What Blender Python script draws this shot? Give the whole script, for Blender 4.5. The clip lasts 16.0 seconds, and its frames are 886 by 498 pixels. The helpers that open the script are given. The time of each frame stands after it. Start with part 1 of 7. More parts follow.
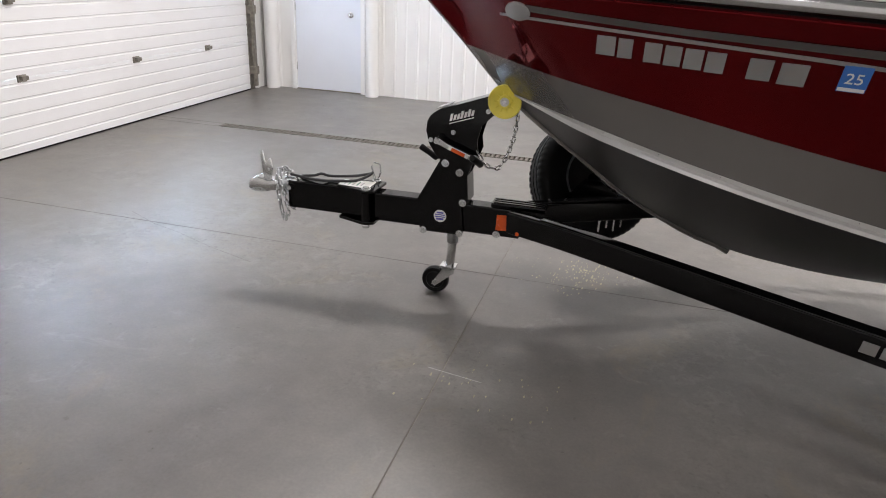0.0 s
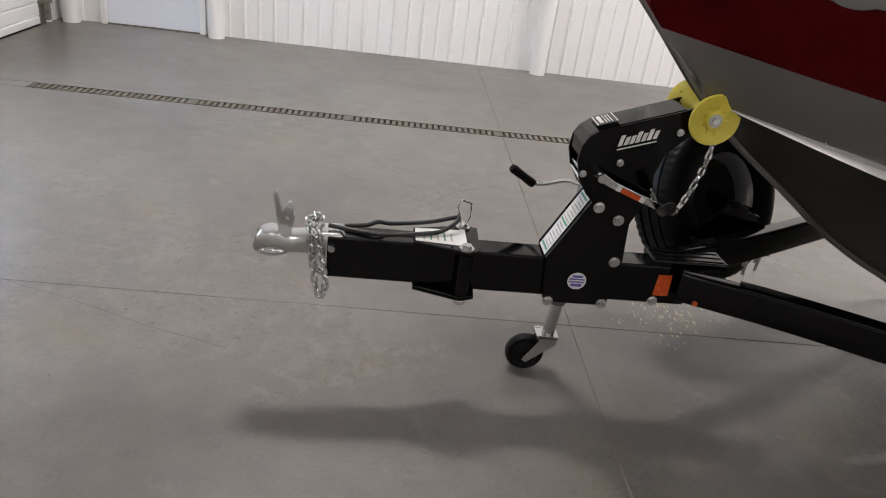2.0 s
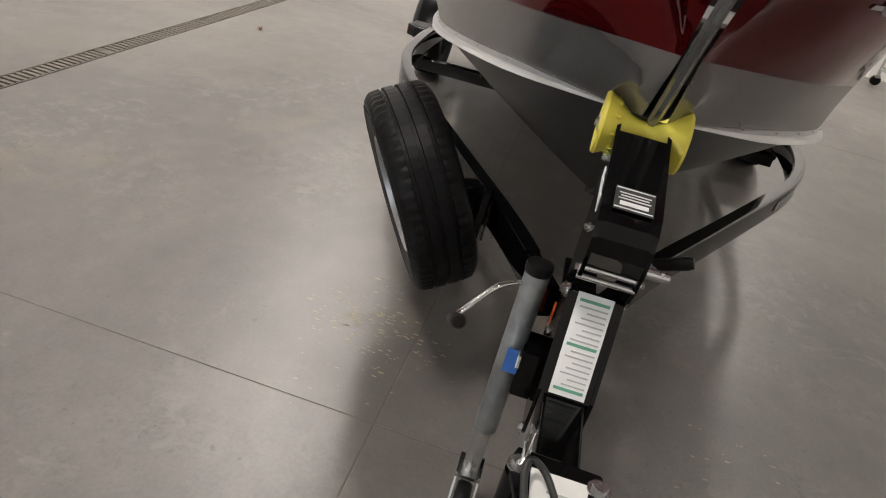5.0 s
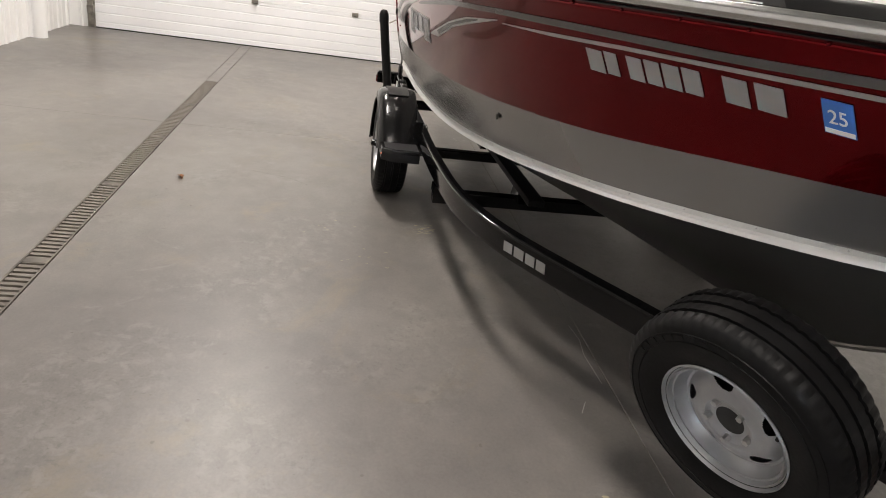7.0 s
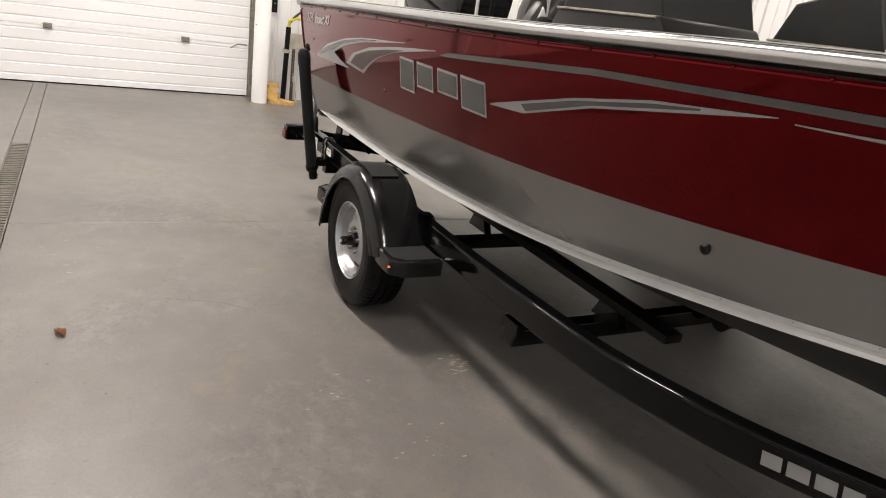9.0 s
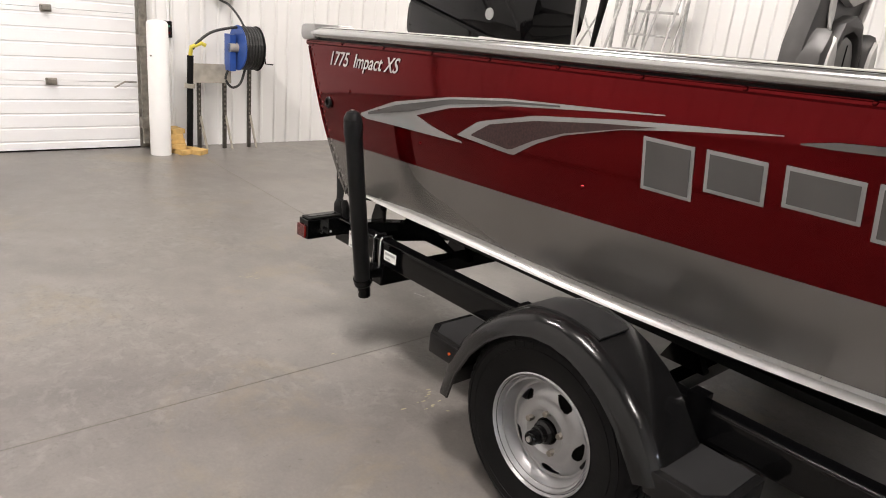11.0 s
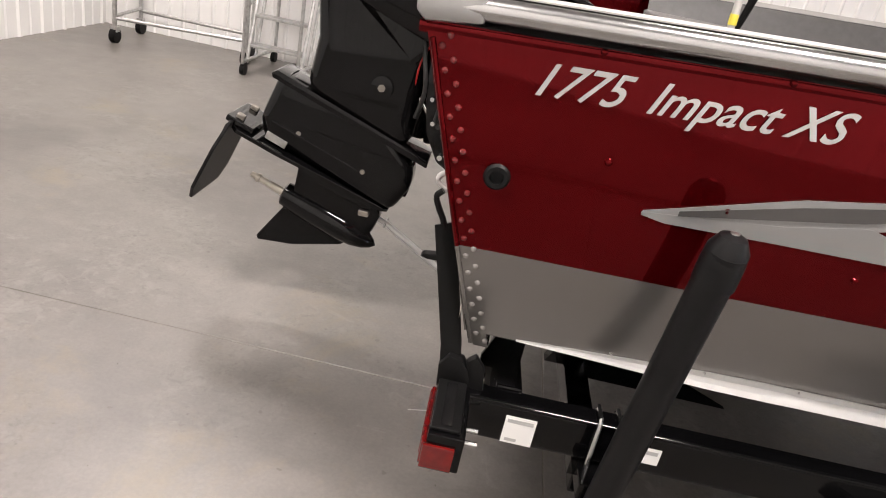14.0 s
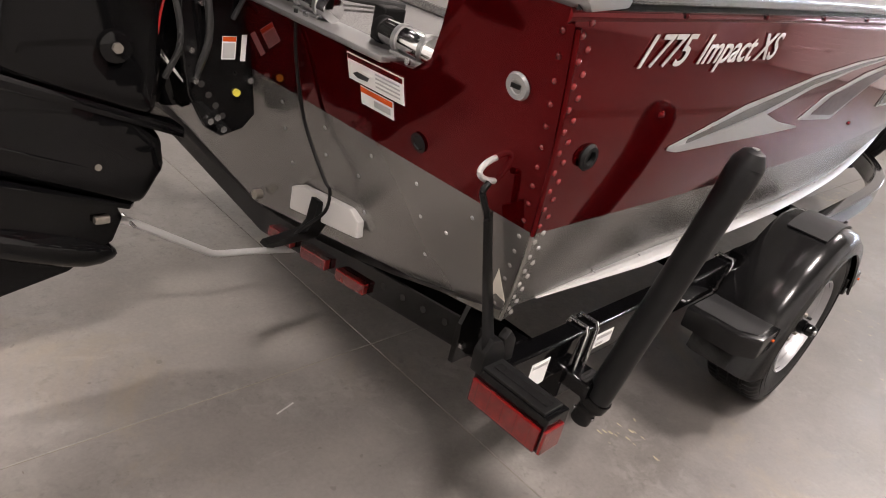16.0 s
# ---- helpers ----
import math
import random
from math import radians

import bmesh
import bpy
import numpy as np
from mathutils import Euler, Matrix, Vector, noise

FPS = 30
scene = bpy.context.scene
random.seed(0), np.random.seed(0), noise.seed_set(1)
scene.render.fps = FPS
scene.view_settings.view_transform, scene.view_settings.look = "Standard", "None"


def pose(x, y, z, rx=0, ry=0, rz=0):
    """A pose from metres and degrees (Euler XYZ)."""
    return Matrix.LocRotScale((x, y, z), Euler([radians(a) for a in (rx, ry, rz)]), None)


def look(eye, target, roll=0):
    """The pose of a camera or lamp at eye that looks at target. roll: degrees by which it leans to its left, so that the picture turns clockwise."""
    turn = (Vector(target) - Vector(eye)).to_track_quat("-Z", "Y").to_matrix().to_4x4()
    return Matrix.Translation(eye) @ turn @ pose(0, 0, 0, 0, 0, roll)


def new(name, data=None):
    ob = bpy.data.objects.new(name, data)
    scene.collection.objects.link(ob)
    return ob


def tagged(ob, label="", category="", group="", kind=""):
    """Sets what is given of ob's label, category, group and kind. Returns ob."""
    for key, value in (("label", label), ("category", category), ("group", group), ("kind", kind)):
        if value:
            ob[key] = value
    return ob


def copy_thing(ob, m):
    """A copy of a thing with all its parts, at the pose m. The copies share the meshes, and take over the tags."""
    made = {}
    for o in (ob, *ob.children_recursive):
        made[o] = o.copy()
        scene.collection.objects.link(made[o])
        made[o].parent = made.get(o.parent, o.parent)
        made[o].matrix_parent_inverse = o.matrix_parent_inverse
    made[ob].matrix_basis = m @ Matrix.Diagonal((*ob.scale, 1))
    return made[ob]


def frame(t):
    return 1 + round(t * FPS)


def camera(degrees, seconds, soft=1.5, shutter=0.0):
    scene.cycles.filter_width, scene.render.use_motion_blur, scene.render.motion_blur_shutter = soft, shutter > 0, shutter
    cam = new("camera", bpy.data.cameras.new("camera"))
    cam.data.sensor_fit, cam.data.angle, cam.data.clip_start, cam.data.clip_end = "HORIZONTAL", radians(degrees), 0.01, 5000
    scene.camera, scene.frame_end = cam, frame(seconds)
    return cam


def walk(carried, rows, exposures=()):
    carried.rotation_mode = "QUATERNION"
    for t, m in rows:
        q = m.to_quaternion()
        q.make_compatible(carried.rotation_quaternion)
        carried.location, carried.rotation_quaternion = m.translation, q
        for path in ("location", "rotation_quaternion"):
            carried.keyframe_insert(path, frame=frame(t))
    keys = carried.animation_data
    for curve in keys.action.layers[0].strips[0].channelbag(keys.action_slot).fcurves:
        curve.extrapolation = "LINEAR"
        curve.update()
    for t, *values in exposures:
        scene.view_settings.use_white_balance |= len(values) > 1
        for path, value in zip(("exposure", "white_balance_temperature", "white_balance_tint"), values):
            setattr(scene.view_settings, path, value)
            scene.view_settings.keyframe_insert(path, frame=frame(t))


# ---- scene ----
cam = camera(65.2, 16.0, soft=1.0)
PATH = [
    (0, (0.93, -3.11, 1.644), (0.442, -1.327, 0.881), 2.6),
    (0.2, (0.766, -2.97, 1.612), (0.264, -1.205, 0.817), 1.6),
    (0.5, (0.551, -2.868, 1.615), (0.175, -1.078, 0.807), 3.7),
    (1, (0.163, -2.643, 1.604), (-0.041, -0.853, 0.735), 5.4),
    (1.5, (-0.195, -2.272, 1.58), (-0.252, -0.487, 0.681), 4.8),
    (2, (-0.567, -2.006, 1.574), (-0.392, -0.232, 0.669), 7.7),
    (2.5, (-0.818, -1.683, 1.578), (-0.265, 0.007, 0.662), 8.0),
    (3, (-1.078, -1.295, 1.596), (-0.307, 0.292, 0.655), 6.7),
    (3.5, (-1.254, -0.912, 1.592), (-0.176, 0.483, 0.647), 7.4),
    (3.7, (-1.304, -0.749, 1.599), (-0.059, 0.498, 0.654), 7.8),
    (5.8, (-1.27, 0.80, 1.515), (0.476, 0.695, 0.549), 14.8),
    (6, (-1.21, 0.975, 1.501), (0.545, 0.843, 0.551), 13.8),
    (6.5, (-0.91, 1.365, 1.592), (0.884, 1.239, 0.717), 9.4),
    (7, (-0.699, 1.721, 1.623), (1.112, 1.395, 0.841), 8.6),
    (7.5, (-0.312, 1.973, 1.605), (1.476, 1.458, 0.871), 7.4),
    (8, (0.071, 2.217, 1.594), (1.84, 1.627, 0.871), 7.2),
    (8.2, (0.226, 2.319, 1.596), (1.974, 1.66, 0.883), 7.2),
    (10.3, (2.296, 2.772, 1.526), (3.792, 1.63, 0.849), 7.4),
    (10.5, (2.493, 2.815, 1.549), (3.974, 1.649, 0.881), 5.4),
    (11, (2.909, 2.912, 1.528), (4.336, 1.67, 0.882), 6.0),
    (11.5, (3.328, 2.973, 1.53), (4.591, 1.6, 0.809), 6.8),
    (12, (3.803, 2.947, 1.523), (4.886, 1.439, 0.779), 8.5),
    (12.5, (4.294, 2.936, 1.523), (5.207, 1.332, 0.752), 9.1),
    (13, (4.786, 2.85, 1.537), (5.472, 1.16, 0.715), 8.6),
    (13.5, (5.264, 2.662, 1.521), (5.691, 0.903, 0.67), 8.0),
    (14, (5.658, 2.549, 1.489), (5.739, 0.728, 0.667), 11.8),
    (14.5, (5.976, 2.412, 1.48), (5.614, 0.638, 0.631), 11.8),
    (15, (6.268, 2.204, 1.467), (5.547, 0.559, 0.589), 9.1),
    (15.5, (6.501, 2.068, 1.449), (5.39, 0.651, 0.578), 11.2),
    (16, (6.698, 1.935, 1.452), (5.35, 0.757, 0.559), 13.5),
]
EXPOSURE = [(0.0, -0.06, 6400, 15), (1.5, -0.26, 6450, 15), (3.5, -0.36, 6650, 14), (6.0, -0.36, 6850, 13), (8.5, -0.28, 6850, 14), (12.0, -0.12, 6700, 15), (14.0, 0.07, 6750, 17), (16.0, 0.12, 6850, 19)]
walk(cam, [(t, look(eye, target, roll)) for t, eye, target, roll in PATH], EXPOSURE)

# ---- world, lights ----
world = bpy.data.worlds.new("world")
scene.world = world
world.use_nodes = True
world.node_tree.nodes["Background"].inputs[0].default_value = (0.75, 0.85, 1.0, 1)
world.node_tree.nodes["Background"].inputs[1].default_value = 0.05

CEIL = 5.2
LAMP_SPOTS = [(-0.9, 1.9, 200.0), (4.1, 2.4, 240.0), (7.2, 2.9, 255.0), (-0.9, -2.7, 40.0), (4.1, -2.8, 45.0), (8.4, -2.5, 205.0)]


def lamp(x, y, power):
    data = bpy.data.lights.new("shop_lamp", "AREA")
    data.shape, data.size, data.size_y, data.energy = "RECTANGLE", 1.15, 0.36, power
    data.color = (1.0, 0.965, 0.92)
    ob = new("shop_lamp", data)
    ob.matrix_world = pose(x, y, CEIL - 0.16)
    return ob


for lx, ly, lw in LAMP_SPOTS:
    lamp(lx, ly, lw)

# ---- materials ----


def material(name, col, rough=0.5, metal=0.0, var=0.12, scale=6.0, bump=0.0, bscale=60.0, coat=0.0, rvar=0.08, spec=0.5, emit=0.0):
    m = bpy.data.materials.new(name)
    m.use_nodes = True
    nt = m.node_tree
    b = nt.nodes["Principled BSDF"]
    b.inputs["Metallic"].default_value = metal
    b.inputs["Coat Weight"].default_value = coat
    b.inputs["Coat Roughness"].default_value = 0.06
    b.inputs["Specular IOR Level"].default_value = spec
    tc = nt.nodes.new("ShaderNodeTexCoord")
    n1 = nt.nodes.new("ShaderNodeTexNoise")
    n1.inputs["Scale"].default_value, n1.inputs["Detail"].default_value = scale, 5
    nt.links.new(tc.outputs["Object"], n1.inputs["Vector"])
    ramp = nt.nodes.new("ShaderNodeValToRGB")
    ramp.color_ramp.elements[0].position, ramp.color_ramp.elements[1].position = 0.3, 0.7
    ramp.color_ramp.elements[0].color = (*[c * (1 - var) for c in col], 1)
    ramp.color_ramp.elements[1].color = (*[min(1, c * (1 + var)) for c in col], 1)
    nt.links.new(n1.outputs["Fac"], ramp.inputs["Fac"])
    nt.links.new(ramp.outputs["Color"], b.inputs["Base Color"])
    n2 = nt.nodes.new("ShaderNodeTexNoise")
    n2.inputs["Scale"].default_value, n2.inputs["Detail"].default_value = bscale, 3
    nt.links.new(tc.outputs["Object"], n2.inputs["Vector"])
    mr = nt.nodes.new("ShaderNodeMapRange")
    mr.inputs["To Min"].default_value, mr.inputs["To Max"].default_value = max(0.02, rough - rvar), min(1, rough + rvar)
    nt.links.new(n2.outputs["Fac"], mr.inputs["Value"])
    nt.links.new(mr.outputs["Result"], b.inputs["Roughness"])
    if bump:
        bp = nt.nodes.new("ShaderNodeBump")
        bp.inputs["Strength"].default_value, bp.inputs["Distance"].default_value = bump, 0.004
        nt.links.new(n2.outputs["Fac"], bp.inputs["Height"])
        nt.links.new(bp.outputs["Normal"], b.inputs["Normal"])
    if emit:
        b.inputs["Emission Color"].default_value = (*col, 1)
        b.inputs["Emission Strength"].default_value = emit
    return m


def concrete():
    """Sealed, worn shop floor: broad cloudy stains, mottling, pale scuffs and dark specks."""
    m = bpy.data.materials.new("sealed_concrete")
    m.use_nodes = True
    nt = m.node_tree
    b = nt.nodes["Principled BSDF"]
    tc = nt.nodes.new("ShaderNodeTexCoord")

    def noise_node(scale, detail, rough=0.55, distort=0.0):
        n = nt.nodes.new("ShaderNodeTexNoise")
        for key, val in (("Scale", scale), ("Detail", detail), ("Roughness", rough), ("Distortion", distort)):
            n.inputs[key].default_value = val
        nt.links.new(tc.outputs["Object"], n.inputs["Vector"])
        return n

    def ramp_node(src, stops):
        r = nt.nodes.new("ShaderNodeValToRGB")
        while len(r.color_ramp.elements) < len(stops):
            r.color_ramp.elements.new(0.5)
        for e, (p, c) in zip(r.color_ramp.elements, stops):
            e.position, e.color = p, (*c, 1)
        nt.links.new(src.outputs["Fac"], r.inputs["Fac"])
        return r

    def mix(mode, fac, a, c):
        x = nt.nodes.new("ShaderNodeMix")
        x.data_type, x.blend_type = "RGBA", mode
        if isinstance(fac, float):
            x.inputs[0].default_value = fac
        else:
            nt.links.new(fac, x.inputs[0])
        nt.links.new(a, x.inputs[6])
        nt.links.new(c, x.inputs[7])
        return x.outputs[2]

    broad = ramp_node(noise_node(0.55, 4, 0.6, 0.6), [(0.28, (0.107, 0.098, 0.091)), (0.5, (0.150, 0.138, 0.127)), (0.74, (0.196, 0.182, 0.167))])
    mottle = ramp_node(noise_node(5.5, 7, 0.65), [(0.3, (0.86, 0.862, 0.865)), (0.5, (0.97, 0.97, 0.968)), (0.68, (1.08, 1.075, 1.065))])
    fine = ramp_node(noise_node(70, 4, 0.7), [(0.3, (0.89, 0.89, 0.89)), (0.7, (1.08, 1.08, 1.08))])
    col = mix("MULTIPLY", 1.0, broad.outputs["Color"], mottle.outputs["Color"])
    col = mix("MULTIPLY", 1.0, col, fine.outputs["Color"])
    scuff = ramp_node(noise_node(2.6, 9, 0.78, 1.2), [(0.60, (0, 0, 0)), (0.70, (1, 1, 1))])
    pale = nt.nodes.new("ShaderNodeRGB")
    pale.outputs[0].default_value = (0.25, 0.242, 0.228, 1)
    sc = nt.nodes.new("ShaderNodeMath")
    sc.operation = "MULTIPLY"
    sc.inputs[1].default_value = 0.42
    nt.links.new(scuff.outputs["Color"], sc.inputs[0])
    col = mix("MIX", sc.outputs[0], col, pale.outputs[0])
    stain = ramp_node(noise_node(1.35, 8, 0.72, 0.5), [(0.56, (0, 0, 0)), (0.70, (1, 1, 1))])
    tan_c = nt.nodes.new("ShaderNodeRGB")
    tan_c.outputs[0].default_value = (0.200, 0.165, 0.108, 1)
    st = nt.nodes.new("ShaderNodeMath")
    st.operation = "MULTIPLY"
    st.inputs[1].default_value = 0.55
    nt.links.new(stain.outputs["Color"], st.inputs[0])
    col = mix("MIX", st.outputs[0], col, tan_c.outputs[0])
    area = ramp_node(noise_node(1.15, 5, 0.6, 0.8), [(0.47, (0, 0, 0)), (0.60, (1, 1, 1))])
    for sc_, lo_, hi_, tone, amt in ((30, 0.38, 0.46, (0.085, 0.078, 0.070, 1), 0.50), (12, 0.40, 0.50, (0.205, 0.196, 0.180, 1), 0.45)):
        pit = ramp_node(noise_node(sc_, 7, 0.72, 0.4), [(lo_, (1, 1, 1)), (hi_, (0, 0, 0))])
        w1 = nt.nodes.new("ShaderNodeMath")
        w1.operation = "MULTIPLY"
        nt.links.new(area.outputs["Color"], w1.inputs[0])
        nt.links.new(pit.outputs["Color"], w1.inputs[1])
        w2 = nt.nodes.new("ShaderNodeMath")
        w2.operation = "MULTIPLY"
        w2.inputs[1].default_value = amt
        nt.links.new(w1.outputs[0], w2.inputs[0])
        tn = nt.nodes.new("ShaderNodeRGB")
        tn.outputs[0].default_value = tone
        col = mix("MIX", w2.outputs[0], col, tn.outputs[0])
    speck = ramp_node(noise_node(23, 2, 0.4), [(0.24, (1, 1, 1)), (0.27, (0, 0, 0))])
    dark = nt.nodes.new("ShaderNodeRGB")
    dark.outputs[0].default_value = (0.09, 0.08, 0.07, 1)
    sd = nt.nodes.new("ShaderNodeMath")
    sd.operation = "MULTIPLY"
    sd.inputs[1].default_value = 0.6
    nt.links.new(speck.outputs["Color"], sd.inputs[0])
    col = mix("MIX", sd.outputs[0], col, dark.outputs[0])
    nt.links.new(col, b.inputs["Base Color"])
    rr = nt.nodes.new("ShaderNodeMapRange")
    rr.inputs["To Min"].default_value, rr.inputs["To Max"].default_value = 0.30, 0.46
    nt.links.new(noise_node(3.2, 6, 0.7).outputs["Fac"], rr.inputs["Value"])
    nt.links.new(rr.outputs["Result"], b.inputs["Roughness"])
    bp = nt.nodes.new("ShaderNodeBump")
    bp.inputs["Strength"].default_value, bp.inputs["Distance"].default_value = 0.16, 0.004
    nt.links.new(noise_node(24, 8, 0.8).outputs["Fac"], bp.inputs["Height"])
    nt.links.new(bp.outputs["Normal"], b.inputs["Normal"])
    return m


CONCRETE = concrete()
JOINT = material("joint_filler", (0.095, 0.085, 0.072), 0.8, var=0.4, scale=9)
FILL = material("dusty_joint_filler", (0.155, 0.138, 0.105), 0.8, var=0.75, scale=0.9)
WALL = material("white_liner_steel", (0.80, 0.795, 0.78), 0.38, var=0.03, scale=1.2, bump=0.02, bscale=14)
DOOR_W = material("white_door_steel", (0.82, 0.82, 0.82), 0.35, var=0.02, scale=2, bump=0.08, bscale=90)
DOOR_B = material("cool_white_door_paint", (0.74, 0.77, 0.83), 0.35, var=0.02, scale=2)
CEILING_M = material("grey_ceiling_deck", (0.30, 0.30, 0.29), 0.5, var=0.03)
GALV = material("galvanised_steel", (0.52, 0.52, 0.51), 0.38, 1.0, 0.2, 25, 0.05, 80)
TRACK = material("dull_track_steel", (0.24, 0.22, 0.19), 0.5, 0.7, 0.3, 20)
GRATE = material("cast_iron_grate", (0.115, 0.102, 0.086), 0.65, 0.15, 0.5, 5, 0.1)
DARK = material("dark_void", (0.015, 0.014, 0.013), 0.9)
RED = material("deep_red_gelcoat", (0.108, 0.0018, 0.0032), 0.06, 0.72, 0.08, 3, 0.0, 20, coat=0.0, rvar=0.015, spec=0.28)
GREY = material("silver_grey_hull_paint", (0.225, 0.216, 0.206), 0.24, 0.68, 0.05, 2, 0.0, 4, coat=0.0, rvar=0.02)
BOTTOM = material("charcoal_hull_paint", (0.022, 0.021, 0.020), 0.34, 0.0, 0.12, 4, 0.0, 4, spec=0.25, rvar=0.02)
ALU = material("bright_aluminium", (0.36, 0.36, 0.355), 0.30, 0.8, 0.06, 4, 0.0, 6, rvar=0.04)
RAIL = material("polished_rail_aluminium", (0.50, 0.50, 0.495), 0.22, 1.0, 0.06, 4, 0.0, 6, rvar=0.03)
ALU_W = material("white_strake_aluminium", (0.47, 0.465, 0.455), 0.34, 0.3, 0.05, 4, 0.0, 6, rvar=0.03)
CHROME = material("chrome", (0.80, 0.80, 0.80), 0.10, 1.0, 0.03, 20, rvar=0.03)
COWL = material("gloss_black_cowl", (0.0030, 0.0030, 0.0032), 0.045, 0.0, 0.1, 6, 0.001, 30, spec=0.25, rvar=0.02)
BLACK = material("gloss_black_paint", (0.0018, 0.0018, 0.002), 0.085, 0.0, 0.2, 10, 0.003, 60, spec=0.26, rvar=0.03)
FENDER = material("black_moulded_fender", (0.0055, 0.0054, 0.0056), 0.18, 0.0, 0.25, 9, 0.004, 40, rvar=0.03, spec=0.34)
PAD = material("grey_textured_pad", (0.016, 0.016, 0.0165), 0.42, 0.0, 0.15, 9, 0.10, 260, rvar=0.06, spec=0.35)
RUBBER = material("tyre_rubber", (0.0045, 0.0045, 0.0047), 0.46, 0.0, 0.25, 12, 0.12, 90, spec=0.12)
PLASTIC = material("matt_black_plastic", (0.005, 0.005, 0.005), 0.42, 0.0, 0.15, 14, 0.08, 220, spec=0.15)
FOAM = material("black_post_sleeve", (0.008, 0.008, 0.0083), 0.38, 0.0, 0.18, 10, 0.06, 140, spec=0.18)
RIM = material("silver_wheel_paint", (0.34, 0.34, 0.345), 0.32, 0.55, 0.08, 12, 0.02, 140)
ZINC = material("bright_zinc", (0.62, 0.63, 0.63), 0.24, 1.0, 0.06, 14, 0.012, 90, rvar=0.06)
YELLOW = material("yellow_polyurethane", (0.66, 0.56, 0.07), 0.40, 0.0, 0.12, 9, 0.03, 90)
ORANGE = material("orange_reflector", (0.62, 0.09, 0.015), 0.25, 0.0, 0.08, 60)
TAIL = material("red_lens", (0.105, 0.003, 0.003), 0.10, 0.0, 0.2, 40, coat=0.6)
PAPER = material("white_label", (0.74, 0.74, 0.72), 0.45, 0.0, 0.03, 20)
INK = material("dark_print", (0.03, 0.03, 0.03), 0.5)
INK_GREEN = material("green_print", (0.10, 0.30, 0.20), 0.5)
INK_GREY = material("grey_print", (0.38, 0.38, 0.37), 0.5)
BLUE = material("blue_sticker", (0.04, 0.16, 0.50), 0.35, 0.0, 0.06, 20)
INK_BLUE = material("deep_blue_print", (0.10, 0.09, 0.36), 0.4)
DECAL = material("silver_decal", (0.28, 0.28, 0.276), 0.30, 0.3, 0.06, 4, 0.0, 6, rvar=0.03)
DECAL_W = material("silver_white_lettering", (0.42, 0.415, 0.405), 0.30, 0.25, 0.05, 5, 0.0, 6, rvar=0.03)
# hull red lightened: the rivet heads' pale highlight is partly in the colour
RIVET_R = material("red_rivet_with_glint", (0.15, 0.010, 0.011), 0.18, 0.3, 0.1, 9, spec=0.9)
RIVET_G = material("grey_painted_rivet", (0.22, 0.21, 0.20), 0.2, 0.35, 0.1, 9, spec=0.6)
DECAL_D = material("dark_silver_decal", (0.105, 0.102, 0.10), 0.26, 0.4, 0.10, 5, 0.0, 6, rvar=0.03)
DECAL_M = material("maroon_mesh_decal", (0.040, 0.018, 0.018), 0.35, 0.2, 0.45, 150)
MAGENTA = material("red_trim_line", (0.30, 0.01, 0.01), 0.3)
CARPET = material("grey_marine_carpet", (0.16, 0.155, 0.15), 0.95, 0.0, 0.5, 160, 0.5, 260)
WHITE_V = material("white_vinyl", (0.44, 0.43, 0.415), 0.42, 0.0, 0.05, 5, 0.0, 30)
SEAT_D = material("charcoal_vinyl", (0.060, 0.058, 0.057), 0.42, 0.0, 0.12, 30, 0.06, 200)
SEAT_M = material("mid_grey_vinyl", (0.19, 0.185, 0.178), 0.42, 0.0, 0.12, 30, 0.06, 200)
CONSOLE = material("charcoal_moulded_console", (0.011, 0.011, 0.011), 0.34, 0.0, 0.15, 12, 0.05, 160, spec=0.25)
SEAT_L = material("light_grey_vinyl", (0.62, 0.61, 0.59), 0.45, 0.0, 0.08, 30, 0.06, 200)
REEL = material("blue_reel_paint", (0.03, 0.09, 0.34), 0.35, 0.1, 0.15, 12)
HOSE = material("black_hose", (0.015, 0.015, 0.015), 0.5)
STANDS = material("dark_stand_steel", (0.075, 0.068, 0.058), 0.55, 0.5, 0.35, 14)
LUMBER = material("pine_lumber", (0.55, 0.36, 0.13), 0.65, 0.0, 0.2, 18, 0.1, 60)
BEIGE = material("beige_steel", (0.42, 0.39, 0.33), 0.5, 0.2, 0.2, 12)
LEAF_M = material("dry_leaf", (0.25, 0.11, 0.04), 0.7, 0.0, 0.3, 60)
SCUFF = material("pale_scuff", (0.36, 0.35, 0.33), 0.6, 0.0, 0.2, 30)
STAIN = material("yellow_paint_chip", (0.33, 0.30, 0.20), 0.6, 0.0, 0.3, 40)
LAMP_M = material("lamp_diffuser", (1.0, 0.97, 0.92), 0.5, 0.0, 0.0, 5, emit=6.0)
DAYLIGHT = material("overcast_daylight", (0.72, 0.86, 1.0), 0.9, 0.0, 0.0, 1, emit=40.0)
GLASS = bpy.data.materials.new("window_glass")
GLASS.use_nodes = True
GLASS.node_tree.nodes["Principled BSDF"].inputs["Transmission Weight"].default_value = 1.0
GLASS.node_tree.nodes["Principled BSDF"].inputs["Roughness"].default_value = 0.02
JACK_G = material("worn_grey_steel", (0.30, 0.31, 0.31), 0.40, 0.8, 0.25, 18, 0.05)

# ---- mesh helpers ----


def mesh_of(name, bm, mats, smooth=False):
    bmesh.ops.recalc_face_normals(bm, faces=bm.faces)
    me = bpy.data.meshes.new(name)
    bm.to_mesh(me)
    bm.free()
    for m in (mats if isinstance(mats, (list, tuple)) else [mats]):
        me.materials.append(m)
    if smooth:
        for p in me.polygons:
            p.use_smooth = True
        me.set_sharp_from_angle(angle=radians(38))
    return me


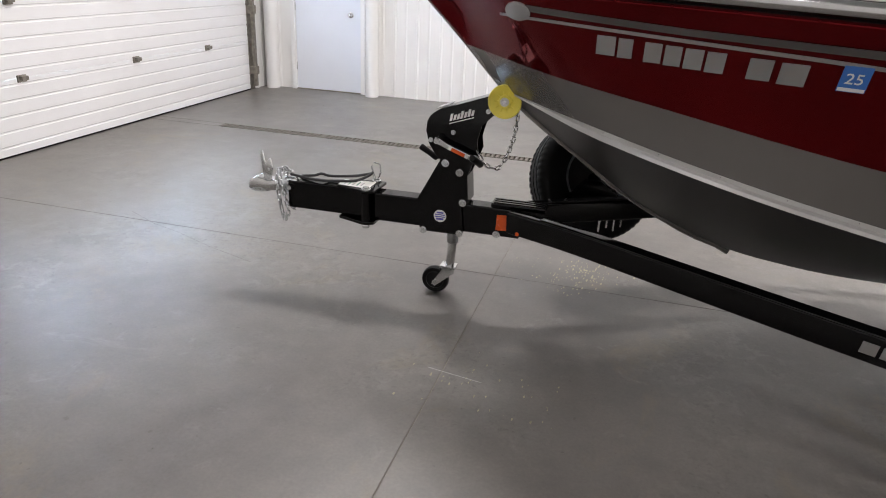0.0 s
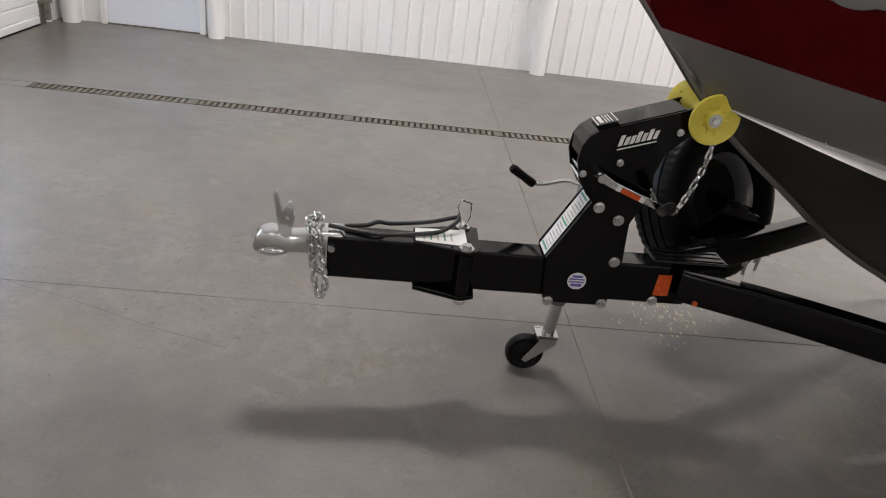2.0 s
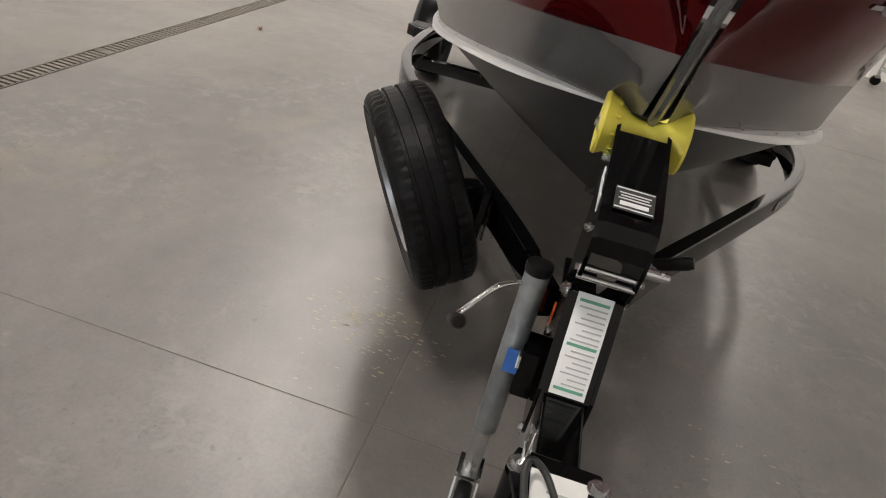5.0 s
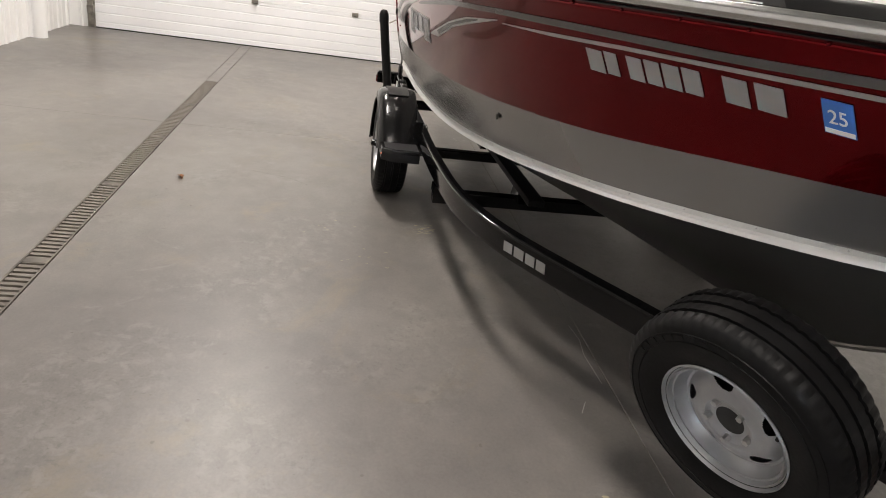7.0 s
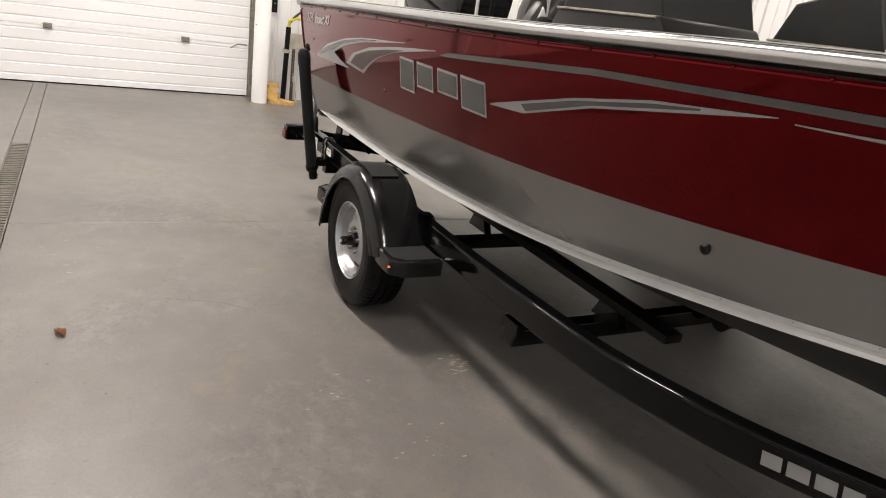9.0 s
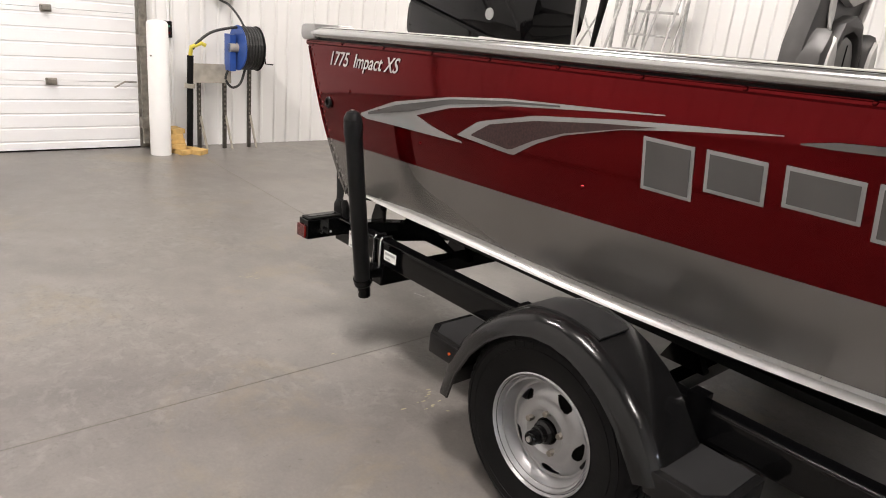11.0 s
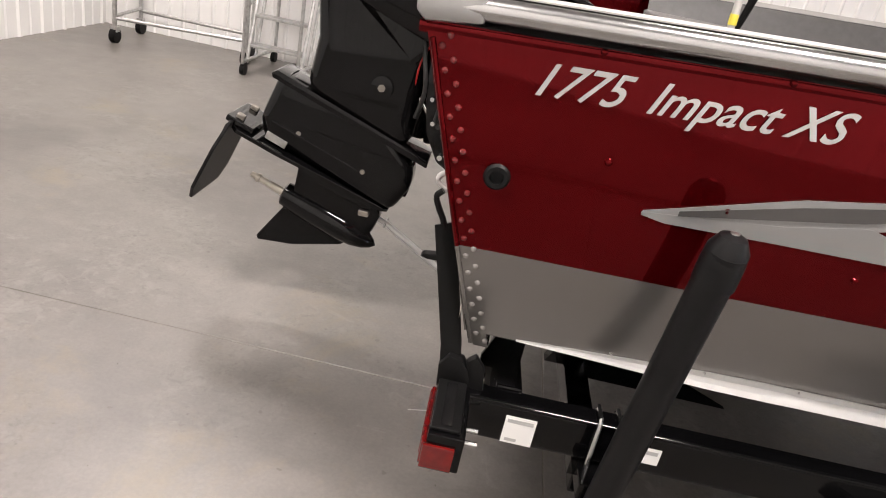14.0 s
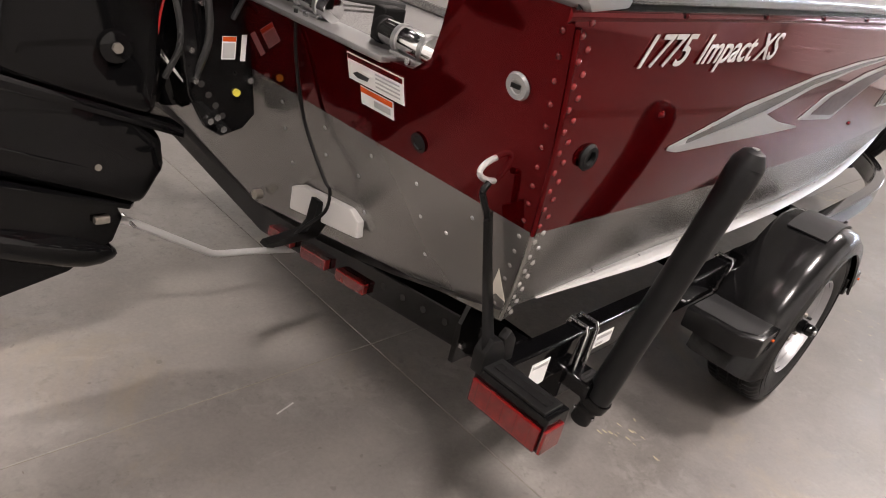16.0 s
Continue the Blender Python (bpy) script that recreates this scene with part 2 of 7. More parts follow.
def part(name, bm, mats, parent, label="", smooth=False):
    ob = new(name, mesh_of(name, bm, mats, smooth))
    ob.parent = parent
    if label:
        tagged(ob, label)
    return ob


def empty(name, m, label, category, group="", kind=""):
    ob = new(name)
    ob.empty_display_size = 0.1
    ob.matrix_world = m
    return tagged(ob, label, category, group, kind)


def bm_box(a, b, bevel=0.0, seg=2):
    bm = bmesh.new()
    add_box(bm, a, b)
    if bevel:
        bmesh.ops.bevel(bm, geom=bm.edges[:], offset=bevel, segments=seg, profile=0.6, affect="EDGES")
    return bm


def add_box(bm, a, b, m=None):
    r = bmesh.ops.create_cube(bm, size=1)
    t = Matrix.Translation([(p + q) / 2 for p, q in zip(a, b)]) @ Matrix.Diagonal([abs(q - p) for p, q in zip(a, b)] + [1])
    bmesh.ops.transform(bm, matrix=(m or Matrix()) @ t, verts=r["verts"])
    return r["verts"]


def axis_matrix(p, q):
    p, q = Vector(p), Vector(q)
    d = q - p
    return Matrix.Translation((p + q) / 2) @ d.to_track_quat("Z", "Y").to_matrix().to_4x4(), d.length


def add_cyl(bm, p, q, r, r2=None, seg=20):
    m, length = axis_matrix(p, q)
    res = bmesh.ops.create_cone(bm, cap_ends=True, segments=seg, radius1=r, radius2=r if r2 is None else r2, depth=length)
    bmesh.ops.transform(bm, matrix=m, verts=res["verts"])
    return res["verts"]


def add_dome(bm, p, axis, r, h, seg=10):
    """A round-headed rivet standing on p along axis."""
    m = Matrix.Translation(p) @ Vector(axis).to_track_quat("Z", "Y").to_matrix().to_4x4()
    rings = []
    for a in (0, 32, 62):
        t = radians(a)
        rings.append([bm.verts.new(m @ Vector((r * math.cos(t) * math.cos(2 * math.pi * k / seg), r * math.cos(t) * math.sin(2 * math.pi * k / seg), h * math.sin(t)))) for k in range(seg)])
    top = bm.verts.new(m @ Vector((0, 0, h)))
    for x, y in zip(rings, rings[1:]):
        for k in range(seg):
            bm.faces.new((x[k], x[(k + 1) % seg], y[(k + 1) % seg], y[k]))
    for k in range(seg):
        bm.faces.new((rings[-1][k], rings[-1][(k + 1) % seg], top))
    bm.faces.new(rings[0][::-1])


def bm_cyl(p, q, r, r2=None, seg=20, bevel=0.0):
    bm = bmesh.new()
    add_cyl(bm, p, q, r, r2, seg)
    if bevel:
        rim = [e for e in bm.edges if any(len(f.verts) > 4 for f in e.link_faces)]
        bmesh.ops.bevel(bm, geom=rim, offset=bevel, segments=2, profile=0.6, affect="EDGES")
    return bm


def add_tube(bm, pts, r, seg=8, closed=False, flat=1.0):
    pts = [Vector(p) for p in pts]
    n = len(pts)
    rings, up = [], Vector((0.137, 0.21, 0.97))
    for i, p in enumerate(pts):
        a = pts[(i - 1) % n] if closed or i > 0 else p
        b = pts[(i + 1) % n] if closed or i < n - 1 else p
        d = (b - a).normalized()
        s = d.cross(up)
        if s.length < 1e-3:
            s = d.cross(Vector((1, 0, 0)))
        s.normalize()
        u = s.cross(d).normalized()
        rr = r[i] if isinstance(r, (list, tuple)) else r
        rings.append([bm.verts.new(p + s * math.cos(2 * math.pi * k / seg) * rr + u * math.sin(2 * math.pi * k / seg) * rr * flat) for k in range(seg)])
    for i in range(n if closed else n - 1):
        x, y = rings[i], rings[(i + 1) % n]
        for k in range(seg):
            bm.faces.new((x[k], x[(k + 1) % seg], y[(k + 1) % seg], y[k]))
    if not closed:
        bm.faces.new(rings[0][::-1])
        bm.faces.new(rings[-1])


def curve_points(pts, per=6):
    """Catmull-Rom through the points."""
    v = [Vector(p) for p in pts]
    v = [2 * v[0] - v[1]] + v + [2 * v[-1] - v[-2]]
    out = []
    for i in range(1, len(v) - 2):
        for k in range(per):
            t = k / per
            out.append(0.5 * (2 * v[i] + (v[i + 1] - v[i - 1]) * t + (2 * v[i - 1] - 5 * v[i] + 4 * v[i + 1] - v[i + 2]) * t * t + (3 * v[i] - v[i - 1] - 3 * v[i + 1] + v[i + 2]) * t ** 3))
    return out + [v[-2]]


def bm_tube(pts, r, seg=8, closed=False, smooth_per=0, flat=1.0):
    bm = bmesh.new()
    add_tube(bm, curve_points(pts, smooth_per) if smooth_per else pts, r, seg, closed, flat)
    return bm


def add_prism(bm, outline, lo, hi, plane="xz"):
    """A flat outline, thick along the third axis from lo to hi."""
    def at(a, b, c):
        return {"xz": (a, c, b), "yz": (c, a, b), "xy": (a, b, c)}[plane]
    f = [bm.verts.new(at(a, b, lo)) for a, b in outline]
    g = [bm.verts.new(at(a, b, hi)) for a, b in outline]
    bm.faces.new(f)
    bm.faces.new(g[::-1])
    n = len(outline)
    for i in range(n):
        bm.faces.new((f[i], g[i], g[(i + 1) % n], f[(i + 1) % n]))
    return f + g


def bm_prism(outline, lo, hi, plane="xz", bevel=0.0, steps=2):
    bm = bmesh.new()
    add_prism(bm, outline, lo, hi, plane)
    if bevel:
        bmesh.ops.recalc_face_normals(bm, faces=bm.faces)
        bmesh.ops.bevel(bm, geom=[e for e in bm.edges if e.calc_face_angle(0) > 0.3], offset=bevel, segments=steps, profile=0.6, affect="EDGES")
    return bm


def bm_lathe(profile, seg=48, skip=None, close=False):
    """Turns rows of (radius, y) round the y axis."""
    bm = bmesh.new()
    rows = []
    for i, (r, y) in enumerate(profile):
        rows.append([bm.verts.new((r * math.cos(2 * math.pi * k / seg), y, r * math.sin(2 * math.pi * k / seg))) for k in range(seg)])
    idx = list(range(len(profile) - 1)) + ([len(profile) - 1] if close else [])
    for i in idx:
        a, b = rows[i], rows[(i + 1) % len(rows)]
        for k in range(seg):
            if skip and skip(i, k):
                continue
            bm.faces.new((a[k], a[(k + 1) % seg], b[(k + 1) % seg], b[k]))
    return bm


def moved(bm, m):
    bmesh.ops.transform(bm, matrix=m, verts=bm.verts)
    return bm


def chain_bm(pts, link=0.034, wire=0.0042, width=0.021):
    """Interlocked oval links along a line of points."""
    v = curve_points(pts, 24)
    bm = bmesh.new()
    step, run, last, k = link - 2.6 * wire, 0.0, v[0], 0
    nxt = 0.0
    for a, b in zip(v, v[1:]):
        run += (b - a).length
        if run >= nxt:
            nxt += step
            d = (b - a).normalized()
            q = d.to_track_quat("X", "Z").to_matrix().to_4x4()
            m = Matrix.Translation(a) @ q @ pose(0, 0, 0, 90 * (k % 2) + 20)
            h, w = (link - width) / 2, width / 2 - wire
            loop = []
            for s in range(14):
                t = 2 * math.pi * s / 14
                loop.append(m @ Vector((math.cos(t) * w + (h if math.cos(t) > 0 else -h), math.sin(t) * w, 0)))
            add_tube(bm, loop, wire, 6, True)
            k += 1
    return bm


def text_bm(words, size, m, depth=0.0008, bold=0.0):
    """Lettering in the built-in font as a mesh, centred, in the xy plane of m."""
    cu = bpy.data.curves.new("lettering", "FONT")
    cu.body, cu.size, cu.extrude, cu.align_x, cu.align_y, cu.resolution_u, cu.offset = words, size, depth, "CENTER", "CENTER", 4, bold
    ob = bpy.data.objects.new("lettering", cu)
    scene.collection.objects.link(ob)
    dg = bpy.context.evaluated_depsgraph_get()
    me = bpy.data.meshes.new_from_object(ob.evaluated_get(dg))
    bm = bmesh.new()
    bm.from_mesh(me)
    bpy.data.objects.remove(ob)
    bpy.data.meshes.remove(me)
    return moved(bm, m)


# ---- the room ----
X0, X1, Y0, Y1, HIGH = -4.02, 9.83, -4.40, 5.466, 5.2
JX, JY, DR0, DR1, DRX0, DRX1 = (0.265, 5.277), 0.466, 3.035, 3.165, -3.2, 7.12

floor = new("floor", mesh_of("floor", bm_box((X0 - 0.3, Y0 - 0.3, -0.3), (X1 + 0.3, Y1 + 0.3, -0.06)), JOINT))
tagged(floor, "sealed grey concrete shop floor with saw-cut joints", "floor", kind="structure")
xs = [X0 - 0.25, JX[0], JX[1], X1 + 0.25]
for i in range(3):
    for y0, y1 in ((Y0 - 0.25, JY), (JY, DR0), (DR1, Y1 + 0.25)):
        g = 0.0016
        slab = part("slab", bm_box((xs[i] + g, y0 + g, -0.06), (xs[i + 1] - g, y1 - g, 0.0), 0.002, 1), CONCRETE, floor)
for x0, x1 in ((X0 - 0.25, DRX0), (DRX1, X1 + 0.25)):
    part("slab", bm_box((x0, DR0 + 0.003, -0.06), (x1, DR1 - 0.003, 0.0), 0.002, 1), CONCRETE, floor)

for a, b in ((( JX[0] - 0.004, Y0), (JX[0] + 0.004, Y1)), ((JX[1] - 0.004, Y0), (JX[1] + 0.004, Y1)), ((X0, JY - 0.004), (X1, JY + 0.004))):
    if b[0] - a[0] < 0.1:
        for y0, y1 in ((Y0, JY - 0.004), (JY + 0.004, DR0 - 0.004), (DR1 + 0.004, Y1)):
            part("joint_fill", bm_box((a[0] + 0.0025, y0, -0.05), (b[0] - 0.0025, y1, -0.0025)), FILL, floor)
    else:
        part("joint_fill", bm_box((a[0], a[1] + 0.0025, -0.05), (b[0], b[1] - 0.0025, -0.0025)), FILL, floor)
drain = new("drain", mesh_of("drain", bm_box((DRX0, DR0, -0.059), (DRX1, DR1, -0.032)), JOINT))
tagged(drain, "long trench drain with a slotted cast-iron grate", "drain", kind="structure")
for y in (DR0 + 0.002, DR1 - 0.011):
    part("edge_rail", bm_box((DRX0, y, -0.05), (DRX1, y + 0.009, 0.003)), GRATE, drain)
slat_me = mesh_of("slat", bm_box((-0.013, DR0 + 0.012, -0.02), (0.013, DR1 - 0.012, 0.0)), GRATE)
n_slat = 225
for i in range(n_slat):
    ob = new("slat", slat_me)
    ob.parent = drain
    ob.location = (DRX0 + (i + 0.5) * (DRX1 - DRX0) / n_slat, 0, 0)
for i in range(1, 9):
    x = DRX0 + i * (DRX1 - DRX0) / 9
    part("grate_end", bm_box((x - 0.03, DR0 + 0.012, -0.018), (x + 0.03, DR1 - 0.012, 0.0015)), GRATE, drain)


def ribbed_wall(name, a, b, z0, z1, out, label):
    """Liner-panel wall from a to b (plan points), ribs standing out along out."""
    a, b, out = Vector((*a, 0)), Vector((*b, 0)), Vector((*out, 0))
    length, d = (b - a).length, (b - a).normalized()
    pts, s, k = [(0.0, 0.0)], 0.06, 0
    while s + 0.06 < length:
        h = 0.020 if k % 2 == 0 else 0.009
        w = 0.020 if k % 2 == 0 else 0.012
        pts += [(s, 0.0), (s + 0.012, h), (s + 0.012 + w, h), (s + 0.024 + w, 0.0)]
        s += 0.1524
        k += 1
    pts.append((length, 0.0))
    bm = bmesh.new()
    lo = [bm.verts.new(a + d * s + out * h + Vector((0, 0, z0))) for s, h in pts]
    hi = [bm.verts.new(a + d * s + out * h + Vector((0, 0, z1))) for s, h in pts]
    for i in range(len(pts) - 1):
        bm.faces.new((lo[i], lo[i + 1], hi[i + 1], hi[i]))
    back = [bm.verts.new(v - out * 0.16) for v in (a + Vector((0, 0, z0)), b + Vector((0, 0, z0)), b + Vector((0, 0, z1)), a + Vector((0, 0, z1)))]
    bm.faces.new(back)
    bm.faces.new([lo[0], hi[0], back[3], back[0]])
    bm.faces.new([lo[-1], hi[-1], back[2], back[1]])
    bm.faces.new(lo + [back[1], back[0]])
    bm.faces.new(hi + [back[2], back[3]])
    ob = new(name, mesh_of(name, bm, WALL))
    return tagged(ob, label, "wall", kind="structure")


WL = "white ribbed steel liner-panel wall"
DX0, DX1, DH = -3.60, -2.56, 2.13
ribbed_wall("wall_north_1", (X0, Y1), (DX0, Y1), 0, HIGH, (0, -1), WL)
ribbed_wall("wall_north_2", (DX1, Y1), (X1, Y1), 0, HIGH, (0, -1), WL)
ribbed_wall("wall_north_3", (DX0, Y1), (DX1, Y1), DH, HIGH, (0, -1), WL)
ribbed_wall("wall_south", (X0, Y0), (X1, Y0), 0, HIGH, (0, 1), WL)
GY0, GY1, GH = 0.88, 5.13, 4.27
WY0, WY1 = 0.80, 5.05
ribbed_wall("wall_east_1", (X1, Y0), (X1, GY0 - 0.10), 0, HIGH, (-1, 0), WL)
ribbed_wall("wall_east_2", (X1, GY1 + 0.10), (X1, Y1), 0, HIGH, (-1, 0), WL)
ribbed_wall("wall_east_3", (X1, GY0 - 0.10), (X1, GY1 + 0.10), GH, HIGH, (-1, 0), WL)
ribbed_wall("wall_west_1", (X0, Y0), (X0, WY0 - 0.10), 0, HIGH, (1, 0), WL)
ribbed_wall("wall_west_2", (X0, WY1 + 0.10), (X0, Y1), 0, HIGH, (1, 0), WL)
ribbed_wall("wall_west_3", (X0, WY0 - 0.10), (X0, WY1 + 0.10), GH, HIGH, (1, 0), WL)
tagged(new("ceiling", mesh_of("ceiling", bm_box((X0 - 0.2, Y0 - 0.2, HIGH), (X1 + 0.2, Y1 + 0.2, HIGH + 0.15)), CEILING_M)), "grey steel deck ceiling of the shop", "ceiling", kind="structure")


def garage_door(name, xw, y0, y1, inward, label, lights=False):
    """Sectional door: grooved panels, step handles, hinges, vertical tracks, jambs, a bottom seal."""
    door = empty(name, Matrix(), label, "garage door", kind="structure")
    s = inward

    def bx(xa, xb, ya, yb, za, zb, bev=0.0):
        return bm_box((min(xw + s * xa, xw + s * xb), ya, za), (max(xw + s * xa, xw + s * xb), yb, zb), bev)
    for i in range(7):
        z0 = 0.012 + i * 0.608
        if lights and i == 2:
            cuts = [y0 + (y1 - y0) * k / 4 for k in range(5)]
            part("panel_rail", bx(-0.05, 0.0, y0, y1, z0, z0 + 0.13), DOOR_W, door)
            part("panel_rail", bx(-0.05, 0.0, y0, y1, z0 + 0.48, z0 + 0.604), DOOR_W, door)
            for k in range(5):
                ya, yb = max(y0, cuts[k] - 0.20), min(y1, cuts[k] + 0.20)
                part("panel_stile", bx(-0.05, 0.0, ya, yb, z0 + 0.13, z0 + 0.48), DOOR_W, door)
            for k in range(4):
                pane = part("pane", bx(-0.03, -0.024, cuts[k] + 0.20, cuts[k + 1] - 0.20, z0 + 0.13, z0 + 0.48), GLASS, door, "clear window pane")
                pane.visible_shadow = False
            continue
        bm = bmesh.new()
        prof = [(0.0, 0.0)]
        for k in range(5):
            z = 0.06 + k * 0.122
            prof += [(z, 0.0), (z + 0.006, -0.006), (z + 0.016, -0.006), (z + 0.022, 0.0)]
        prof.append((0.604, 0.0))
        lo = [bm.verts.new((xw + s * (0.0 + h), y0, z0 + z)) for z, h in prof]
        hi = [bm.verts.new((xw + s * (0.0 + h), y1, z0 + z)) for z, h in prof]
        for k in range(len(prof) - 1):
            bm.faces.new((lo[k], lo[k + 1], hi[k + 1], hi[k]))
        b = [bm.verts.new((xw - s * 0.05, y, z0 + z)) for y, z in ((y0, 0), (y1, 0), (y1, 0.604), (y0, 0.604))]
        bm.faces.new(b)
        bm.faces.new([lo[0], hi[0], b[1], b[0]])
        bm.faces.new([lo[-1], hi[-1], b[2], b[3]])
        part("panel", bm, DOOR_W, door)
    part("bottom_seal", bx(-0.05, 0.004, y0, y1, 0.0, 0.014), RUBBER, door, "black rubber bottom seal")
    for row in (0.615, 1.223, 1.831):
        for f in (0.17, 0.5, 0.79) if row < 0.7 else (0.17, 0.5, 0.79):
            y = y0 + (y1 - y0) * f
            b = bx(0.0, 0.016, y - 0.045, y + 0.045, row - 0.03, row + 0.03, 0.006)
            add_box(b, (min(xw + s * 0.014, xw + s * 0.05), y - 0.032, row - 0.012), (max(xw + s * 0.014, xw + s * 0.05), y + 0.032, row + 0.022))
            part("hinge", b, TRACK, door, "dull steel roller hinge")
    for yj, sg in ((y0, -1), (y1, 1)):
        a, b = sorted((yj, yj + sg * 0.10))
        part("jamb", bx(-0.16, 0.01, a, b, 0.0, GH), TRACK, door, "bare steel door jamb")
        a, b = sorted((yj + sg * 0.01, yj + sg * 0.065))
        part("track", bx(0.05, 0.085, a, b, 0.05, GH, 0.004), TRACK, door, "vertical roller track")
        for z in (0.25, 1.0, 1.9, 2.8, 3.7):
            part("track_bracket", bx(0.0, 0.10, a - 0.012, b + 0.012, z - 0.05, z + 0.05, 0.004), TRACK, door)
    part("latch", bm_tube([(xw + s * 0.02, y0 + 0.02, 0.62), (xw + s * 0.09, y0 + 0.14, 0.63), (xw + s * 0.10, y0 + 0.23, 0.58)], 0.008, 8), TRACK, door, "bent steel latch handle")
    return door


garage_door("door_2", X1, GY0, GY1, -1, "white sectional overhead door, closed, with step hinges")
garage_door("door_3", X0, WY0, WY1, 1, "white sectional overhead door, closed, with a window row", True)
sky = new("backdrop", mesh_of("backdrop", bm_box((X0 - 1.0, WY0 - 1.0, -0.2), (X0 - 0.9, WY1 + 1.0, 4.0)), DAYLIGHT))
tagged(sky, "bright overcast daylight outside the door", "backdrop", kind="structure")

door1 = empty("door_1", Matrix(), "closed cool-white steel service door in white frame", "door", kind="structure")
part("leaf", bm_box((-3.537, Y1 - 0.012, 0.012), (-2.623, Y1 + 0.03, 2.06), 0.003), DOOR_B, door1)
for a, b in ((DX0, -3.541), (-2.619, DX1)):
    part("jamb", bm_box((a, Y1 - 0.05, 0), (b, Y1 + 0.06, DH), 0.004), DOOR_W, door1)
part("head", bm_box((-3.541, Y1 - 0.05, 2.064), (-2.619, Y1 + 0.06, DH), 0.004), DOOR_W, door1)
part("threshold", bm_box((-3.541, Y1 - 0.03, 0), (-2.619, Y1 + 0.06, 0.012)), TRACK, door1, "dark worn threshold")
knob = bm_lathe([(0.0, 0.0), (0.032, 0.0), (0.032, 0.008), (0.013, 0.012), (0.013, 0.035), (0.026, 0.045), (0.028, 0.06), (0.018, 0.07), (0.0, 0.072)], 20)
part("knob", moved(knob, pose(-2.757, Y1 - 0.012, 0.98, 0, 0, 180)), CHROME, door1, "chrome door knob", True)
for z in (0.3, 1.05, 1.8):
    part("door_hinge", bm_cyl((-3.539, Y1 - 0.02, z - 0.05), (-3.539, Y1 - 0.02, z + 0.05), 0.008), GALV, door1, "steel butt hinge")
for i, x in enumerate((-3.86, -2.44, 0.90, 8.55)):
    col = bm_cyl((x, Y1 - 0.105, 0.0), (x, Y1 - 0.105, HIGH), 0.082, seg=28)
    add_box(col, (x - 0.06, Y1 - 0.10, 0.0), (x + 0.06, Y1 - 0.002, HIGH))
    tagged(new("trim_%d" % (i + 1), mesh_of("trim", col, WALL, True)), "white boxed pipe column against the wall", "column", kind="structure")
outlet = empty("wall_outlet", pose(3.0, Y1 - 0.02, 0.62), "small grey electrical outlet box on the wall", "outlet")
part("box", bm_box((-0.04, -0.045, -0.06), (0.04, 0.0, 0.06), 0.006), GALV, outlet)
part("cover", bm_box((-0.045, -0.05, -0.065), (0.045, -0.044, 0.065), 0.002), PAPER, outlet)


def ceiling_light(x, y):
    f = empty("ceiling_light", pose(x, y, HIGH), "white linear high-bay shop light", "light", "shop lights in rows")
    part("housing", bm_box((-0.66, -0.2, -0.09), (0.66, 0.2, 0.0), 0.01), DOOR_W, f)
    part("diffuser", bm_box((-0.62, -0.17, -0.11), (0.62, 0.17, -0.091), 0.004), LAMP_M, f, "glowing diffuser")
    return f


for lx, ly, lw in LAMP_SPOTS:
    ceiling_light(lx, ly)

# ---- boat ----
def interp1(xs, vs, x):
    """Smooth (Catmull-Rom like, monotone-limited) interpolation."""
    n = len(xs)
    if x <= xs[0]:
        return vs[0] + (x - xs[0]) * (vs[1] - vs[0]) / (xs[1] - xs[0])
    if x >= xs[-1]:
        return vs[-1] + (x - xs[-1]) * (vs[-1] - vs[-2]) / (xs[-1] - xs[-2])
    i = max(k for k in range(n - 1) if xs[k] <= x)
    d = [(vs[k + 1] - vs[k]) / (xs[k + 1] - xs[k]) for k in range(n - 1)]
    def tan(k):
        if k == 0: return d[0]
        if k == n - 1: return d[-1]
        a, b = d[k - 1], d[k]
        h0, h1 = xs[k] - xs[k - 1], xs[k + 1] - xs[k]
        return (a * h1 + b * h0) / (h0 + h1)
    h = xs[i + 1] - xs[i]; t = (x - xs[i]) / h
    m0, m1 = tan(i) * h, tan(i + 1) * h
    return (2*t**3-3*t**2+1)*vs[i] + (t**3-2*t**2+t)*m0 + (-2*t**3+3*t**2)*vs[i+1] + (t**3-t**2)*m1

STEM = ((-0.13, 0.16, 0.30, 0.45, 0.68, 0.90, 1.10, 1.32, 1.67, 2.2, 5.63), (1.60, 1.315, 1.17, 1.035, 0.875, 0.725, 0.62, 0.535, 0.47, 0.445, 0.43))
CHINE_X = (0.33, 0.8, 1.3, 2.0, 3.0, 4.0, 5.0, 5.66)
CHINE_Y = (0.03, 0.385, 0.67, 0.86, 1.01, 1.085, 1.10, 1.095)
CHINE_Z = (1.135, 1.045, 0.967, 0.866, 0.755, 0.718, 0.716, 0.702)
PAINT_X = (0.15, 0.6, 1.0, 1.6, 2.3, 3.0, 4.0, 5.0, 5.72)
PAINT_Y = (0.02, 0.38, 0.585, 0.83, 1.03, 1.13, 1.19, 1.185, 1.15)
PAINT_Z = (1.318, 1.256, 1.206, 1.127, 1.069, 1.025, 0.990, 0.955, 0.925)
GUN_X = (-0.13, 0.3, 0.9, 1.6, 2.3, 3.0, 4.0, 5.0, 5.86)
GUN_Y = (0.03, 0.38, 0.75, 1.05, 1.19, 1.235, 1.25, 1.23, 1.20)
GUN_Z = (1.605, 1.60, 1.592, 1.572, 1.54, 1.499, 1.458, 1.420, 1.380)

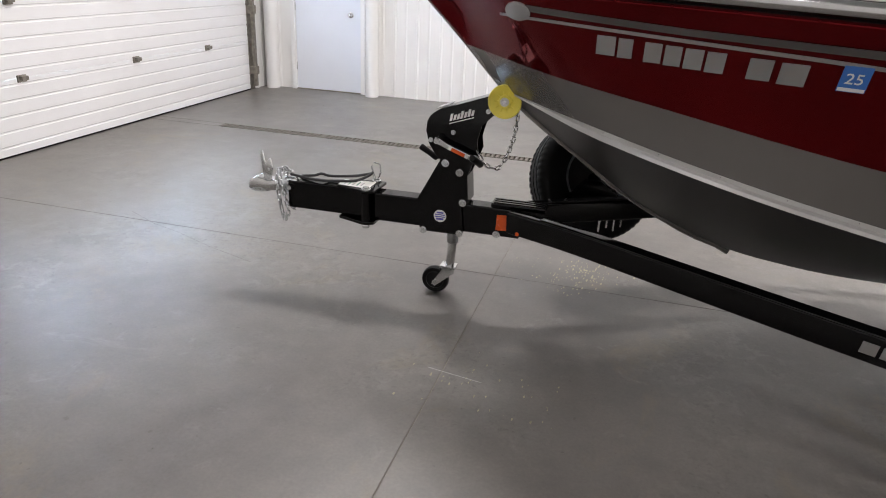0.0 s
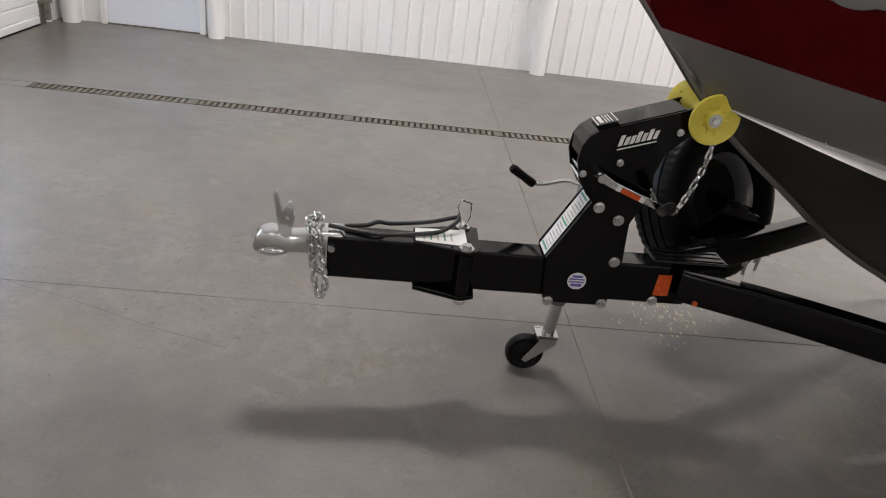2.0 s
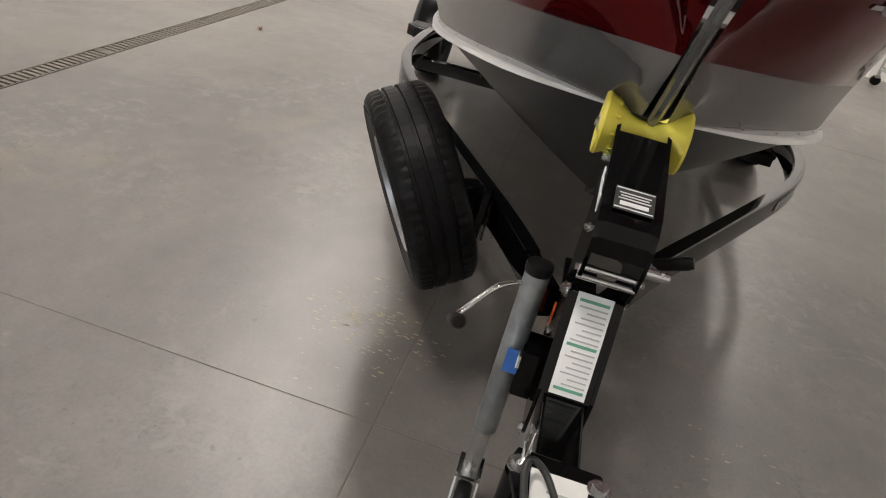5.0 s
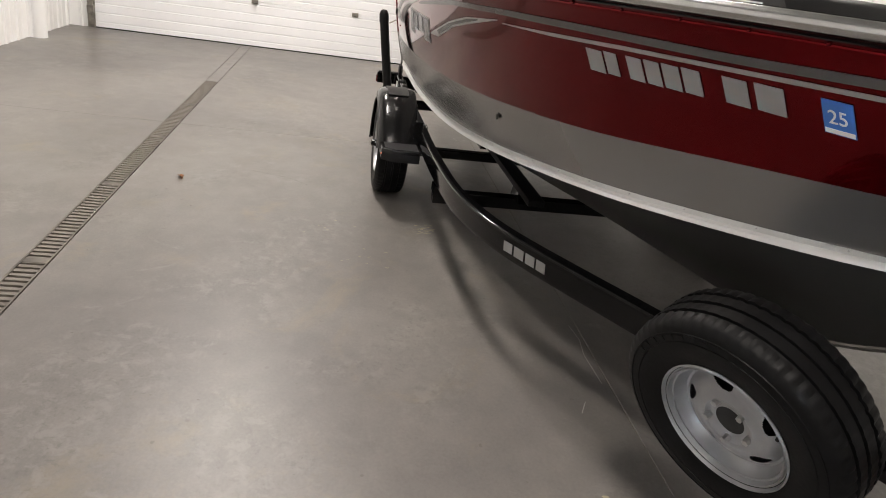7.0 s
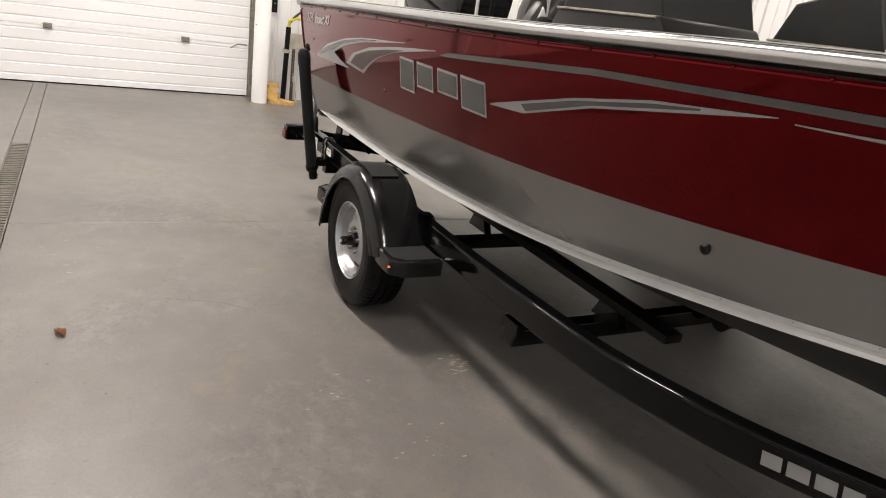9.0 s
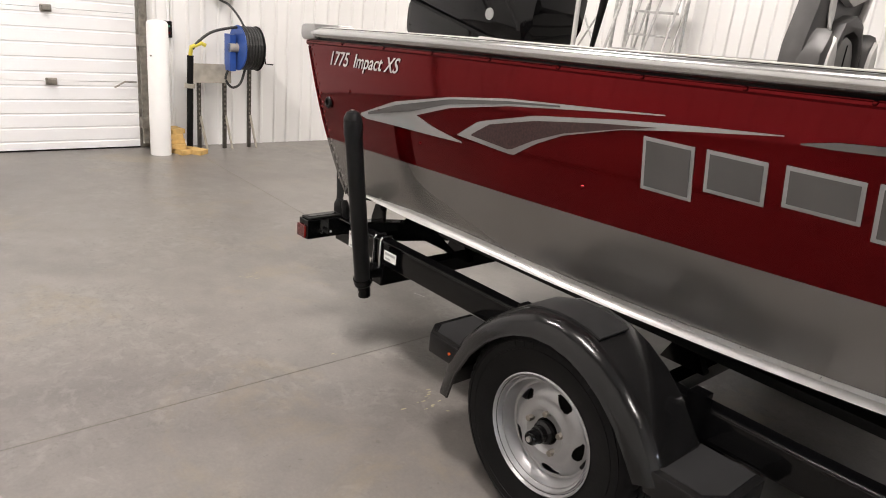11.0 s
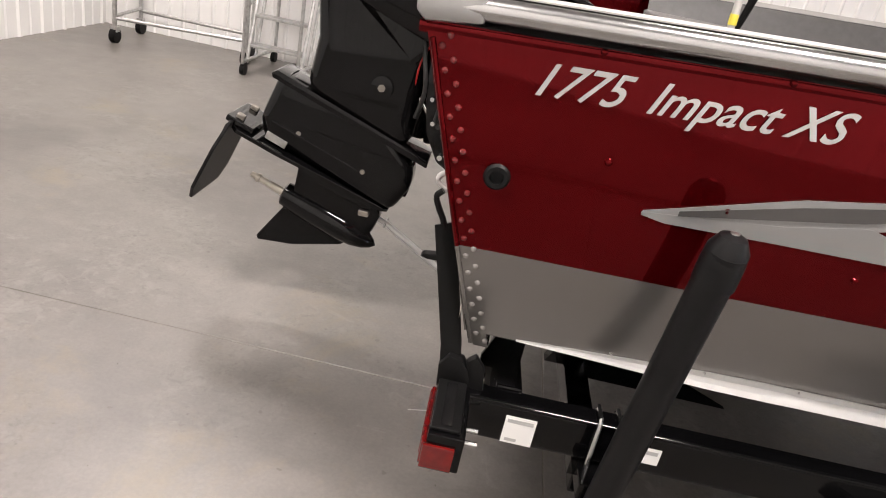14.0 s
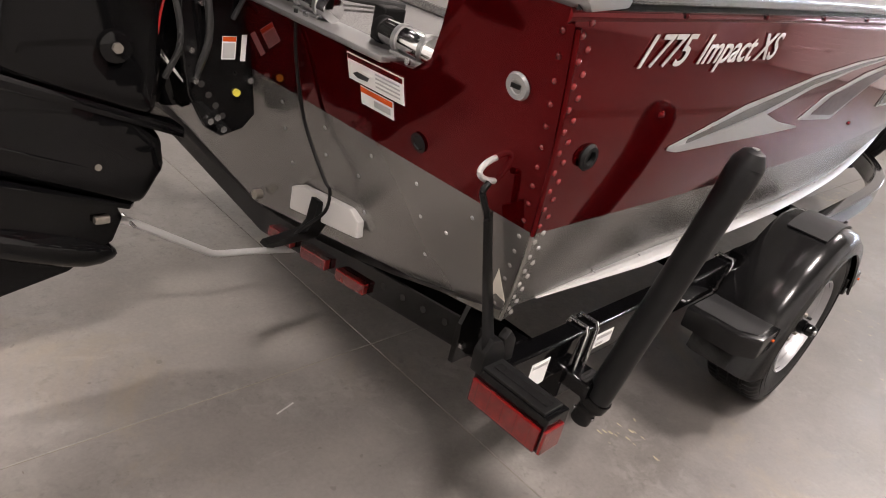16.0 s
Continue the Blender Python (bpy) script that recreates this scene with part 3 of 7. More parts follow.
def hull_y(x, z):
    """Half breadth of the topsides at the station x and the height z."""
    rows = []
    for X, Y, Z in ((CHINE_X, CHINE_Y, CHINE_Z), (PAINT_X, PAINT_Y, PAINT_Z), (GUN_X, GUN_Y, GUN_Z)):
        rows.append((interp1(X, Z, max(x, X[0])), interp1(X, Y, max(x, X[0])) if x >= X[0] else Y[0]))
    (z0, y0), (z1, y1), (z2, y2) = rows
    # quadratic through the three points
    a = (z - z1) * (z - z2) / ((z0 - z1) * (z0 - z2)); b = (z - z0) * (z - z2) / ((z1 - z0) * (z1 - z2)); c = (z - z0) * (z - z1) / ((z2 - z0) * (z2 - z1))
    return a * y0 + b * y1 + c * y2


BOAT = pose(0, 0, 0, 0, 0, 1.28)
HULL = BOAT @ Matrix.Translation((0, -0.015, 0))
boat = empty("boat", HULL, "red and silver aluminium fishing boat on its trailer", "boat")


def rail_point(which, u):
    """A point on one of the four long lines of the hull (starboard), u from the stem (0) to the transom (1)."""
    X, Y, Z = {"chine": (CHINE_X, CHINE_Y, CHINE_Z), "paint": (PAINT_X, PAINT_Y, PAINT_Z), "gun": (GUN_X, GUN_Y, GUN_Z)}[which]
    x = X[0] + (X[-1] - X[0]) * u
    y = interp1(X, Y, x)
    return Vector((x, max(0.008, y), interp1(X, Z, x)))


US = [(i / 56) ** 1.5 for i in range(57)]


def side_strip(s, upper, lower, rows):
    bm = bmesh.new()
    grid = []
    for u in US:
        a, b = rail_point(lower, u), rail_point(upper, u)
        ring = []
        for k in range(rows + 1):
            p = a.lerp(b, k / rows)
            if u > 0.0 and 0 < k < rows:
                p.y = max(0.008, hull_y(p.x, p.z))
            ring.append(bm.verts.new((p.x, s * p.y, p.z)))
        grid.append(ring)
    for a, b in zip(grid, grid[1:]):
        for k in range(rows):
            bm.faces.new((a[k], a[k + 1], b[k + 1], b[k]))
    return bm


def bottom_strip(s):
    bm = bmesh.new()
    grid = []
    for u in US:
        c = rail_point("chine", u)
        kx = 0.345 + (5.565 - 0.345) * u
        k = Vector((kx, 0.006, interp1(*STEM, kx)))
        ring = []
        for j in range(7):
            f = j / 6
            p = k.lerp(c, f)
            p.z -= 0.035 * math.sin(math.pi * f) * min(1, u * 2.2)
            ring.append(bm.verts.new((p.x, s * p.y, p.z)))
        grid.append(ring)
    for a, b in zip(grid, grid[1:]):
        for j in range(6):
            bm.faces.new((a[j], a[j + 1], b[j + 1], b[j]))
    return bm


def sweep(path, normals, profile):
    """Sweeps a closed profile of (out, up) along path, out along each normal."""
    bm = bmesh.new()
    rings = []
    for p, n in zip(path, normals):
        rings.append([bm.verts.new(p + n * o + Vector((0, 0, h))) for o, h in profile])
    m = len(profile)
    for a, b in zip(rings, rings[1:]):
        for k in range(m):
            bm.faces.new((a[k], a[(k + 1) % m], b[(k + 1) % m], b[k]))
    bm.faces.new(rings[0])
    bm.faces.new(rings[-1][::-1])
    return bm


def side_normals(path, s):
    out = []
    for i in range(len(path)):
        d = path[min(i + 1, len(path) - 1)] - path[max(i - 1, 0)]
        out.append(Vector((d.y, -d.x, 0)).normalized() * (-s if s > 0 else 1) * 1.0)
    return [Vector((abs(0) + v.x, v.y, 0)) if v.y * s > 0 else -v for v in out]


for s, nm in ((1, "starboard"), (-1, "port")):
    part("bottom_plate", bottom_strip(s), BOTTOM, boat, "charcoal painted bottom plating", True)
    part("lower_side", side_strip(s, "paint", "chine", 5), GREY, boat, "silver-grey painted lower topside", True)
    part("upper_side", side_strip(s, "gun", "paint", 9), RED, boat, "glossy deep red upper topside", True)
    path = [rail_point("gun", u) for u in US]
    path = [Vector((p.x, s * p.y, p.z)) for p in path]
    nn = side_normals(path, s)
    prof = [(-0.006, -0.022)] + [(0.002 + 0.0215 * math.cos(radians(a)), -0.002 + 0.0215 * math.sin(radians(a))) for a in range(-96, 97, 16)] + [(-0.006, 0.018)]
    rail = part("gunwale_rail", sweep(path, nn, prof), RAIL, boat, "bright extruded aluminium gunwale rail", True)
    # thin black strip added as the line of shade under the rail
    part("rail_shade_strip", sweep(path, nn, [(0.010, -0.030), (0.004, -0.024), (0.003, -0.033), (0.007, -0.033)]), BLACK, rail, "black strip standing for the shade line under the rail")
    part("rail_seam", sweep(path, nn, [(-0.003, 0.014), (-0.003, 0.0215), (-0.009, 0.0215), (-0.009, 0.014)]), PLASTIC, rail, "dark seam along the rail")
    cap = [(-0.010, 0.004), (-0.010, 0.024), (-0.065, 0.026), (-0.065, 0.006)]
    n0, n1 = 18, 52
    part("gunwale_cap", sweep(path[n0:], nn[n0:], cap), WHITE_V, boat, "off-white inner gunwale cap", True)
    part("side_lining", sweep(path[n0 + 4:n1], nn[n0 + 4:n1], [(-0.066, 0.004), (-0.056, 0.004), (-0.24, -0.34), (-0.25, -0.34)]), SEAT_D, boat, "dark vinyl side lining", True)
    # spray rail along the chine, fading out short of the transom
    us = [0.012 + i / 50 * 0.966 for i in range(51)]
    cp = [rail_point("chine", u) for u in us]
    cp = [Vector((p.x, s * p.y, p.z)) for p in cp]
    cn = side_normals(cp, s)
    bm = bmesh.new()
    rings = []
    for i, (p, n) in enumerate(zip(cp, cn)):
        w = min(1.0, i / 4 + 0.15, (50 - i) / 5 + 0.12)
        g = max(0.0, hull_y(p.x, p.z + 0.026) - abs(p.y))
        rings.append([bm.verts.new(p + n * o * w + Vector((0, 0, h * w))) for o, h in ((g - 0.006, 0.028), (g + 0.002, 0.027), (g * 0.7 + 0.003, 0.011), (0.026, 0.005), (0.033, -0.007), (-0.004, -0.015))])
    for a, b in zip(rings, rings[1:]):
        for k in range(6):
            bm.faces.new((a[k], a[(k + 1) % 6], b[(k + 1) % 6], b[k]))
    bm.faces.new(rings[0])
    bm.faces.new(rings[-1][::-1])
    strake = part("spray_rail", bm, ALU_W, boat, "bright white-silver spray rail along the chine", True)
    bm = bmesh.new()
    for i in range(2, 50, 2):
        p = cp[i] + cn[i] * (max(0.0, hull_y(cp[i].x, cp[i].z + 0.021) - abs(cp[i].y)) + 0.004) + Vector((0, 0, 0.021))
        add_cyl(bm, p - cn[i] * 0.006, p + cn[i] * 0.004, 0.0035, 0.002, 8)
    part("rail_rivets", bm, ALU, strake)["kind"] = "stuff"
    # a raised fold line below the rail
    fold = [rail_point("gun", u) + Vector((0, 0, -0.043)) for u in US[8:]]
    fold = [Vector((p.x, s * (hull_y(p.x, p.z) + 0.001), p.z)) for p in fold]
    part("side_fold", sweep(fold, side_normals(fold, s), [(-0.004, 0.012), (0.0012, 0.004), (0.0012, -0.004), (-0.004, -0.012)]), RED, boat, "pressed fold line in the red side", True)
    bm = bmesh.new()
    for i in range(0, 48, 2):
        p = fold[i] + Vector((0, s * 0.003, 0.004))
        add_dome(bm, p, (0, s, 0), 0.0062, 0.0035)
    part("fold_rivets", bm, RED, boat)["kind"] = "stuff"

# stem bar over the two sides
bm = bmesh.new()
zz = [1.60 - i * (1.60 - 0.50) / 40 for i in range(41)]
sx = list(reversed(STEM[0]))
sz = list(reversed(STEM[1]))
add_tube(bm, [(interp1(sz, sx, z) - 0.002, 0, z) for z in zz], 0.014, 8)
part("stem_bar", bm, GREY, boat, "grey stem bar along the cutwater", True)

TX = lambda z: 5.63 + 0.298 * (z - 0.65)


def transom_plate(outline, off=0.0, thick=0.035):
    bm = bmesh.new()
    f = [bm.verts.new((TX(z) + off, y, z)) for y, z in outline]
    g = [bm.verts.new((TX(z) + off - thick, y, z)) for y, z in outline]
    bm.faces.new(f)
    bm.faces.new(g[::-1])
    n = len(outline)
    for i in range(n):
        bm.faces.new((f[i], g[i], g[(i + 1) % n], f[(i + 1) % n]))
    return bm


PZ = 0.925
part("transom_lower", transom_plate([(-1.148, PZ), (-1.09, 0.70), (-1.08, 0.66), (0, 0.435), (1.08, 0.66), (1.09, 0.70), (1.148, PZ)]), GREY, boat, "silver-grey riveted lower transom")
notch = [(1.148, PZ), (1.175, 1.08), (1.19, 1.22), (1.20, 1.37), (0.955, 1.37), (0.925, 1.325), (0.895, 1.24), (0.865, 1.175), (0.81, 1.138), (0.72, 1.130)]
part("transom_upper", transom_plate(notch + [(-y, z) for y, z in reversed(notch)]), RED, boat, "deep red upper transom with motor notch")
well = part("motor_well", bm_box((5.10, -0.93, 1.085), (5.745, 0.93, 1.112), 0.006), CARPET, boat, "grey speckled motor well liner")
part("well_edge", bm_box((5.70, -0.74, 1.128), (5.80, 0.74, 1.142), 0.004), ALU, boat, "aluminium edge strip of the notch")
part("deck", bm_box((2.2, -0.84, 1.12), (5.12, 0.84, 1.14)), CARPET, boat, "grey carpeted deck")
part("aft_deck", bm_box((4.55, -1.06, 1.30), (5.10, 1.06, 1.335), 0.01), CARPET, boat, "carpeted aft casting deck")
part("aft_bulkhead", bm_box((5.075, -1.06, 1.08), (5.098, 1.06, 1.30)), WHITE_V, boat, "white panel behind the aft deck")

for s in (1, -1):
    # cast corner cap, edge angle and rivets
    q = bm_prism([(5.748, 1.358), (5.850, 1.346), (5.868, 1.362), (5.868, 1.404), (5.850, 1.416), (5.765, 1.422), (5.748, 1.414)], s * 1.02, s * 1.226, "xz", 0.012)
    part("corner_casting", q, ALU, boat, "cast aluminium corner cap", True)
    bm = bmesh.new()
    pts = [(TX(z) + 0.004, s * (hull_y(TX(z), z) + 0.001), z) for z in [0.67 + i * 0.05 for i in range(14)]]
    add_tube(bm, [p for p in pts if p[2] < PZ] + [(TX(PZ) + 0.004, s * (hull_y(TX(PZ), PZ) + 0.001), PZ)], 0.0055, 8)
    part("corner_angle", bm, GREY, boat, "painted corner angle", True)
    part("corner_angle", bm_tube([(TX(PZ) + 0.004, s * (hull_y(TX(PZ), PZ) + 0.001), PZ)] + [p for p in pts if p[2] > PZ], 0.0055, 8), RED, boat, "red corner angle", True)
    for low, nm, mt in ((True, "grey_rivets", RIVET_G), (False, "red_rivets", RIVET_R)):
        bm = bmesh.new()
        for i in range(33):
            z = 0.68 + i * 0.0203
            if (z < PZ) != low:
                continue
            for col in ((0,) if i % 2 else (1,)):
                x = TX(z) - 0.012 - 0.018 * col
                y = s * hull_y(x, z)
                add_dome(bm, (x, y - s * 0.001, z), (0, s, 0), 0.0070, 0.0050)
                if i % 2:
                    yy = s * (abs(hull_y(TX(z), z)) - 0.03)
                    add_dome(bm, (TX(z) - 0.001, yy, z), (1, 0, -0.298), 0.0060, 0.004)
        part(nm, bm, mt, boat)["kind"] = "stuff"
bm = bmesh.new()
rnd = random.Random(4)
for y in (-0.9, -0.75, -0.55, -0.35, 0.30, 0.42, 0.62, 0.80, 0.95):
    for z in (0.88, 0.80, 0.70):
        if z < 0.46 + abs(y) * 0.21 + 0.05:
            continue
        y2 = y + rnd.uniform(-0.05, 0.05)
        add_dome(bm, (TX(z) - 0.001, y2, z), (1, 0, -0.298), 0.0058, 0.004)
part("transom_rivets", bm, ALU, boat)["kind"] = "stuff"


def on_side(x, z, s, off):
    """A point just off the topside, out along its normal."""
    e = 0.02
    y = hull_y(x, z)
    dx, dz = (hull_y(x + e, z) - y) / e, (hull_y(x, z + e) - y) / e
    n = Vector((-dx, 1, -dz)).normalized()
    p = Vector((x, y, z)) + n * off
    return Vector((p.x, s * p.y, p.z))


def line_at(pts, x):
    pts = sorted(pts)
    return interp_lin([p[0] for p in pts], [p[1] for p in pts], x)


def interp_lin(xs_, vs_, x):
    if x <= xs_[0]:
        return vs_[0]
    for a, b, va, vb in zip(xs_, xs_[1:], vs_, vs_[1:]):
        if x <= b:
            return va + (vb - va) * (x - a) / (b - a)
    return vs_[-1]


def add_decal(bm, top, low, s, off, n=28, slant=0.0, thick=0.0014):
    """A thin film on the topside between two lines of (x, z)."""
    a = max(min(p[0] for p in top), min(p[0] for p in low))
    b = min(max(p[0] for p in top), max(p[0] for p in low))
    cols = []
    for i in range(n + 1):
        x = a + (b - a) * i / n
        zt, zl = line_at(top, x), line_at(low, x)
        if zt < zl + 0.0006:
            zt = zl + 0.0006
        cols.append([bm.verts.new(on_side(x + slant * (z - zl), z, s, o)) for z, o in ((zl, off), (zt, off), (zt, off - thick), (zl, off - thick))])
    for p, q in zip(cols, cols[1:]):
        for k in range(4):
            bm.faces.new((p[k], p[(k + 1) % 4], q[(k + 1) % 4], q[k]))
    bm.faces.new(cols[0])
    bm.faces.new(cols[-1][::-1])


def block(bm, x0, x1, z0, z1, s, off, slant=0.0, n=3):
    add_decal(bm, [(x0, z1), (x1, z1)], [(x0, z0), (x1, z0)], s, off, n, slant)


A_TOP = [(5.393, 1.095), (5.137, 1.182), (4.797, 1.251), (4.521, 1.288), (4.289, 1.307), (4.092, 1.322), (3.954, 1.334)]
A_LOW = [(5.395, 1.088), (5.30, 1.10), (5.008, 1.150), (4.795, 1.214), (4.518, 1.265), (4.287, 1.293), (4.091, 1.316), (3.954, 1.331)]
B_TOP = [(5.394, 1.092), (5.15, 1.125), (5.008, 1.158), (4.888, 1.128), (4.731, 1.107)]
B_LOW = [(5.394, 1.086), (5.35, 1.079), (5.141, 1.089), (4.922, 1.096), (4.731, 1.103)]
C_TOP = [(4.755, 1.129), (4.646, 1.194), (4.395, 1.256), (4.088, 1.298), (3.841, 1.324), (3.649, 1.340)]
C_LOW = [(4.755, 1.127), (4.482, 1.114), (4.387, 1.170), (4.278, 1.218), (4.084, 1.271), (3.915, 1.300), (3.649, 1.338)]
D_TOP = [(4.678, 1.145), (4.591, 1.194), (4.393, 1.241), (4.161, 1.276), (3.973, 1.298)]
D_LOW = [(4.678, 1.140), (4.495, 1.129), (4.388, 1.182), (4.279, 1.224), (4.085, 1.273), (3.973, 1.297)]
L_TOP = [(3.222, 1.214), (2.767, 1.322), (2.45, 1.378), (2.097, 1.411)]
L_LOW = [(3.223, 1.209), (3.02, 1.219), (2.683, 1.308), (2.097, 1.409)]
W_TOP = [(3.61, 1.330), (3.53, 1.348), (3.30, 1.368), (2.667, 1.425), (2.068, 1.454), (1.60, 1.472), (1.0, 1.488), (0.45, 1.516)]
W_LOW = [(3.61, 1.327), (3.53, 1.330), (3.30, 1.349), (2.667, 1.405), (2.068, 1.434), (1.60, 1.450), (1.0, 1.466), (0.45, 1.494)]
T_TOP = [(2.06, 1.405), (1.717, 1.422), (1.39, 1.440), (1.0, 1.456), (0.62, 1.471), (0.35, 1.478)]
T_LOW = [(2.06, 1.402), (1.717, 1.411), (1.39, 1.428), (1.0, 1.444), (0.62, 1.460), (0.35, 1.468)]


def inset(top, low, d):
    a = [(x, line_at(top, x) - d) for x, _ in top]
    b = [(x, line_at(low, x) + d) for x, _ in low]
    return a, b


for s in (1, -1):
    for nm, t, l, m, off in (("swoosh_decal", A_TOP, A_LOW, DECAL, 0.0030), ("swoosh_decal", B_TOP, B_LOW, DECAL, 0.0034), ("swoosh_decal", C_TOP, C_LOW, DECAL, 0.0030), ("lance_decal", L_TOP, L_LOW, DECAL, 0.0030), ("wide_stripe", W_TOP, W_LOW, DECAL_D, 0.0030), ("pin_stripe", T_TOP, T_LOW, DECAL, 0.0034)):
        bm = bmesh.new()
        add_decal(bm, t, l, s, off, 44)
        d = part(nm, bm, m, boat)
        if nm == "lance_decal":
            bm = bmesh.new()
            add_decal(bm, *[[(x, z) for x, z in q if 2.3 < x < 3.05] + e for q, e in zip(inset(L_TOP, L_LOW, 0.008), ([(3.03, 1.25), (2.3, 1.388)], [(3.03, 1.248), (2.3, 1.383)]))], s, off + 0.002, 30)
            part("decal_field", bm, DECAL_D, d)
    bm = bmesh.new()
    add_decal(bm, D_TOP, D_LOW, s, 0.0050, 40)
    part("mesh_decal", bm, DECAL_M, boat, "maroon mesh-printed decal field")
    bm = bmesh.new()
    add_decal(bm, [(5.33, 1.110), (5.12, 1.172), (4.80, 1.243), (4.52, 1.281), (4.30, 1.302)], [(5.33, 1.100), (5.02, 1.165), (4.80, 1.226), (4.52, 1.272), (4.30, 1.297)], s, 0.0046, 40)
    part("decal_field", bm, DECAL_D, boat)
    # maker's name as four plain blocks
    for x0, x1, z0, z1 in ((3.85, 4.00, 1.128, 1.27), (3.665, 3.82, 1.165, 1.272), (3.455, 3.625, 1.178, 1.276), (3.250, 3.43, 1.152, 1.280)):
        bm = bmesh.new()
        block(bm, x0, x1, z0, z1, s, 0.0032, 0.05, 5)
        nm = part("name_block", bm, DECAL, boat, "plain silver-outlined name block")
        bm = bmesh.new()
        block(bm, x0 + 0.010, x1 - 0.010, z0 + 0.010, z1 - 0.010, s, 0.0052, 0.05, 5)
        part("block_field", bm, DECAL_D, nm)
    # model lettering that follows the side
    for words, size, at_x, at_z in (("1775", 0.083, 5.562, 1.291), ("Impact XS", 0.080, 5.277, 1.305)):
        bm = text_bm(words, size, Matrix(), 0.0008, 0.0007)
        for v in bm.verts:
            x = at_x - s * (v.co.x + 0.42 * v.co.y) * 0.98
            v.co = on_side(x, at_z + v.co.y + 0.05 * (at_x - x), s, 0.0032 + v.co.z)
        part("model_lettering", bm, DECAL_W, boat, "slanted silver-white lettering")
    # registration as plain bars of its size
    base = (1.555, 0.885) if s > 0 else (0.74, 1.385)
    slots = [(0.0, 0.10), (0.115, 0.19), (0.25, 0.335), (0.35, 0.43), (0.445, 0.53), (0.545, 0.63), (0.73, 0.83), (0.86, 0.97)]
    for a, b in slots:
        xa, xb = base[0] + (base[1] - base[0]) * a, base[0] + (base[1] - base[0]) * b
        xm = (xa + xb) / 2
        zc = line_at(T_LOW, xm) - 0.015
        bm = bmesh.new()
        block(bm, min(xa, xb), max(xa, xb), zc - 0.066, zc, s, 0.0034, 0.0, 3)
        part("registration_bar", bm, DECAL, boat)
    xs_, zs_ = (0.783, 1.397) if s > 0 else (1.478, 1.390)
    bm = bmesh.new()
    block(bm, xs_ - 0.034, xs_ + 0.034, zs_ - 0.038, zs_ + 0.038, s, 0.0034)
    sticker = part("year_sticker", bm, BLUE, boat, "small blue registration year sticker")
    bm = bmesh.new()
    block(bm, xs_ - 0.032, xs_ + 0.032, zs_ - 0.036, zs_ - 0.026, s, 0.0046)
    part("sticker_band", bm, PAPER, sticker)
    p0, px, pz = on_side(xs_, zs_, s, 0.0052), on_side(xs_ - s * 0.02, zs_, s, 0.0052), on_side(xs_, zs_ + 0.02, s, 0.0052)
    ex = (px - p0).normalized()
    ez = (pz - p0).normalized()
    en = ex.cross(ez).normalized()
    m = Matrix((ex, ez, en)).transposed().to_4x4()
    m.translation = p0
    part("sticker_number", text_bm("25", 0.05, m), PAPER, sticker)

# fittings let into the starboard side and the transom


def round_fit(p, axis, profile, mats, name, label):
    ob = part(name, moved(bm_lathe(profile, 20), Matrix.Translation(p) @ Vector(axis).to_track_quat("Y", "Z").to_matrix().to_4x4()), mats, boat, label, True)
    return ob


plug = round_fit(on_side(5.67, 1.094, 1, 0), (0, 1, 0), [(0.024, 0), (0.026, 0.006), (0.021, 0.012), (0.014, 0.012), (0.012, 0.003), (0, 0.003)], PLASTIC, "drain_fitting", "round dark thru-hull drain fitting")
round_fit(on_side(2.285, 1.003, 1, 0), (0, 1, 0), [(0.014, 0), (0.020, 0.002), (0.020, 0.004), (0.012, 0.005), (0.010, 0.002), (0, 0.002)], PLASTIC, "thru_hull", "dark thru-hull outlet")
round_fit((TX(1.195) + 0.001, 1.087, 1.195), (1, 0, -0.298), [(0, 0.004), (0.012, 0.004), (0.014, 0.006), (0.023, 0.006), (0.026, 0.0)], DECAL, "fuel_cap", "round grey plastic cap with a slot")
part("cap_slot", bm_box((TX(1.195) + 0.006, 1.077, 1.191), (TX(1.195) + 0.010, 1.097, 1.199), 0.001), PLASTIC, boat)
round_fit((TX(0.985), 0.825, 0.985), (1, 0, -0.3), [(0.019, 0), (0.023, 0.004), (0.016, 0.004), (0.014, 0.002), (0, 0.002)], BLACK, "transom_hole", "dark round transom outlet")
for x, z in ((5.25, 1.13), (4.98, 1.05), (5.48, 1.17), (4.2, 1.08)):
    round_fit(on_side(x, z, 1, 0), (0, 1, 0), [(0, 0.005), (0.005, 0.004), (0.008, 0)], RED, "side_rivet", "")
ring = bm_tube([(TX(1.0) + 0.05 * math.sin(math.pi * i / 10) ** 0.6, 1.045, 1.045 - 0.052 * i / 10) for i in range(11)], 0.0062, 10)
part("stern_eye", ring, WHITE_V, boat, "bright white stern eye", True)
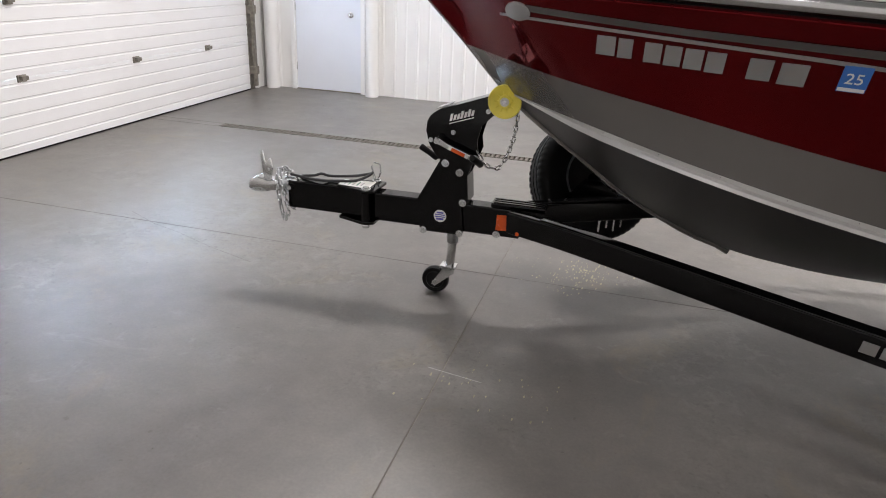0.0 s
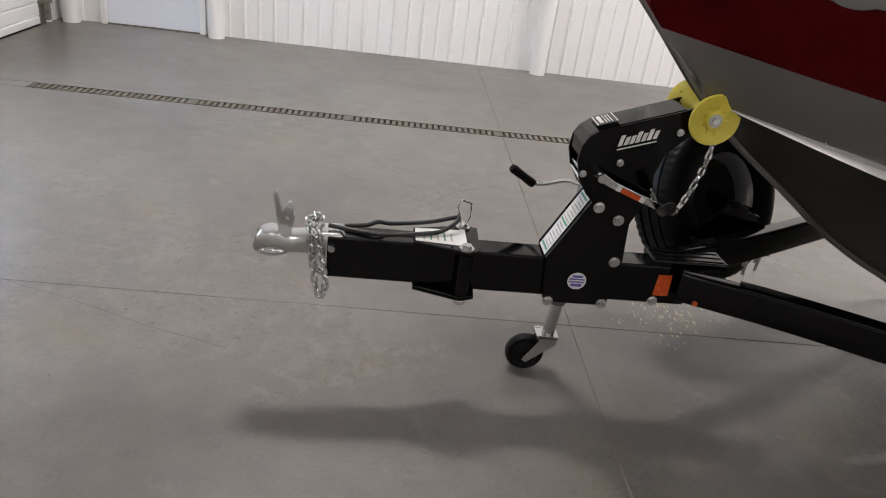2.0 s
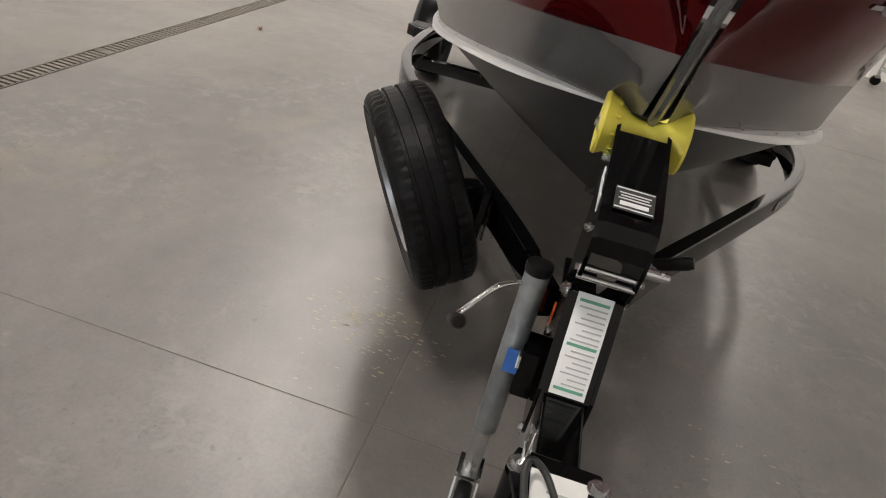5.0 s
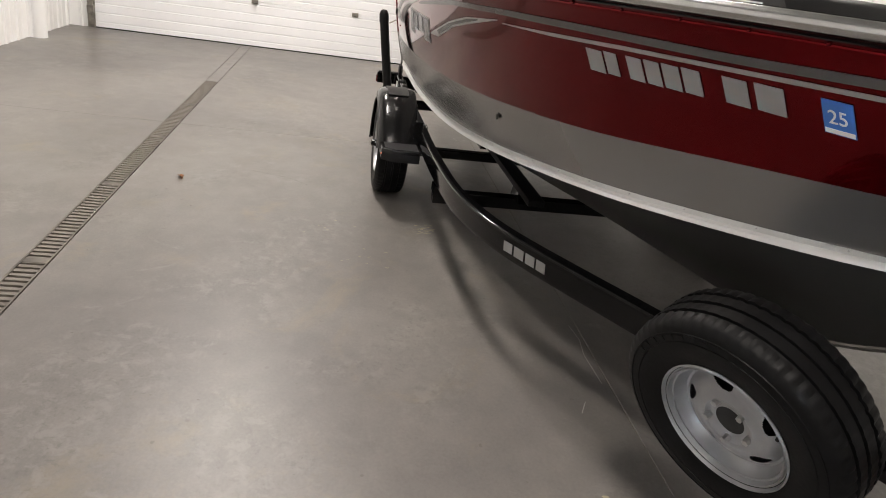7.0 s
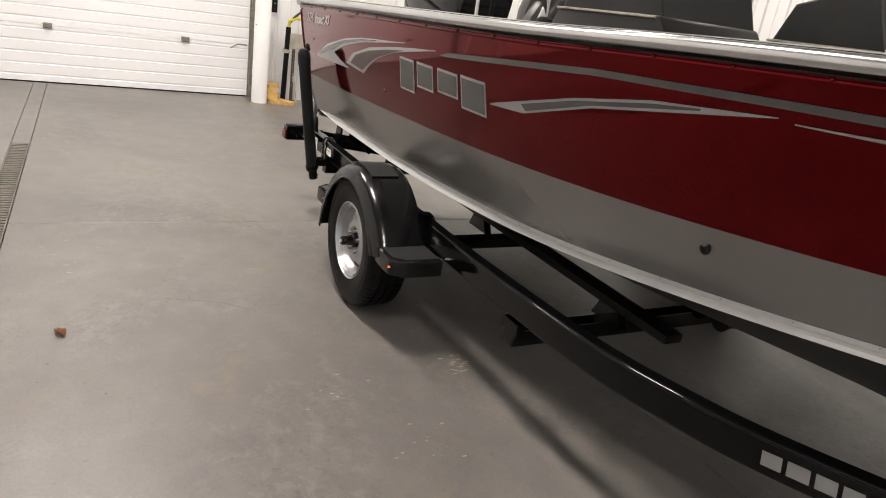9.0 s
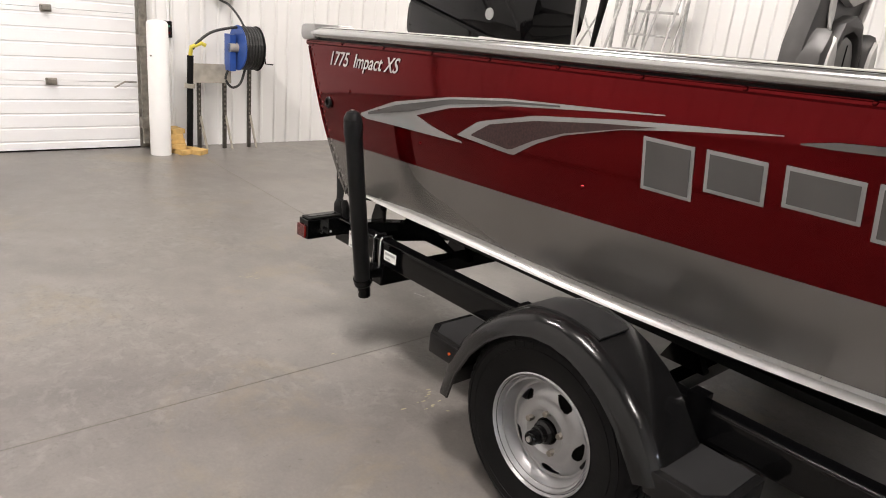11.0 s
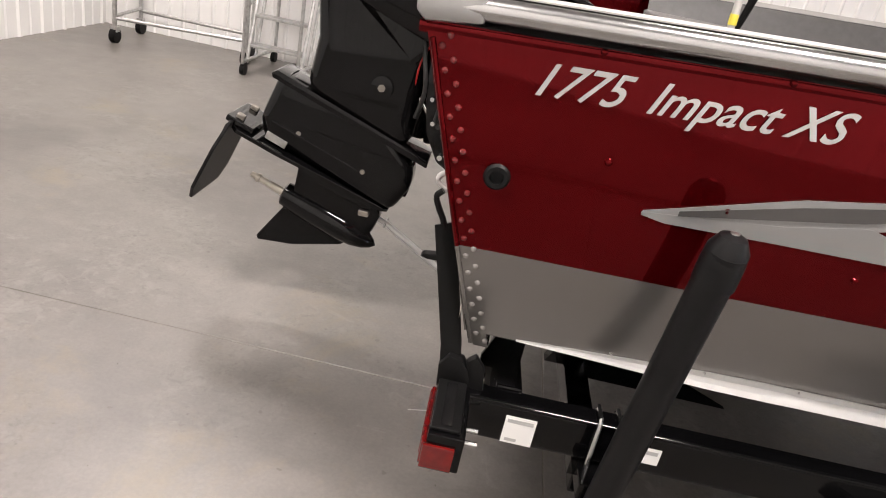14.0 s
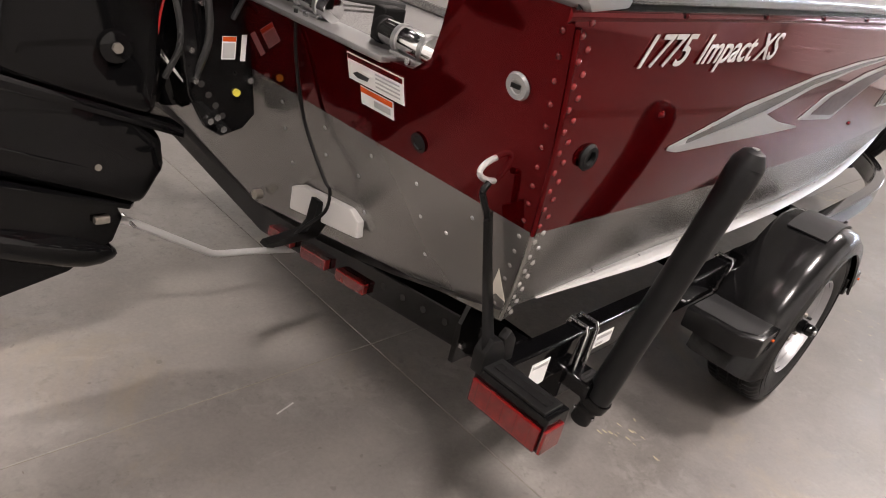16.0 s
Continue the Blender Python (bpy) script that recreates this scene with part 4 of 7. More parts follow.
for s in (1,):
    # labels on the transom
    lab = part("warning_label", transom_plate([(0.592, 1.110), (0.782, 1.110), (0.782, 1.050), (0.592, 1.050)], 0.0025, 0.0015), PAPER, boat, "white and red warning label")
    part("label_band", transom_plate([(0.595, 1.107), (0.779, 1.107), (0.779, 1.096), (0.595, 1.096)], 0.0040, 0.0012), TAIL, lab)
    part("label_figure", transom_plate([(0.61, 1.066), (0.625, 1.074), (0.668, 1.072), (0.66, 1.062), (0.625, 1.060)], 0.0040, 0.0012), INK, lab)
    for i in range(4):
        part("label_line", transom_plate([(0.69, 1.090 - i * 0.009), (0.77, 1.090 - i * 0.009), (0.77, 1.0865 - i * 0.009), (0.69, 1.0865 - i * 0.009)], 0.0040, 0.0012), INK_GREY, lab)
    lab = part("caution_label", transom_plate([(0.632, 1.046), (0.745, 1.046), (0.745, 1.004), (0.632, 1.004)], 0.0025, 0.0015), PAPER, boat, "white and orange caution label")
    part("label_band", transom_plate([(0.634, 1.044), (0.743, 1.044), (0.743, 1.032), (0.634, 1.032)], 0.0040, 0.0012), ORANGE, lab)
    part("label_line", transom_plate([(0.68, 1.026), (0.735, 1.026), (0.735, 1.012), (0.68, 1.012)], 0.0040, 0.0012), INK_GREY, lab)
pad = part("transducer_board", moved(bm_prism([(0.30, 0.585), (0.30, 0.655), (0.34, 0.675), (0.56, 0.705), (0.60, 0.685), (0.605, 0.64)], 0.0, 0.022, "yz", 0.004), Matrix.Translation((TX(0.64) + 0.010, 0, -0.014))), WHITE_V, boat, "off-white plastic transducer mounting board")
tr = bm_prism([(5.645, 0.655), (5.675, 0.665), (5.685, 0.60), (5.70, 0.578), (5.815, 0.562), (5.825, 0.552), (5.80, 0.546), (5.66, 0.552), (5.635, 0.59)], 0.415, 0.45, "xz", 0.004)
part("transducer", tr, PLASTIC, boat, "black sonar transducer on its bracket")
part("transducer_cable", bm_tube([(5.78, 0.40, 1.15), (5.765, 0.405, 1.03), (5.73, 0.42, 0.88), (5.71, 0.50, 0.76), (5.70, 0.52, 0.73), (5.69, 0.50, 0.66), (5.72, 0.46, 0.60), (5.73, 0.44, 0.572)], 0.005, 8, smooth_per=5), PLASTIC, boat, "thin black transducer cable", True)
part("drain_plug", bm_cyl((5.60, 0.06, 0.50), (5.625, 0.06, 0.50), 0.016), TRACK, boat, "small brass drain plug")
for y in (0.40, 0.76):
    rh = part("rod_holder", bm_cyl((5.735, y - 0.09, 1.176), (5.735, y + 0.085, 1.170), 0.027, 0.029, 28, 0.003), CHROME, boat, "polished rod holder lying on the transom", True)
    part("holder_plug", bm_cyl((5.735, y - 0.108, 1.176), (5.735, y - 0.088, 1.176), 0.0295, seg=24, bevel=0.004), PLASTIC, rh, "", True)
    for dy in (-0.035, 0.045):
        part("holder_band", bm_cyl((5.735, y + dy - 0.006, 1.173), (5.735, y + dy + 0.006, 1.173), 0.0312, seg=28), ALU, rh, "", True)
    part("holder_foot", bm_box((5.715, y - 0.045, 1.141), (5.760, y + 0.055, 1.150), 0.003), ALU, rh)
    part("foot_screw", bm_cyl((5.770, y + 0.03, 1.146), (5.776, y + 0.03, 1.146), 0.007, seg=10), ZINC, rh)
part("deck_strap", bm_box((5.66, 0.60, 1.142), (5.72, 0.64, 1.215), 0.006), PLASTIC, boat, "black cable clip on the motor well")

c = on_side(0.43, 1.49, -1, 0.0)
ax, az = on_side(0.50, 1.495, -1, 0.0) - c, on_side(0.43, 1.53, -1, 0.0) - c
nrm = ax.cross(az).normalized()
if nrm.y > 0:
    nrm = -nrm
ax.normalize()
m = Matrix((ax, nrm, nrm.cross(ax))).transposed().to_4x4()
m.translation = c + nrm * 0.001
oval = part("bow_badge", moved(bm_lathe([(0.0, 0.009), (0.030, 0.009), (0.036, 0.006), (0.038, 0.0)], 32), m @ Matrix.Diagonal((1.75, 1.0, 1.0, 1.0))), DECAL, boat, "oval pale grey badge at the bow", True)

# inside the boat


def boat_seat(x, y, turn):
    """Pedestal seat facing -x: cushion, shell, side bolsters with pale faces, seamed middle cushion, head pad."""
    seat = part("seat", bm_box((-0.46, -0.22, 1.19), (-0.04, 0.22, 1.28), 0.03, 3), SEAT_D, boat, "charcoal and grey vinyl pedestal seat", True)
    seat.location, seat.rotation_euler = (x, y, 0), (0, 0, radians(turn))
    part("pedestal", bm_cyl((-0.24, 0, 0.95), (-0.24, 0, 1.20), 0.035), ALU, seat, "aluminium pedestal", True)
    out = [(-0.215, 1.22), (-0.232, 1.40), (-0.225, 1.54), (-0.185, 1.66), (-0.165, 1.78), (-0.12, 1.85), (0.12, 1.85), (0.165, 1.78), (0.185, 1.66), (0.225, 1.54), (0.232, 1.40), (0.215, 1.22)]
    back = part("backrest", bm_prism(out, -0.02, 0.055, "yz", 0.028), SEAT_D, seat, "", True)
    for sg in (-1, 1):
        q = [(sg * 0.105, 1.24), (sg * 0.225, 1.24), (sg * 0.236, 1.40), (sg * 0.222, 1.52), (sg * 0.175, 1.60), (sg * 0.135, 1.55), (sg * 0.112, 1.44)]
        b = part("side_bolster", bm_prism(q, -0.075, 0.015, "yz", 0.026), SEAT_D, back, "charcoal side bolster", True)
        q = [(sg * 0.122, 1.25), (sg * 0.190, 1.25), (sg * 0.205, 1.40), (sg * 0.188, 1.52), (sg * 0.165, 1.575), (sg * 0.140, 1.53), (sg * 0.124, 1.42)]
        part("bolster_face", bm_prism(q, -0.084, -0.060, "yz", 0.011), SEAT_L, b, "pale grey vinyl face", True)
        part("back_piping", bm_tube([(-0.022, sg * 0.150, 1.82), (-0.030, sg * 0.140, 1.72), (-0.030, sg * 0.110, 1.60), (-0.032, sg * 0.102, 1.50)], 0.013, 8, smooth_per=4, flat=0.5), SEAT_L, back, "", True)
    # charcoal arch modelled for the shadow above the middle cushion
    part("arch_shade", bm_prism([(-0.112, 1.42), (-0.108, 1.54), (-0.07, 1.615), (0.0, 1.64), (0.07, 1.615), (0.108, 1.54), (0.112, 1.42), (0.09, 1.42), (0.085, 1.52), (0.055, 1.575), (0.0, 1.592), (-0.055, 1.575), (-0.085, 1.52), (-0.09, 1.42)], -0.062, 0.0, "yz", 0.010), SEAT_D, back, "", True)
    mid = part("middle_cushion", bm_prism([(-0.098, 1.24), (-0.100, 1.42), (-0.088, 1.51), (-0.052, 1.565), (0.0, 1.580), (0.052, 1.565), (0.088, 1.51), (0.100, 1.42), (0.098, 1.24)], -0.052, 0.0, "yz", 0.022), SEAT_M, back, "mid grey seamed cushion", True)
    part("seam", bm_tube([(-0.0535, 0.0, 1.26), (-0.0535, 0.0, 1.552)], 0.0022, 6), PLASTIC, mid)
    part("seam", bm_tube([(-0.0535, -0.078, 1.47), (-0.0535, 0.078, 1.47)], 0.0022, 6), PLASTIC, mid)
    part("head_pad", bm_prism([(-0.105, 1.69), (-0.11, 1.80), (-0.08, 1.83), (0.08, 1.83), (0.11, 1.80), (0.105, 1.69), (0.0, 1.66)], -0.045, 0.0, "yz", 0.016), SEAT_L, back, "pale grey head pad", True)
    return seat


boat_seat(3.91, 0.47, 0)
boat_seat(3.79, -0.47, 0)


def console(x, y):
    """Dark console with raked ends, a trim line, a round control and a tinted screen."""
    q = [(0.02, 1.12), (0.0, 1.48), (-0.055, 1.585), (-0.62, 1.60), (-0.70, 1.50), (-0.72, 1.12)]
    c = part("console", bm_prism(q, -0.24, 0.24, "xz", 0.014), CONSOLE, boat, "charcoal steering console under a tinted windscreen", True)
    c.location = (x, y, 0)
    part("windscreen", bm_prism([(-0.058, 1.575), (-0.135, 1.75), (-0.50, 1.86), (-0.62, 1.59)], -0.225, 0.225, "xz", 0.010), CONSOLE, c, "dark tinted windscreen")
    for sg in (-1, 1):
        part("console_trim", bm_tube([(-0.05, sg * 0.241, 1.578), (-0.61, sg * 0.241, 1.592)], 0.006, 8), TRACK, c, "dull metal trim line", True)
        part("console_knob", bm_cyl((-0.16, sg * 0.236, 1.505), (-0.16, sg * 0.262, 1.505), 0.015, 0.012, 14), PLASTIC, c, "", True)
    return c


console(3.455, 0.62)
console(3.455, -0.62)
part("control_knob", moved(bm_lathe([(0.0, -0.030), (0.026, -0.028), (0.040, -0.012), (0.042, 0.004), (0.034, 0.022), (0.016, 0.030), (0.0, 0.031)], 20), Matrix.Translation((3.525, 0.825, 1.503)) @ Matrix.Rotation(radians(90), 4, "X")), PLASTIC, boat, "black round throttle knob", True)
part("throttle_stem", bm_cyl((3.525, 0.825, 1.40), (3.525, 0.825, 1.48), 0.014), PLASTIC, boat)
fold = part("folded_bow_seat", bm_prism([(1.72, 1.44), (1.63, 1.635), (1.60, 1.655), (1.28, 1.66), (1.22, 1.60), (1.20, 1.44)], 0.10, 0.50, "xz", 0.025), CONSOLE, boat, "charcoal bow seat folded flat", True)
part("seat_stub", bm_cyl((1.45, 0.30, 1.655), (1.45, 0.30, 1.76), 0.028), PLASTIC, fold, "", True)
part("bow_deck", bm_box((0.75, -0.50, 1.42), (1.75, 0.50, 1.45), 0.01), CARPET, boat, "carpeted bow casting deck")
yc = interp1(GUN_X, GUN_Y, 4.66) - 0.035
part("pull_up_cleat", bm_box((4.60, yc - 0.012, 1.438), (4.72, yc + 0.012, 1.462), 0.005), WHITE_V, boat, "off-white pull-up cleat folded flat")
for x, z in ((1.86, 1.572),):
    y = interp1(GUN_X, GUN_Y, x) - 0.035
    part("pull_up_cleat", bm_box((x - 0.06, y - 0.012, z + 0.006), (x + 0.06, y + 0.012, z + 0.030), 0.005), WHITE_V, boat, "off-white pull-up cleat folded flat")
part("rod", bm_tube([(5.05, 0.20, 1.34), (5.02, 0.21, 1.50), (4.99, 0.22, 1.66), (4.985, 0.22, 1.72)], [0.008, 0.013, 0.018, 0.018], 10), PLASTIC, boat, "black rod handle standing in the stern", True)
pole = part("light_pole", bm_cyl((5.08, 0.28, 1.33), (5.10, 0.28, 2.3), 0.011), WHITE_V, boat, "slim white stern light pole", True)
part("pole_band", bm_cyl((5.081, 0.28, 1.40), (5.082, 0.28, 1.43), 0.0125), YELLOW, pole, "yellow band")

# ---- trailer ----
trailer = empty("boat_trailer", BOAT, "black painted boat trailer with swing tongue", "trailer")


def bar_path(path, w, h, ch=0.006):
    """Rectangular tube along plan points, w wide and h high about each point's height."""
    path = [Vector(p) for p in path]
    nn = []
    for i in range(len(path)):
        d = path[min(i + 1, len(path) - 1)] - path[max(i - 1, 0)]
        nn.append(Vector((-d.y, d.x, 0)).normalized())
    a, b = w / 2, h / 2
    prof = [(sx * (a - ch) + ch * math.cos(t), sy * (b - ch) + ch * math.sin(t)) for sx, sy, t0 in ((1, -1, -90), (1, 1, 0), (-1, 1, 90), (-1, -1, 180)) for t in [radians(t0 + k * 30) for k in range(4)]]
    return sweep(path, nn, prof)


part("swing_tongue", bm_box((-0.74, -0.047, 0.447), (-0.31, 0.047, 0.590), 0.006), BLACK, trailer, "black swing-away tongue section")
part("tongue", bm_box((-0.30, -0.047, 0.438), (0.46, 0.047, 0.578), 0.006), BLACK, trailer)
part("hinge_seam", bm_box((-0.311, -0.040, 0.45), (-0.299, 0.040, 0.575)), DARK, trailer)
hinge = part("hinge_plate", bm_prism([(-0.47, -0.05), (-0.30, -0.10), (-0.262, -0.085), (-0.255, 0.085), (-0.30, 0.10), (-0.47, 0.05)], 0.586, 0.600, "xy", 0.003), BLACK, trailer, "black hinge plate")
part("hinge_plate", bm_prism([(-0.46, -0.05), (-0.31, -0.105), (-0.262, -0.085), (-0.255, 0.085), (-0.31, 0.10), (-0.46, 0.05)], 0.424, 0.440, "xy", 0.003), BLACK, trailer)
part("hinge_label", bm_prism([(-0.465, -0.045), (-0.30, -0.060), (-0.30, 0.055), (-0.465, 0.045)], 0.6005, 0.602, "xy"), PAPER, hinge, "white instruction label")
for i in range(5):
    part("label_line", bm_box((-0.44 + i * 0.022, -0.035, 0.602), (-0.434 + i * 0.022, 0.02, 0.6028)), INK_GREEN if i % 2 else INK_GREY, hinge)
for y in (-0.078, 0.078):
    pin = part("hinge_pin", bm_cyl((-0.305, y, 0.415), (-0.305, y, 0.612), 0.011, seg=14), ZINC, trailer, "zinc hinge pin", True)
    part("hinge_barrel", bm_cyl((-0.305, y, 0.440), (-0.305, y, 0.586), 0.024, seg=18), BLACK, pin, "black hinge barrel", True)
    part("pin_washer", bm_cyl((-0.305, y, 0.600), (-0.305, y, 0.606), 0.024), ZINC, pin)
    part("pin_head", bm_cyl((-0.305, y, 0.606), (-0.305, y, 0.616), 0.016, seg=6), ZINC, pin)
    part("pin_nut", bm_cyl((-0.305, y, 0.404), (-0.305, y, 0.422), 0.019, seg=14, bevel=0.004), ZINC, pin)
ring = [(-0.312, 0.075, 0.612), (-0.332, 0.072, 0.675), (-0.318, 0.075, 0.700), (-0.288, 0.078, 0.690), (-0.284, 0.078, 0.648), (-0.300, 0.076, 0.612)]
part("pin_ring", bm_tube(ring, 0.004, 8, True), ZINC, trailer, "wire pull ring", True)

coup = part("coupler", bm_prism([(-0.972, 0.525), (-0.970, 0.552), (-0.956, 0.574), (-0.925, 0.584), (-0.885, 0.580), (-0.850, 0.570), (-0.815, 0.578), (-0.775, 0.597), (-0.70, 0.600), (-0.69, 0.594), (-0.69, 0.525), (-0.78, 0.522), (-0.86, 0.518), (-0.96, 0.512)], -0.045, 0.045, "xz", 0.016), ZINC, trailer, "bright zinc ball coupler", True)
part("coupler_lip", moved(bm_lathe([(0.040, -0.005), (0.058, -0.005), (0.058, 0.005), (0.040, 0.005)], 28, close=True), pose(-0.912, 0, 0.518, 90, 0, 0)), ZINC, coup, "", True)
part("coupler_bolt", bm_cyl((-0.725, -0.066, 0.556), (-0.725, 0.066, 0.556), 0.012, seg=6), ZINC, coup)
latch = part("coupler_latch", bm_prism([(-0.900, 0.60), (-0.912, 0.700), (-0.900, 0.716), (-0.885, 0.650), (-0.862, 0.680), (-0.855, 0.675), (-0.845, 0.625), (-0.858, 0.566), (-0.895, 0.574)], -0.006, 0.006, "xz", 0.003), ZINC, coup, "zinc coupler latch lever", True)
part("latch_pin", bm_cyl((-0.868, -0.02, 0.618), (-0.868, 0.02, 0.618), 0.006), ZINC, latch)
part("safety_chain", chain_bm([(-0.80, -0.03, 0.615), (-0.795, -0.06, 0.60), (-0.785, -0.068, 0.53), (-0.77, -0.066, 0.43), (-0.752, -0.064, 0.382), (-0.738, -0.062, 0.43), (-0.752, -0.066, 0.52), (-0.77, -0.064, 0.60), (-0.78, 0.0, 0.622), (-0.765, 0.05, 0.61)], 0.040, 0.0048, 0.026), ZINC, trailer, "zinc safety chain looped over the coupler", True)
part("safety_chain", chain_bm([(-0.775, -0.058, 0.612), (-0.80, -0.03, 0.632), (-0.775, 0.01, 0.635), (-0.80, 0.055, 0.60), (-0.795, 0.062, 0.50), (-0.78, 0.06, 0.42), (-0.76, 0.058, 0.40)], 0.040, 0.0048, 0.026), ZINC, trailer, "zinc safety chain looped over the coupler", True)
part("wiring_cable", bm_tube([(-0.74, -0.01, 0.612), (-0.66, -0.02, 0.606), (-0.57, -0.03, 0.604), (-0.47, -0.02, 0.610), (-0.39, 0.0, 0.615), (-0.34, 0.03, 0.634), (-0.325, 0.06, 0.645), (-0.345, 0.07, 0.636), (-0.42, 0.06, 0.620), (-0.54, 0.045, 0.610), (-0.585, 0.025, 0.622), (-0.62, 0.015, 0.612), (-0.69, 0.02, 0.600)], 0.0072, 10, smooth_per=6), HOSE, trailer, "black trailer wiring cable", True)

# winch stand
STAND = [(-0.045, 0.585), (0.062, 0.790), (0.035, 0.815), (0.004, 0.862), (-0.012, 0.92), (-0.008, 0.965), (0.008, 0.995), (0.04, 1.018), (0.275, 1.100), (0.330, 1.125), (0.365, 1.118), (0.380, 1.085), (0.350, 1.055), (0.300, 1.018), (0.250, 0.965), (0.232, 0.895), (0.240, 0.842), (0.196, 0.726), (0.206, 0.592), (0.172, 0.580), (0.190, 0.440), (0.186, 0.424), (-0.02, 0.424), (-0.030, 0.440)]
stand = part("winch_stand", bm_prism(STAND, -0.064, -0.055, "xz"), BLACK, trailer, "black winch stand with two side plates")
part("side_plate", bm_prism(STAND, 0.055, 0.064, "xz"), BLACK, stand)
part("front_web", bm_prism([(-0.045, 0.580), (0.064, 0.790), (0.074, 0.786), (-0.030, 0.578)], -0.055, 0.055, "xz"), BLACK, stand)
part("top_cover", bm_prism([(-0.008, 0.93), (-0.006, 0.968), (0.010, 0.998), (0.042, 1.021), (0.280, 1.104), (0.284, 1.096), (0.046, 1.012), (0.018, 0.992), (0.004, 0.965), (0.002, 0.93)], -0.055, 0.055, "xz"), BLACK, stand)
part("back_web", bm_prism([(0.196, 0.726), (0.206, 0.592), (0.196, 0.592), (0.186, 0.726)], -0.055, 0.055, "xz"), BLACK, stand)
cov = part("winch_plate", bm_prism([(0.030, 1.022), (0.095, 1.046), (0.094, 1.048), (0.029, 1.024)], -0.042, 0.042, "xz"), INK, stand, "dark rating label with pale print on the winch hood")
for k, (f0, f1, half) in enumerate(((0.06, 0.10, 0.040), (0.20, 0.36, 0.030), (0.46, 0.50, 0.034), (0.58, 0.62, 0.030), (0.70, 0.74, 0.034), (0.90, 0.94, 0.040))):
    q = [(0.0292 + 0.065 * f, 1.0242 + 0.024 * f) for f in (f0, f1)]
    part("label_line", bm_prism([q[0], q[1], (q[1][0] - 0.0004, q[1][1] + 0.0011), (q[0][0] - 0.0004, q[0][1] + 0.0011)], -half, half, "xz"), PAPER, cov)
inst = part("instruction_label", bm_prism([(-0.026, 0.585), (0.082, 0.795), (0.0805, 0.7958), (-0.0275, 0.5858)], -0.041, 0.041, "xz"), PAPER, stand, "white and green printed instruction label")
moved_x = -0.0135
inst.location.x = moved_x - 0.005
for i in range(17):
    f0 = 0.05 + i * 0.054
    big = i in (0, 8, 16)
    q = [(-0.0275 + 0.108 * f, 0.5858 + 0.21 * f) for f in (f0, f0 + (0.030 if big else 0.016))]
    b = bm_prism([q[0], q[1], (q[1][0] - 0.0012, q[1][1] + 0.0006), (q[0][0] - 0.0012, q[0][1] + 0.0006)], -0.034, 0.034 if big else 0.030 - 0.01 * (i % 3), "xz")
    part("label_line", b, INK_GREEN if big else INK_GREY, inst)
for y, sg in ((-0.064, -1), (0.064, 1)):
    for x, z in ((0.087, 0.775), (0.158, 0.737), (0.180, 0.590), (-0.011, 0.428), (0.172, 0.432), (0.350, 0.447), (0.276, 1.035), (0.118, 0.925), (0.012, 0.880)):
        yy = y if x < 0.3 or z > 0.9 else sg * 0.047
        r = 0.013 if z < 0.85 else 0.008
        b = bm_cyl((x, yy, z), (x, yy + sg * 0.010, z), r, seg=6)
        add_cyl(b, (x, yy, z), (x, yy + sg * 0.003, z), r * 1.4)
        part("bolt", b, ZINC, stand)
disc = part("round_sticker", bm_cyl((0.072, -0.0642, 0.510), (0.072, -0.0655, 0.510), 0.031, seg=28), PAPER, stand, "round white and blue maker's sticker")
for z0, z1 in ((0.490, 0.500), (0.504, 0.509), (0.514, 0.519), (0.523, 0.531)):
    h = math.sqrt(max(0.0, 0.027 ** 2 - (max(abs(z0 - 0.51), abs(z1 - 0.51))) ** 2))
    part("sticker_bar", bm_box((0.072 - h, -0.0665, z0), (0.072 + h, -0.0650, z1)), INK_BLUE, disc)
for i in range(7):
    q = [(0.098 + i * 0.0165, 0.974 + i * 0.0055), (0.110 + i * 0.0165, 0.978 + i * 0.0055), (0.115 + i * 0.0165, (1.012 if i in (0, 3, 5) else 1.004) + i * 0.0055), (0.103 + i * 0.0165, (1.008 if i in (0, 3, 5) else 1.000) + i * 0.0055)]
    part("name_bar", bm_prism(q, -0.0655, -0.0640, "xz"), PAPER, stand)
    part("name_bar", bm_prism(q, 0.0640, 0.0655, "xz"), PAPER, stand)
part("name_underline", bm_prism([(0.098, 0.962), (0.212, 1.000), (0.212, 1.004), (0.098, 0.966)], -0.0655, -0.0640, "xz"), PAPER, stand)
drum = part("winch_drum", bm_cyl((0.075, -0.05, 0.93), (0.075, 0.05, 0.93), 0.036), SEAT_D, stand, "strap-wound winch drum", True)
for dz in (0.885, 0.862):
    part("winch_bar", bm_cyl((0.010, -0.06, dz), (0.010, 0.066, dz), 0.007), ZINC, stand)
crank = part("winch_crank", bm_prism([(0.045, 0.905), (0.062, 0.902), (0.100, 0.880), (0.275, 0.815), (0.268, 0.795), (0.090, 0.860), (0.055, 0.876), (0.042, 0.885)], -0.112, -0.104, "xz", 0.002), ZINC, trailer, "zinc winch crank arm with orange label")
part("crank_label", bm_prism([(0.128, 0.864), (0.190, 0.841), (0.184, 0.826), (0.122, 0.849)], -0.1135, -0.1125, "xz"), ORANGE, crank)
part("crank_label", bm_prism([(0.112, 0.870), (0.126, 0.865), (0.120, 0.850), (0.106, 0.855)], -0.1135, -0.1125, "xz"), PAPER, crank)
part("crank_label", bm_prism([(0.192, 0.840), (0.206, 0.835), (0.200, 0.820), (0.186, 0.825)], -0.1135, -0.1125, "xz"), PAPER, crank)
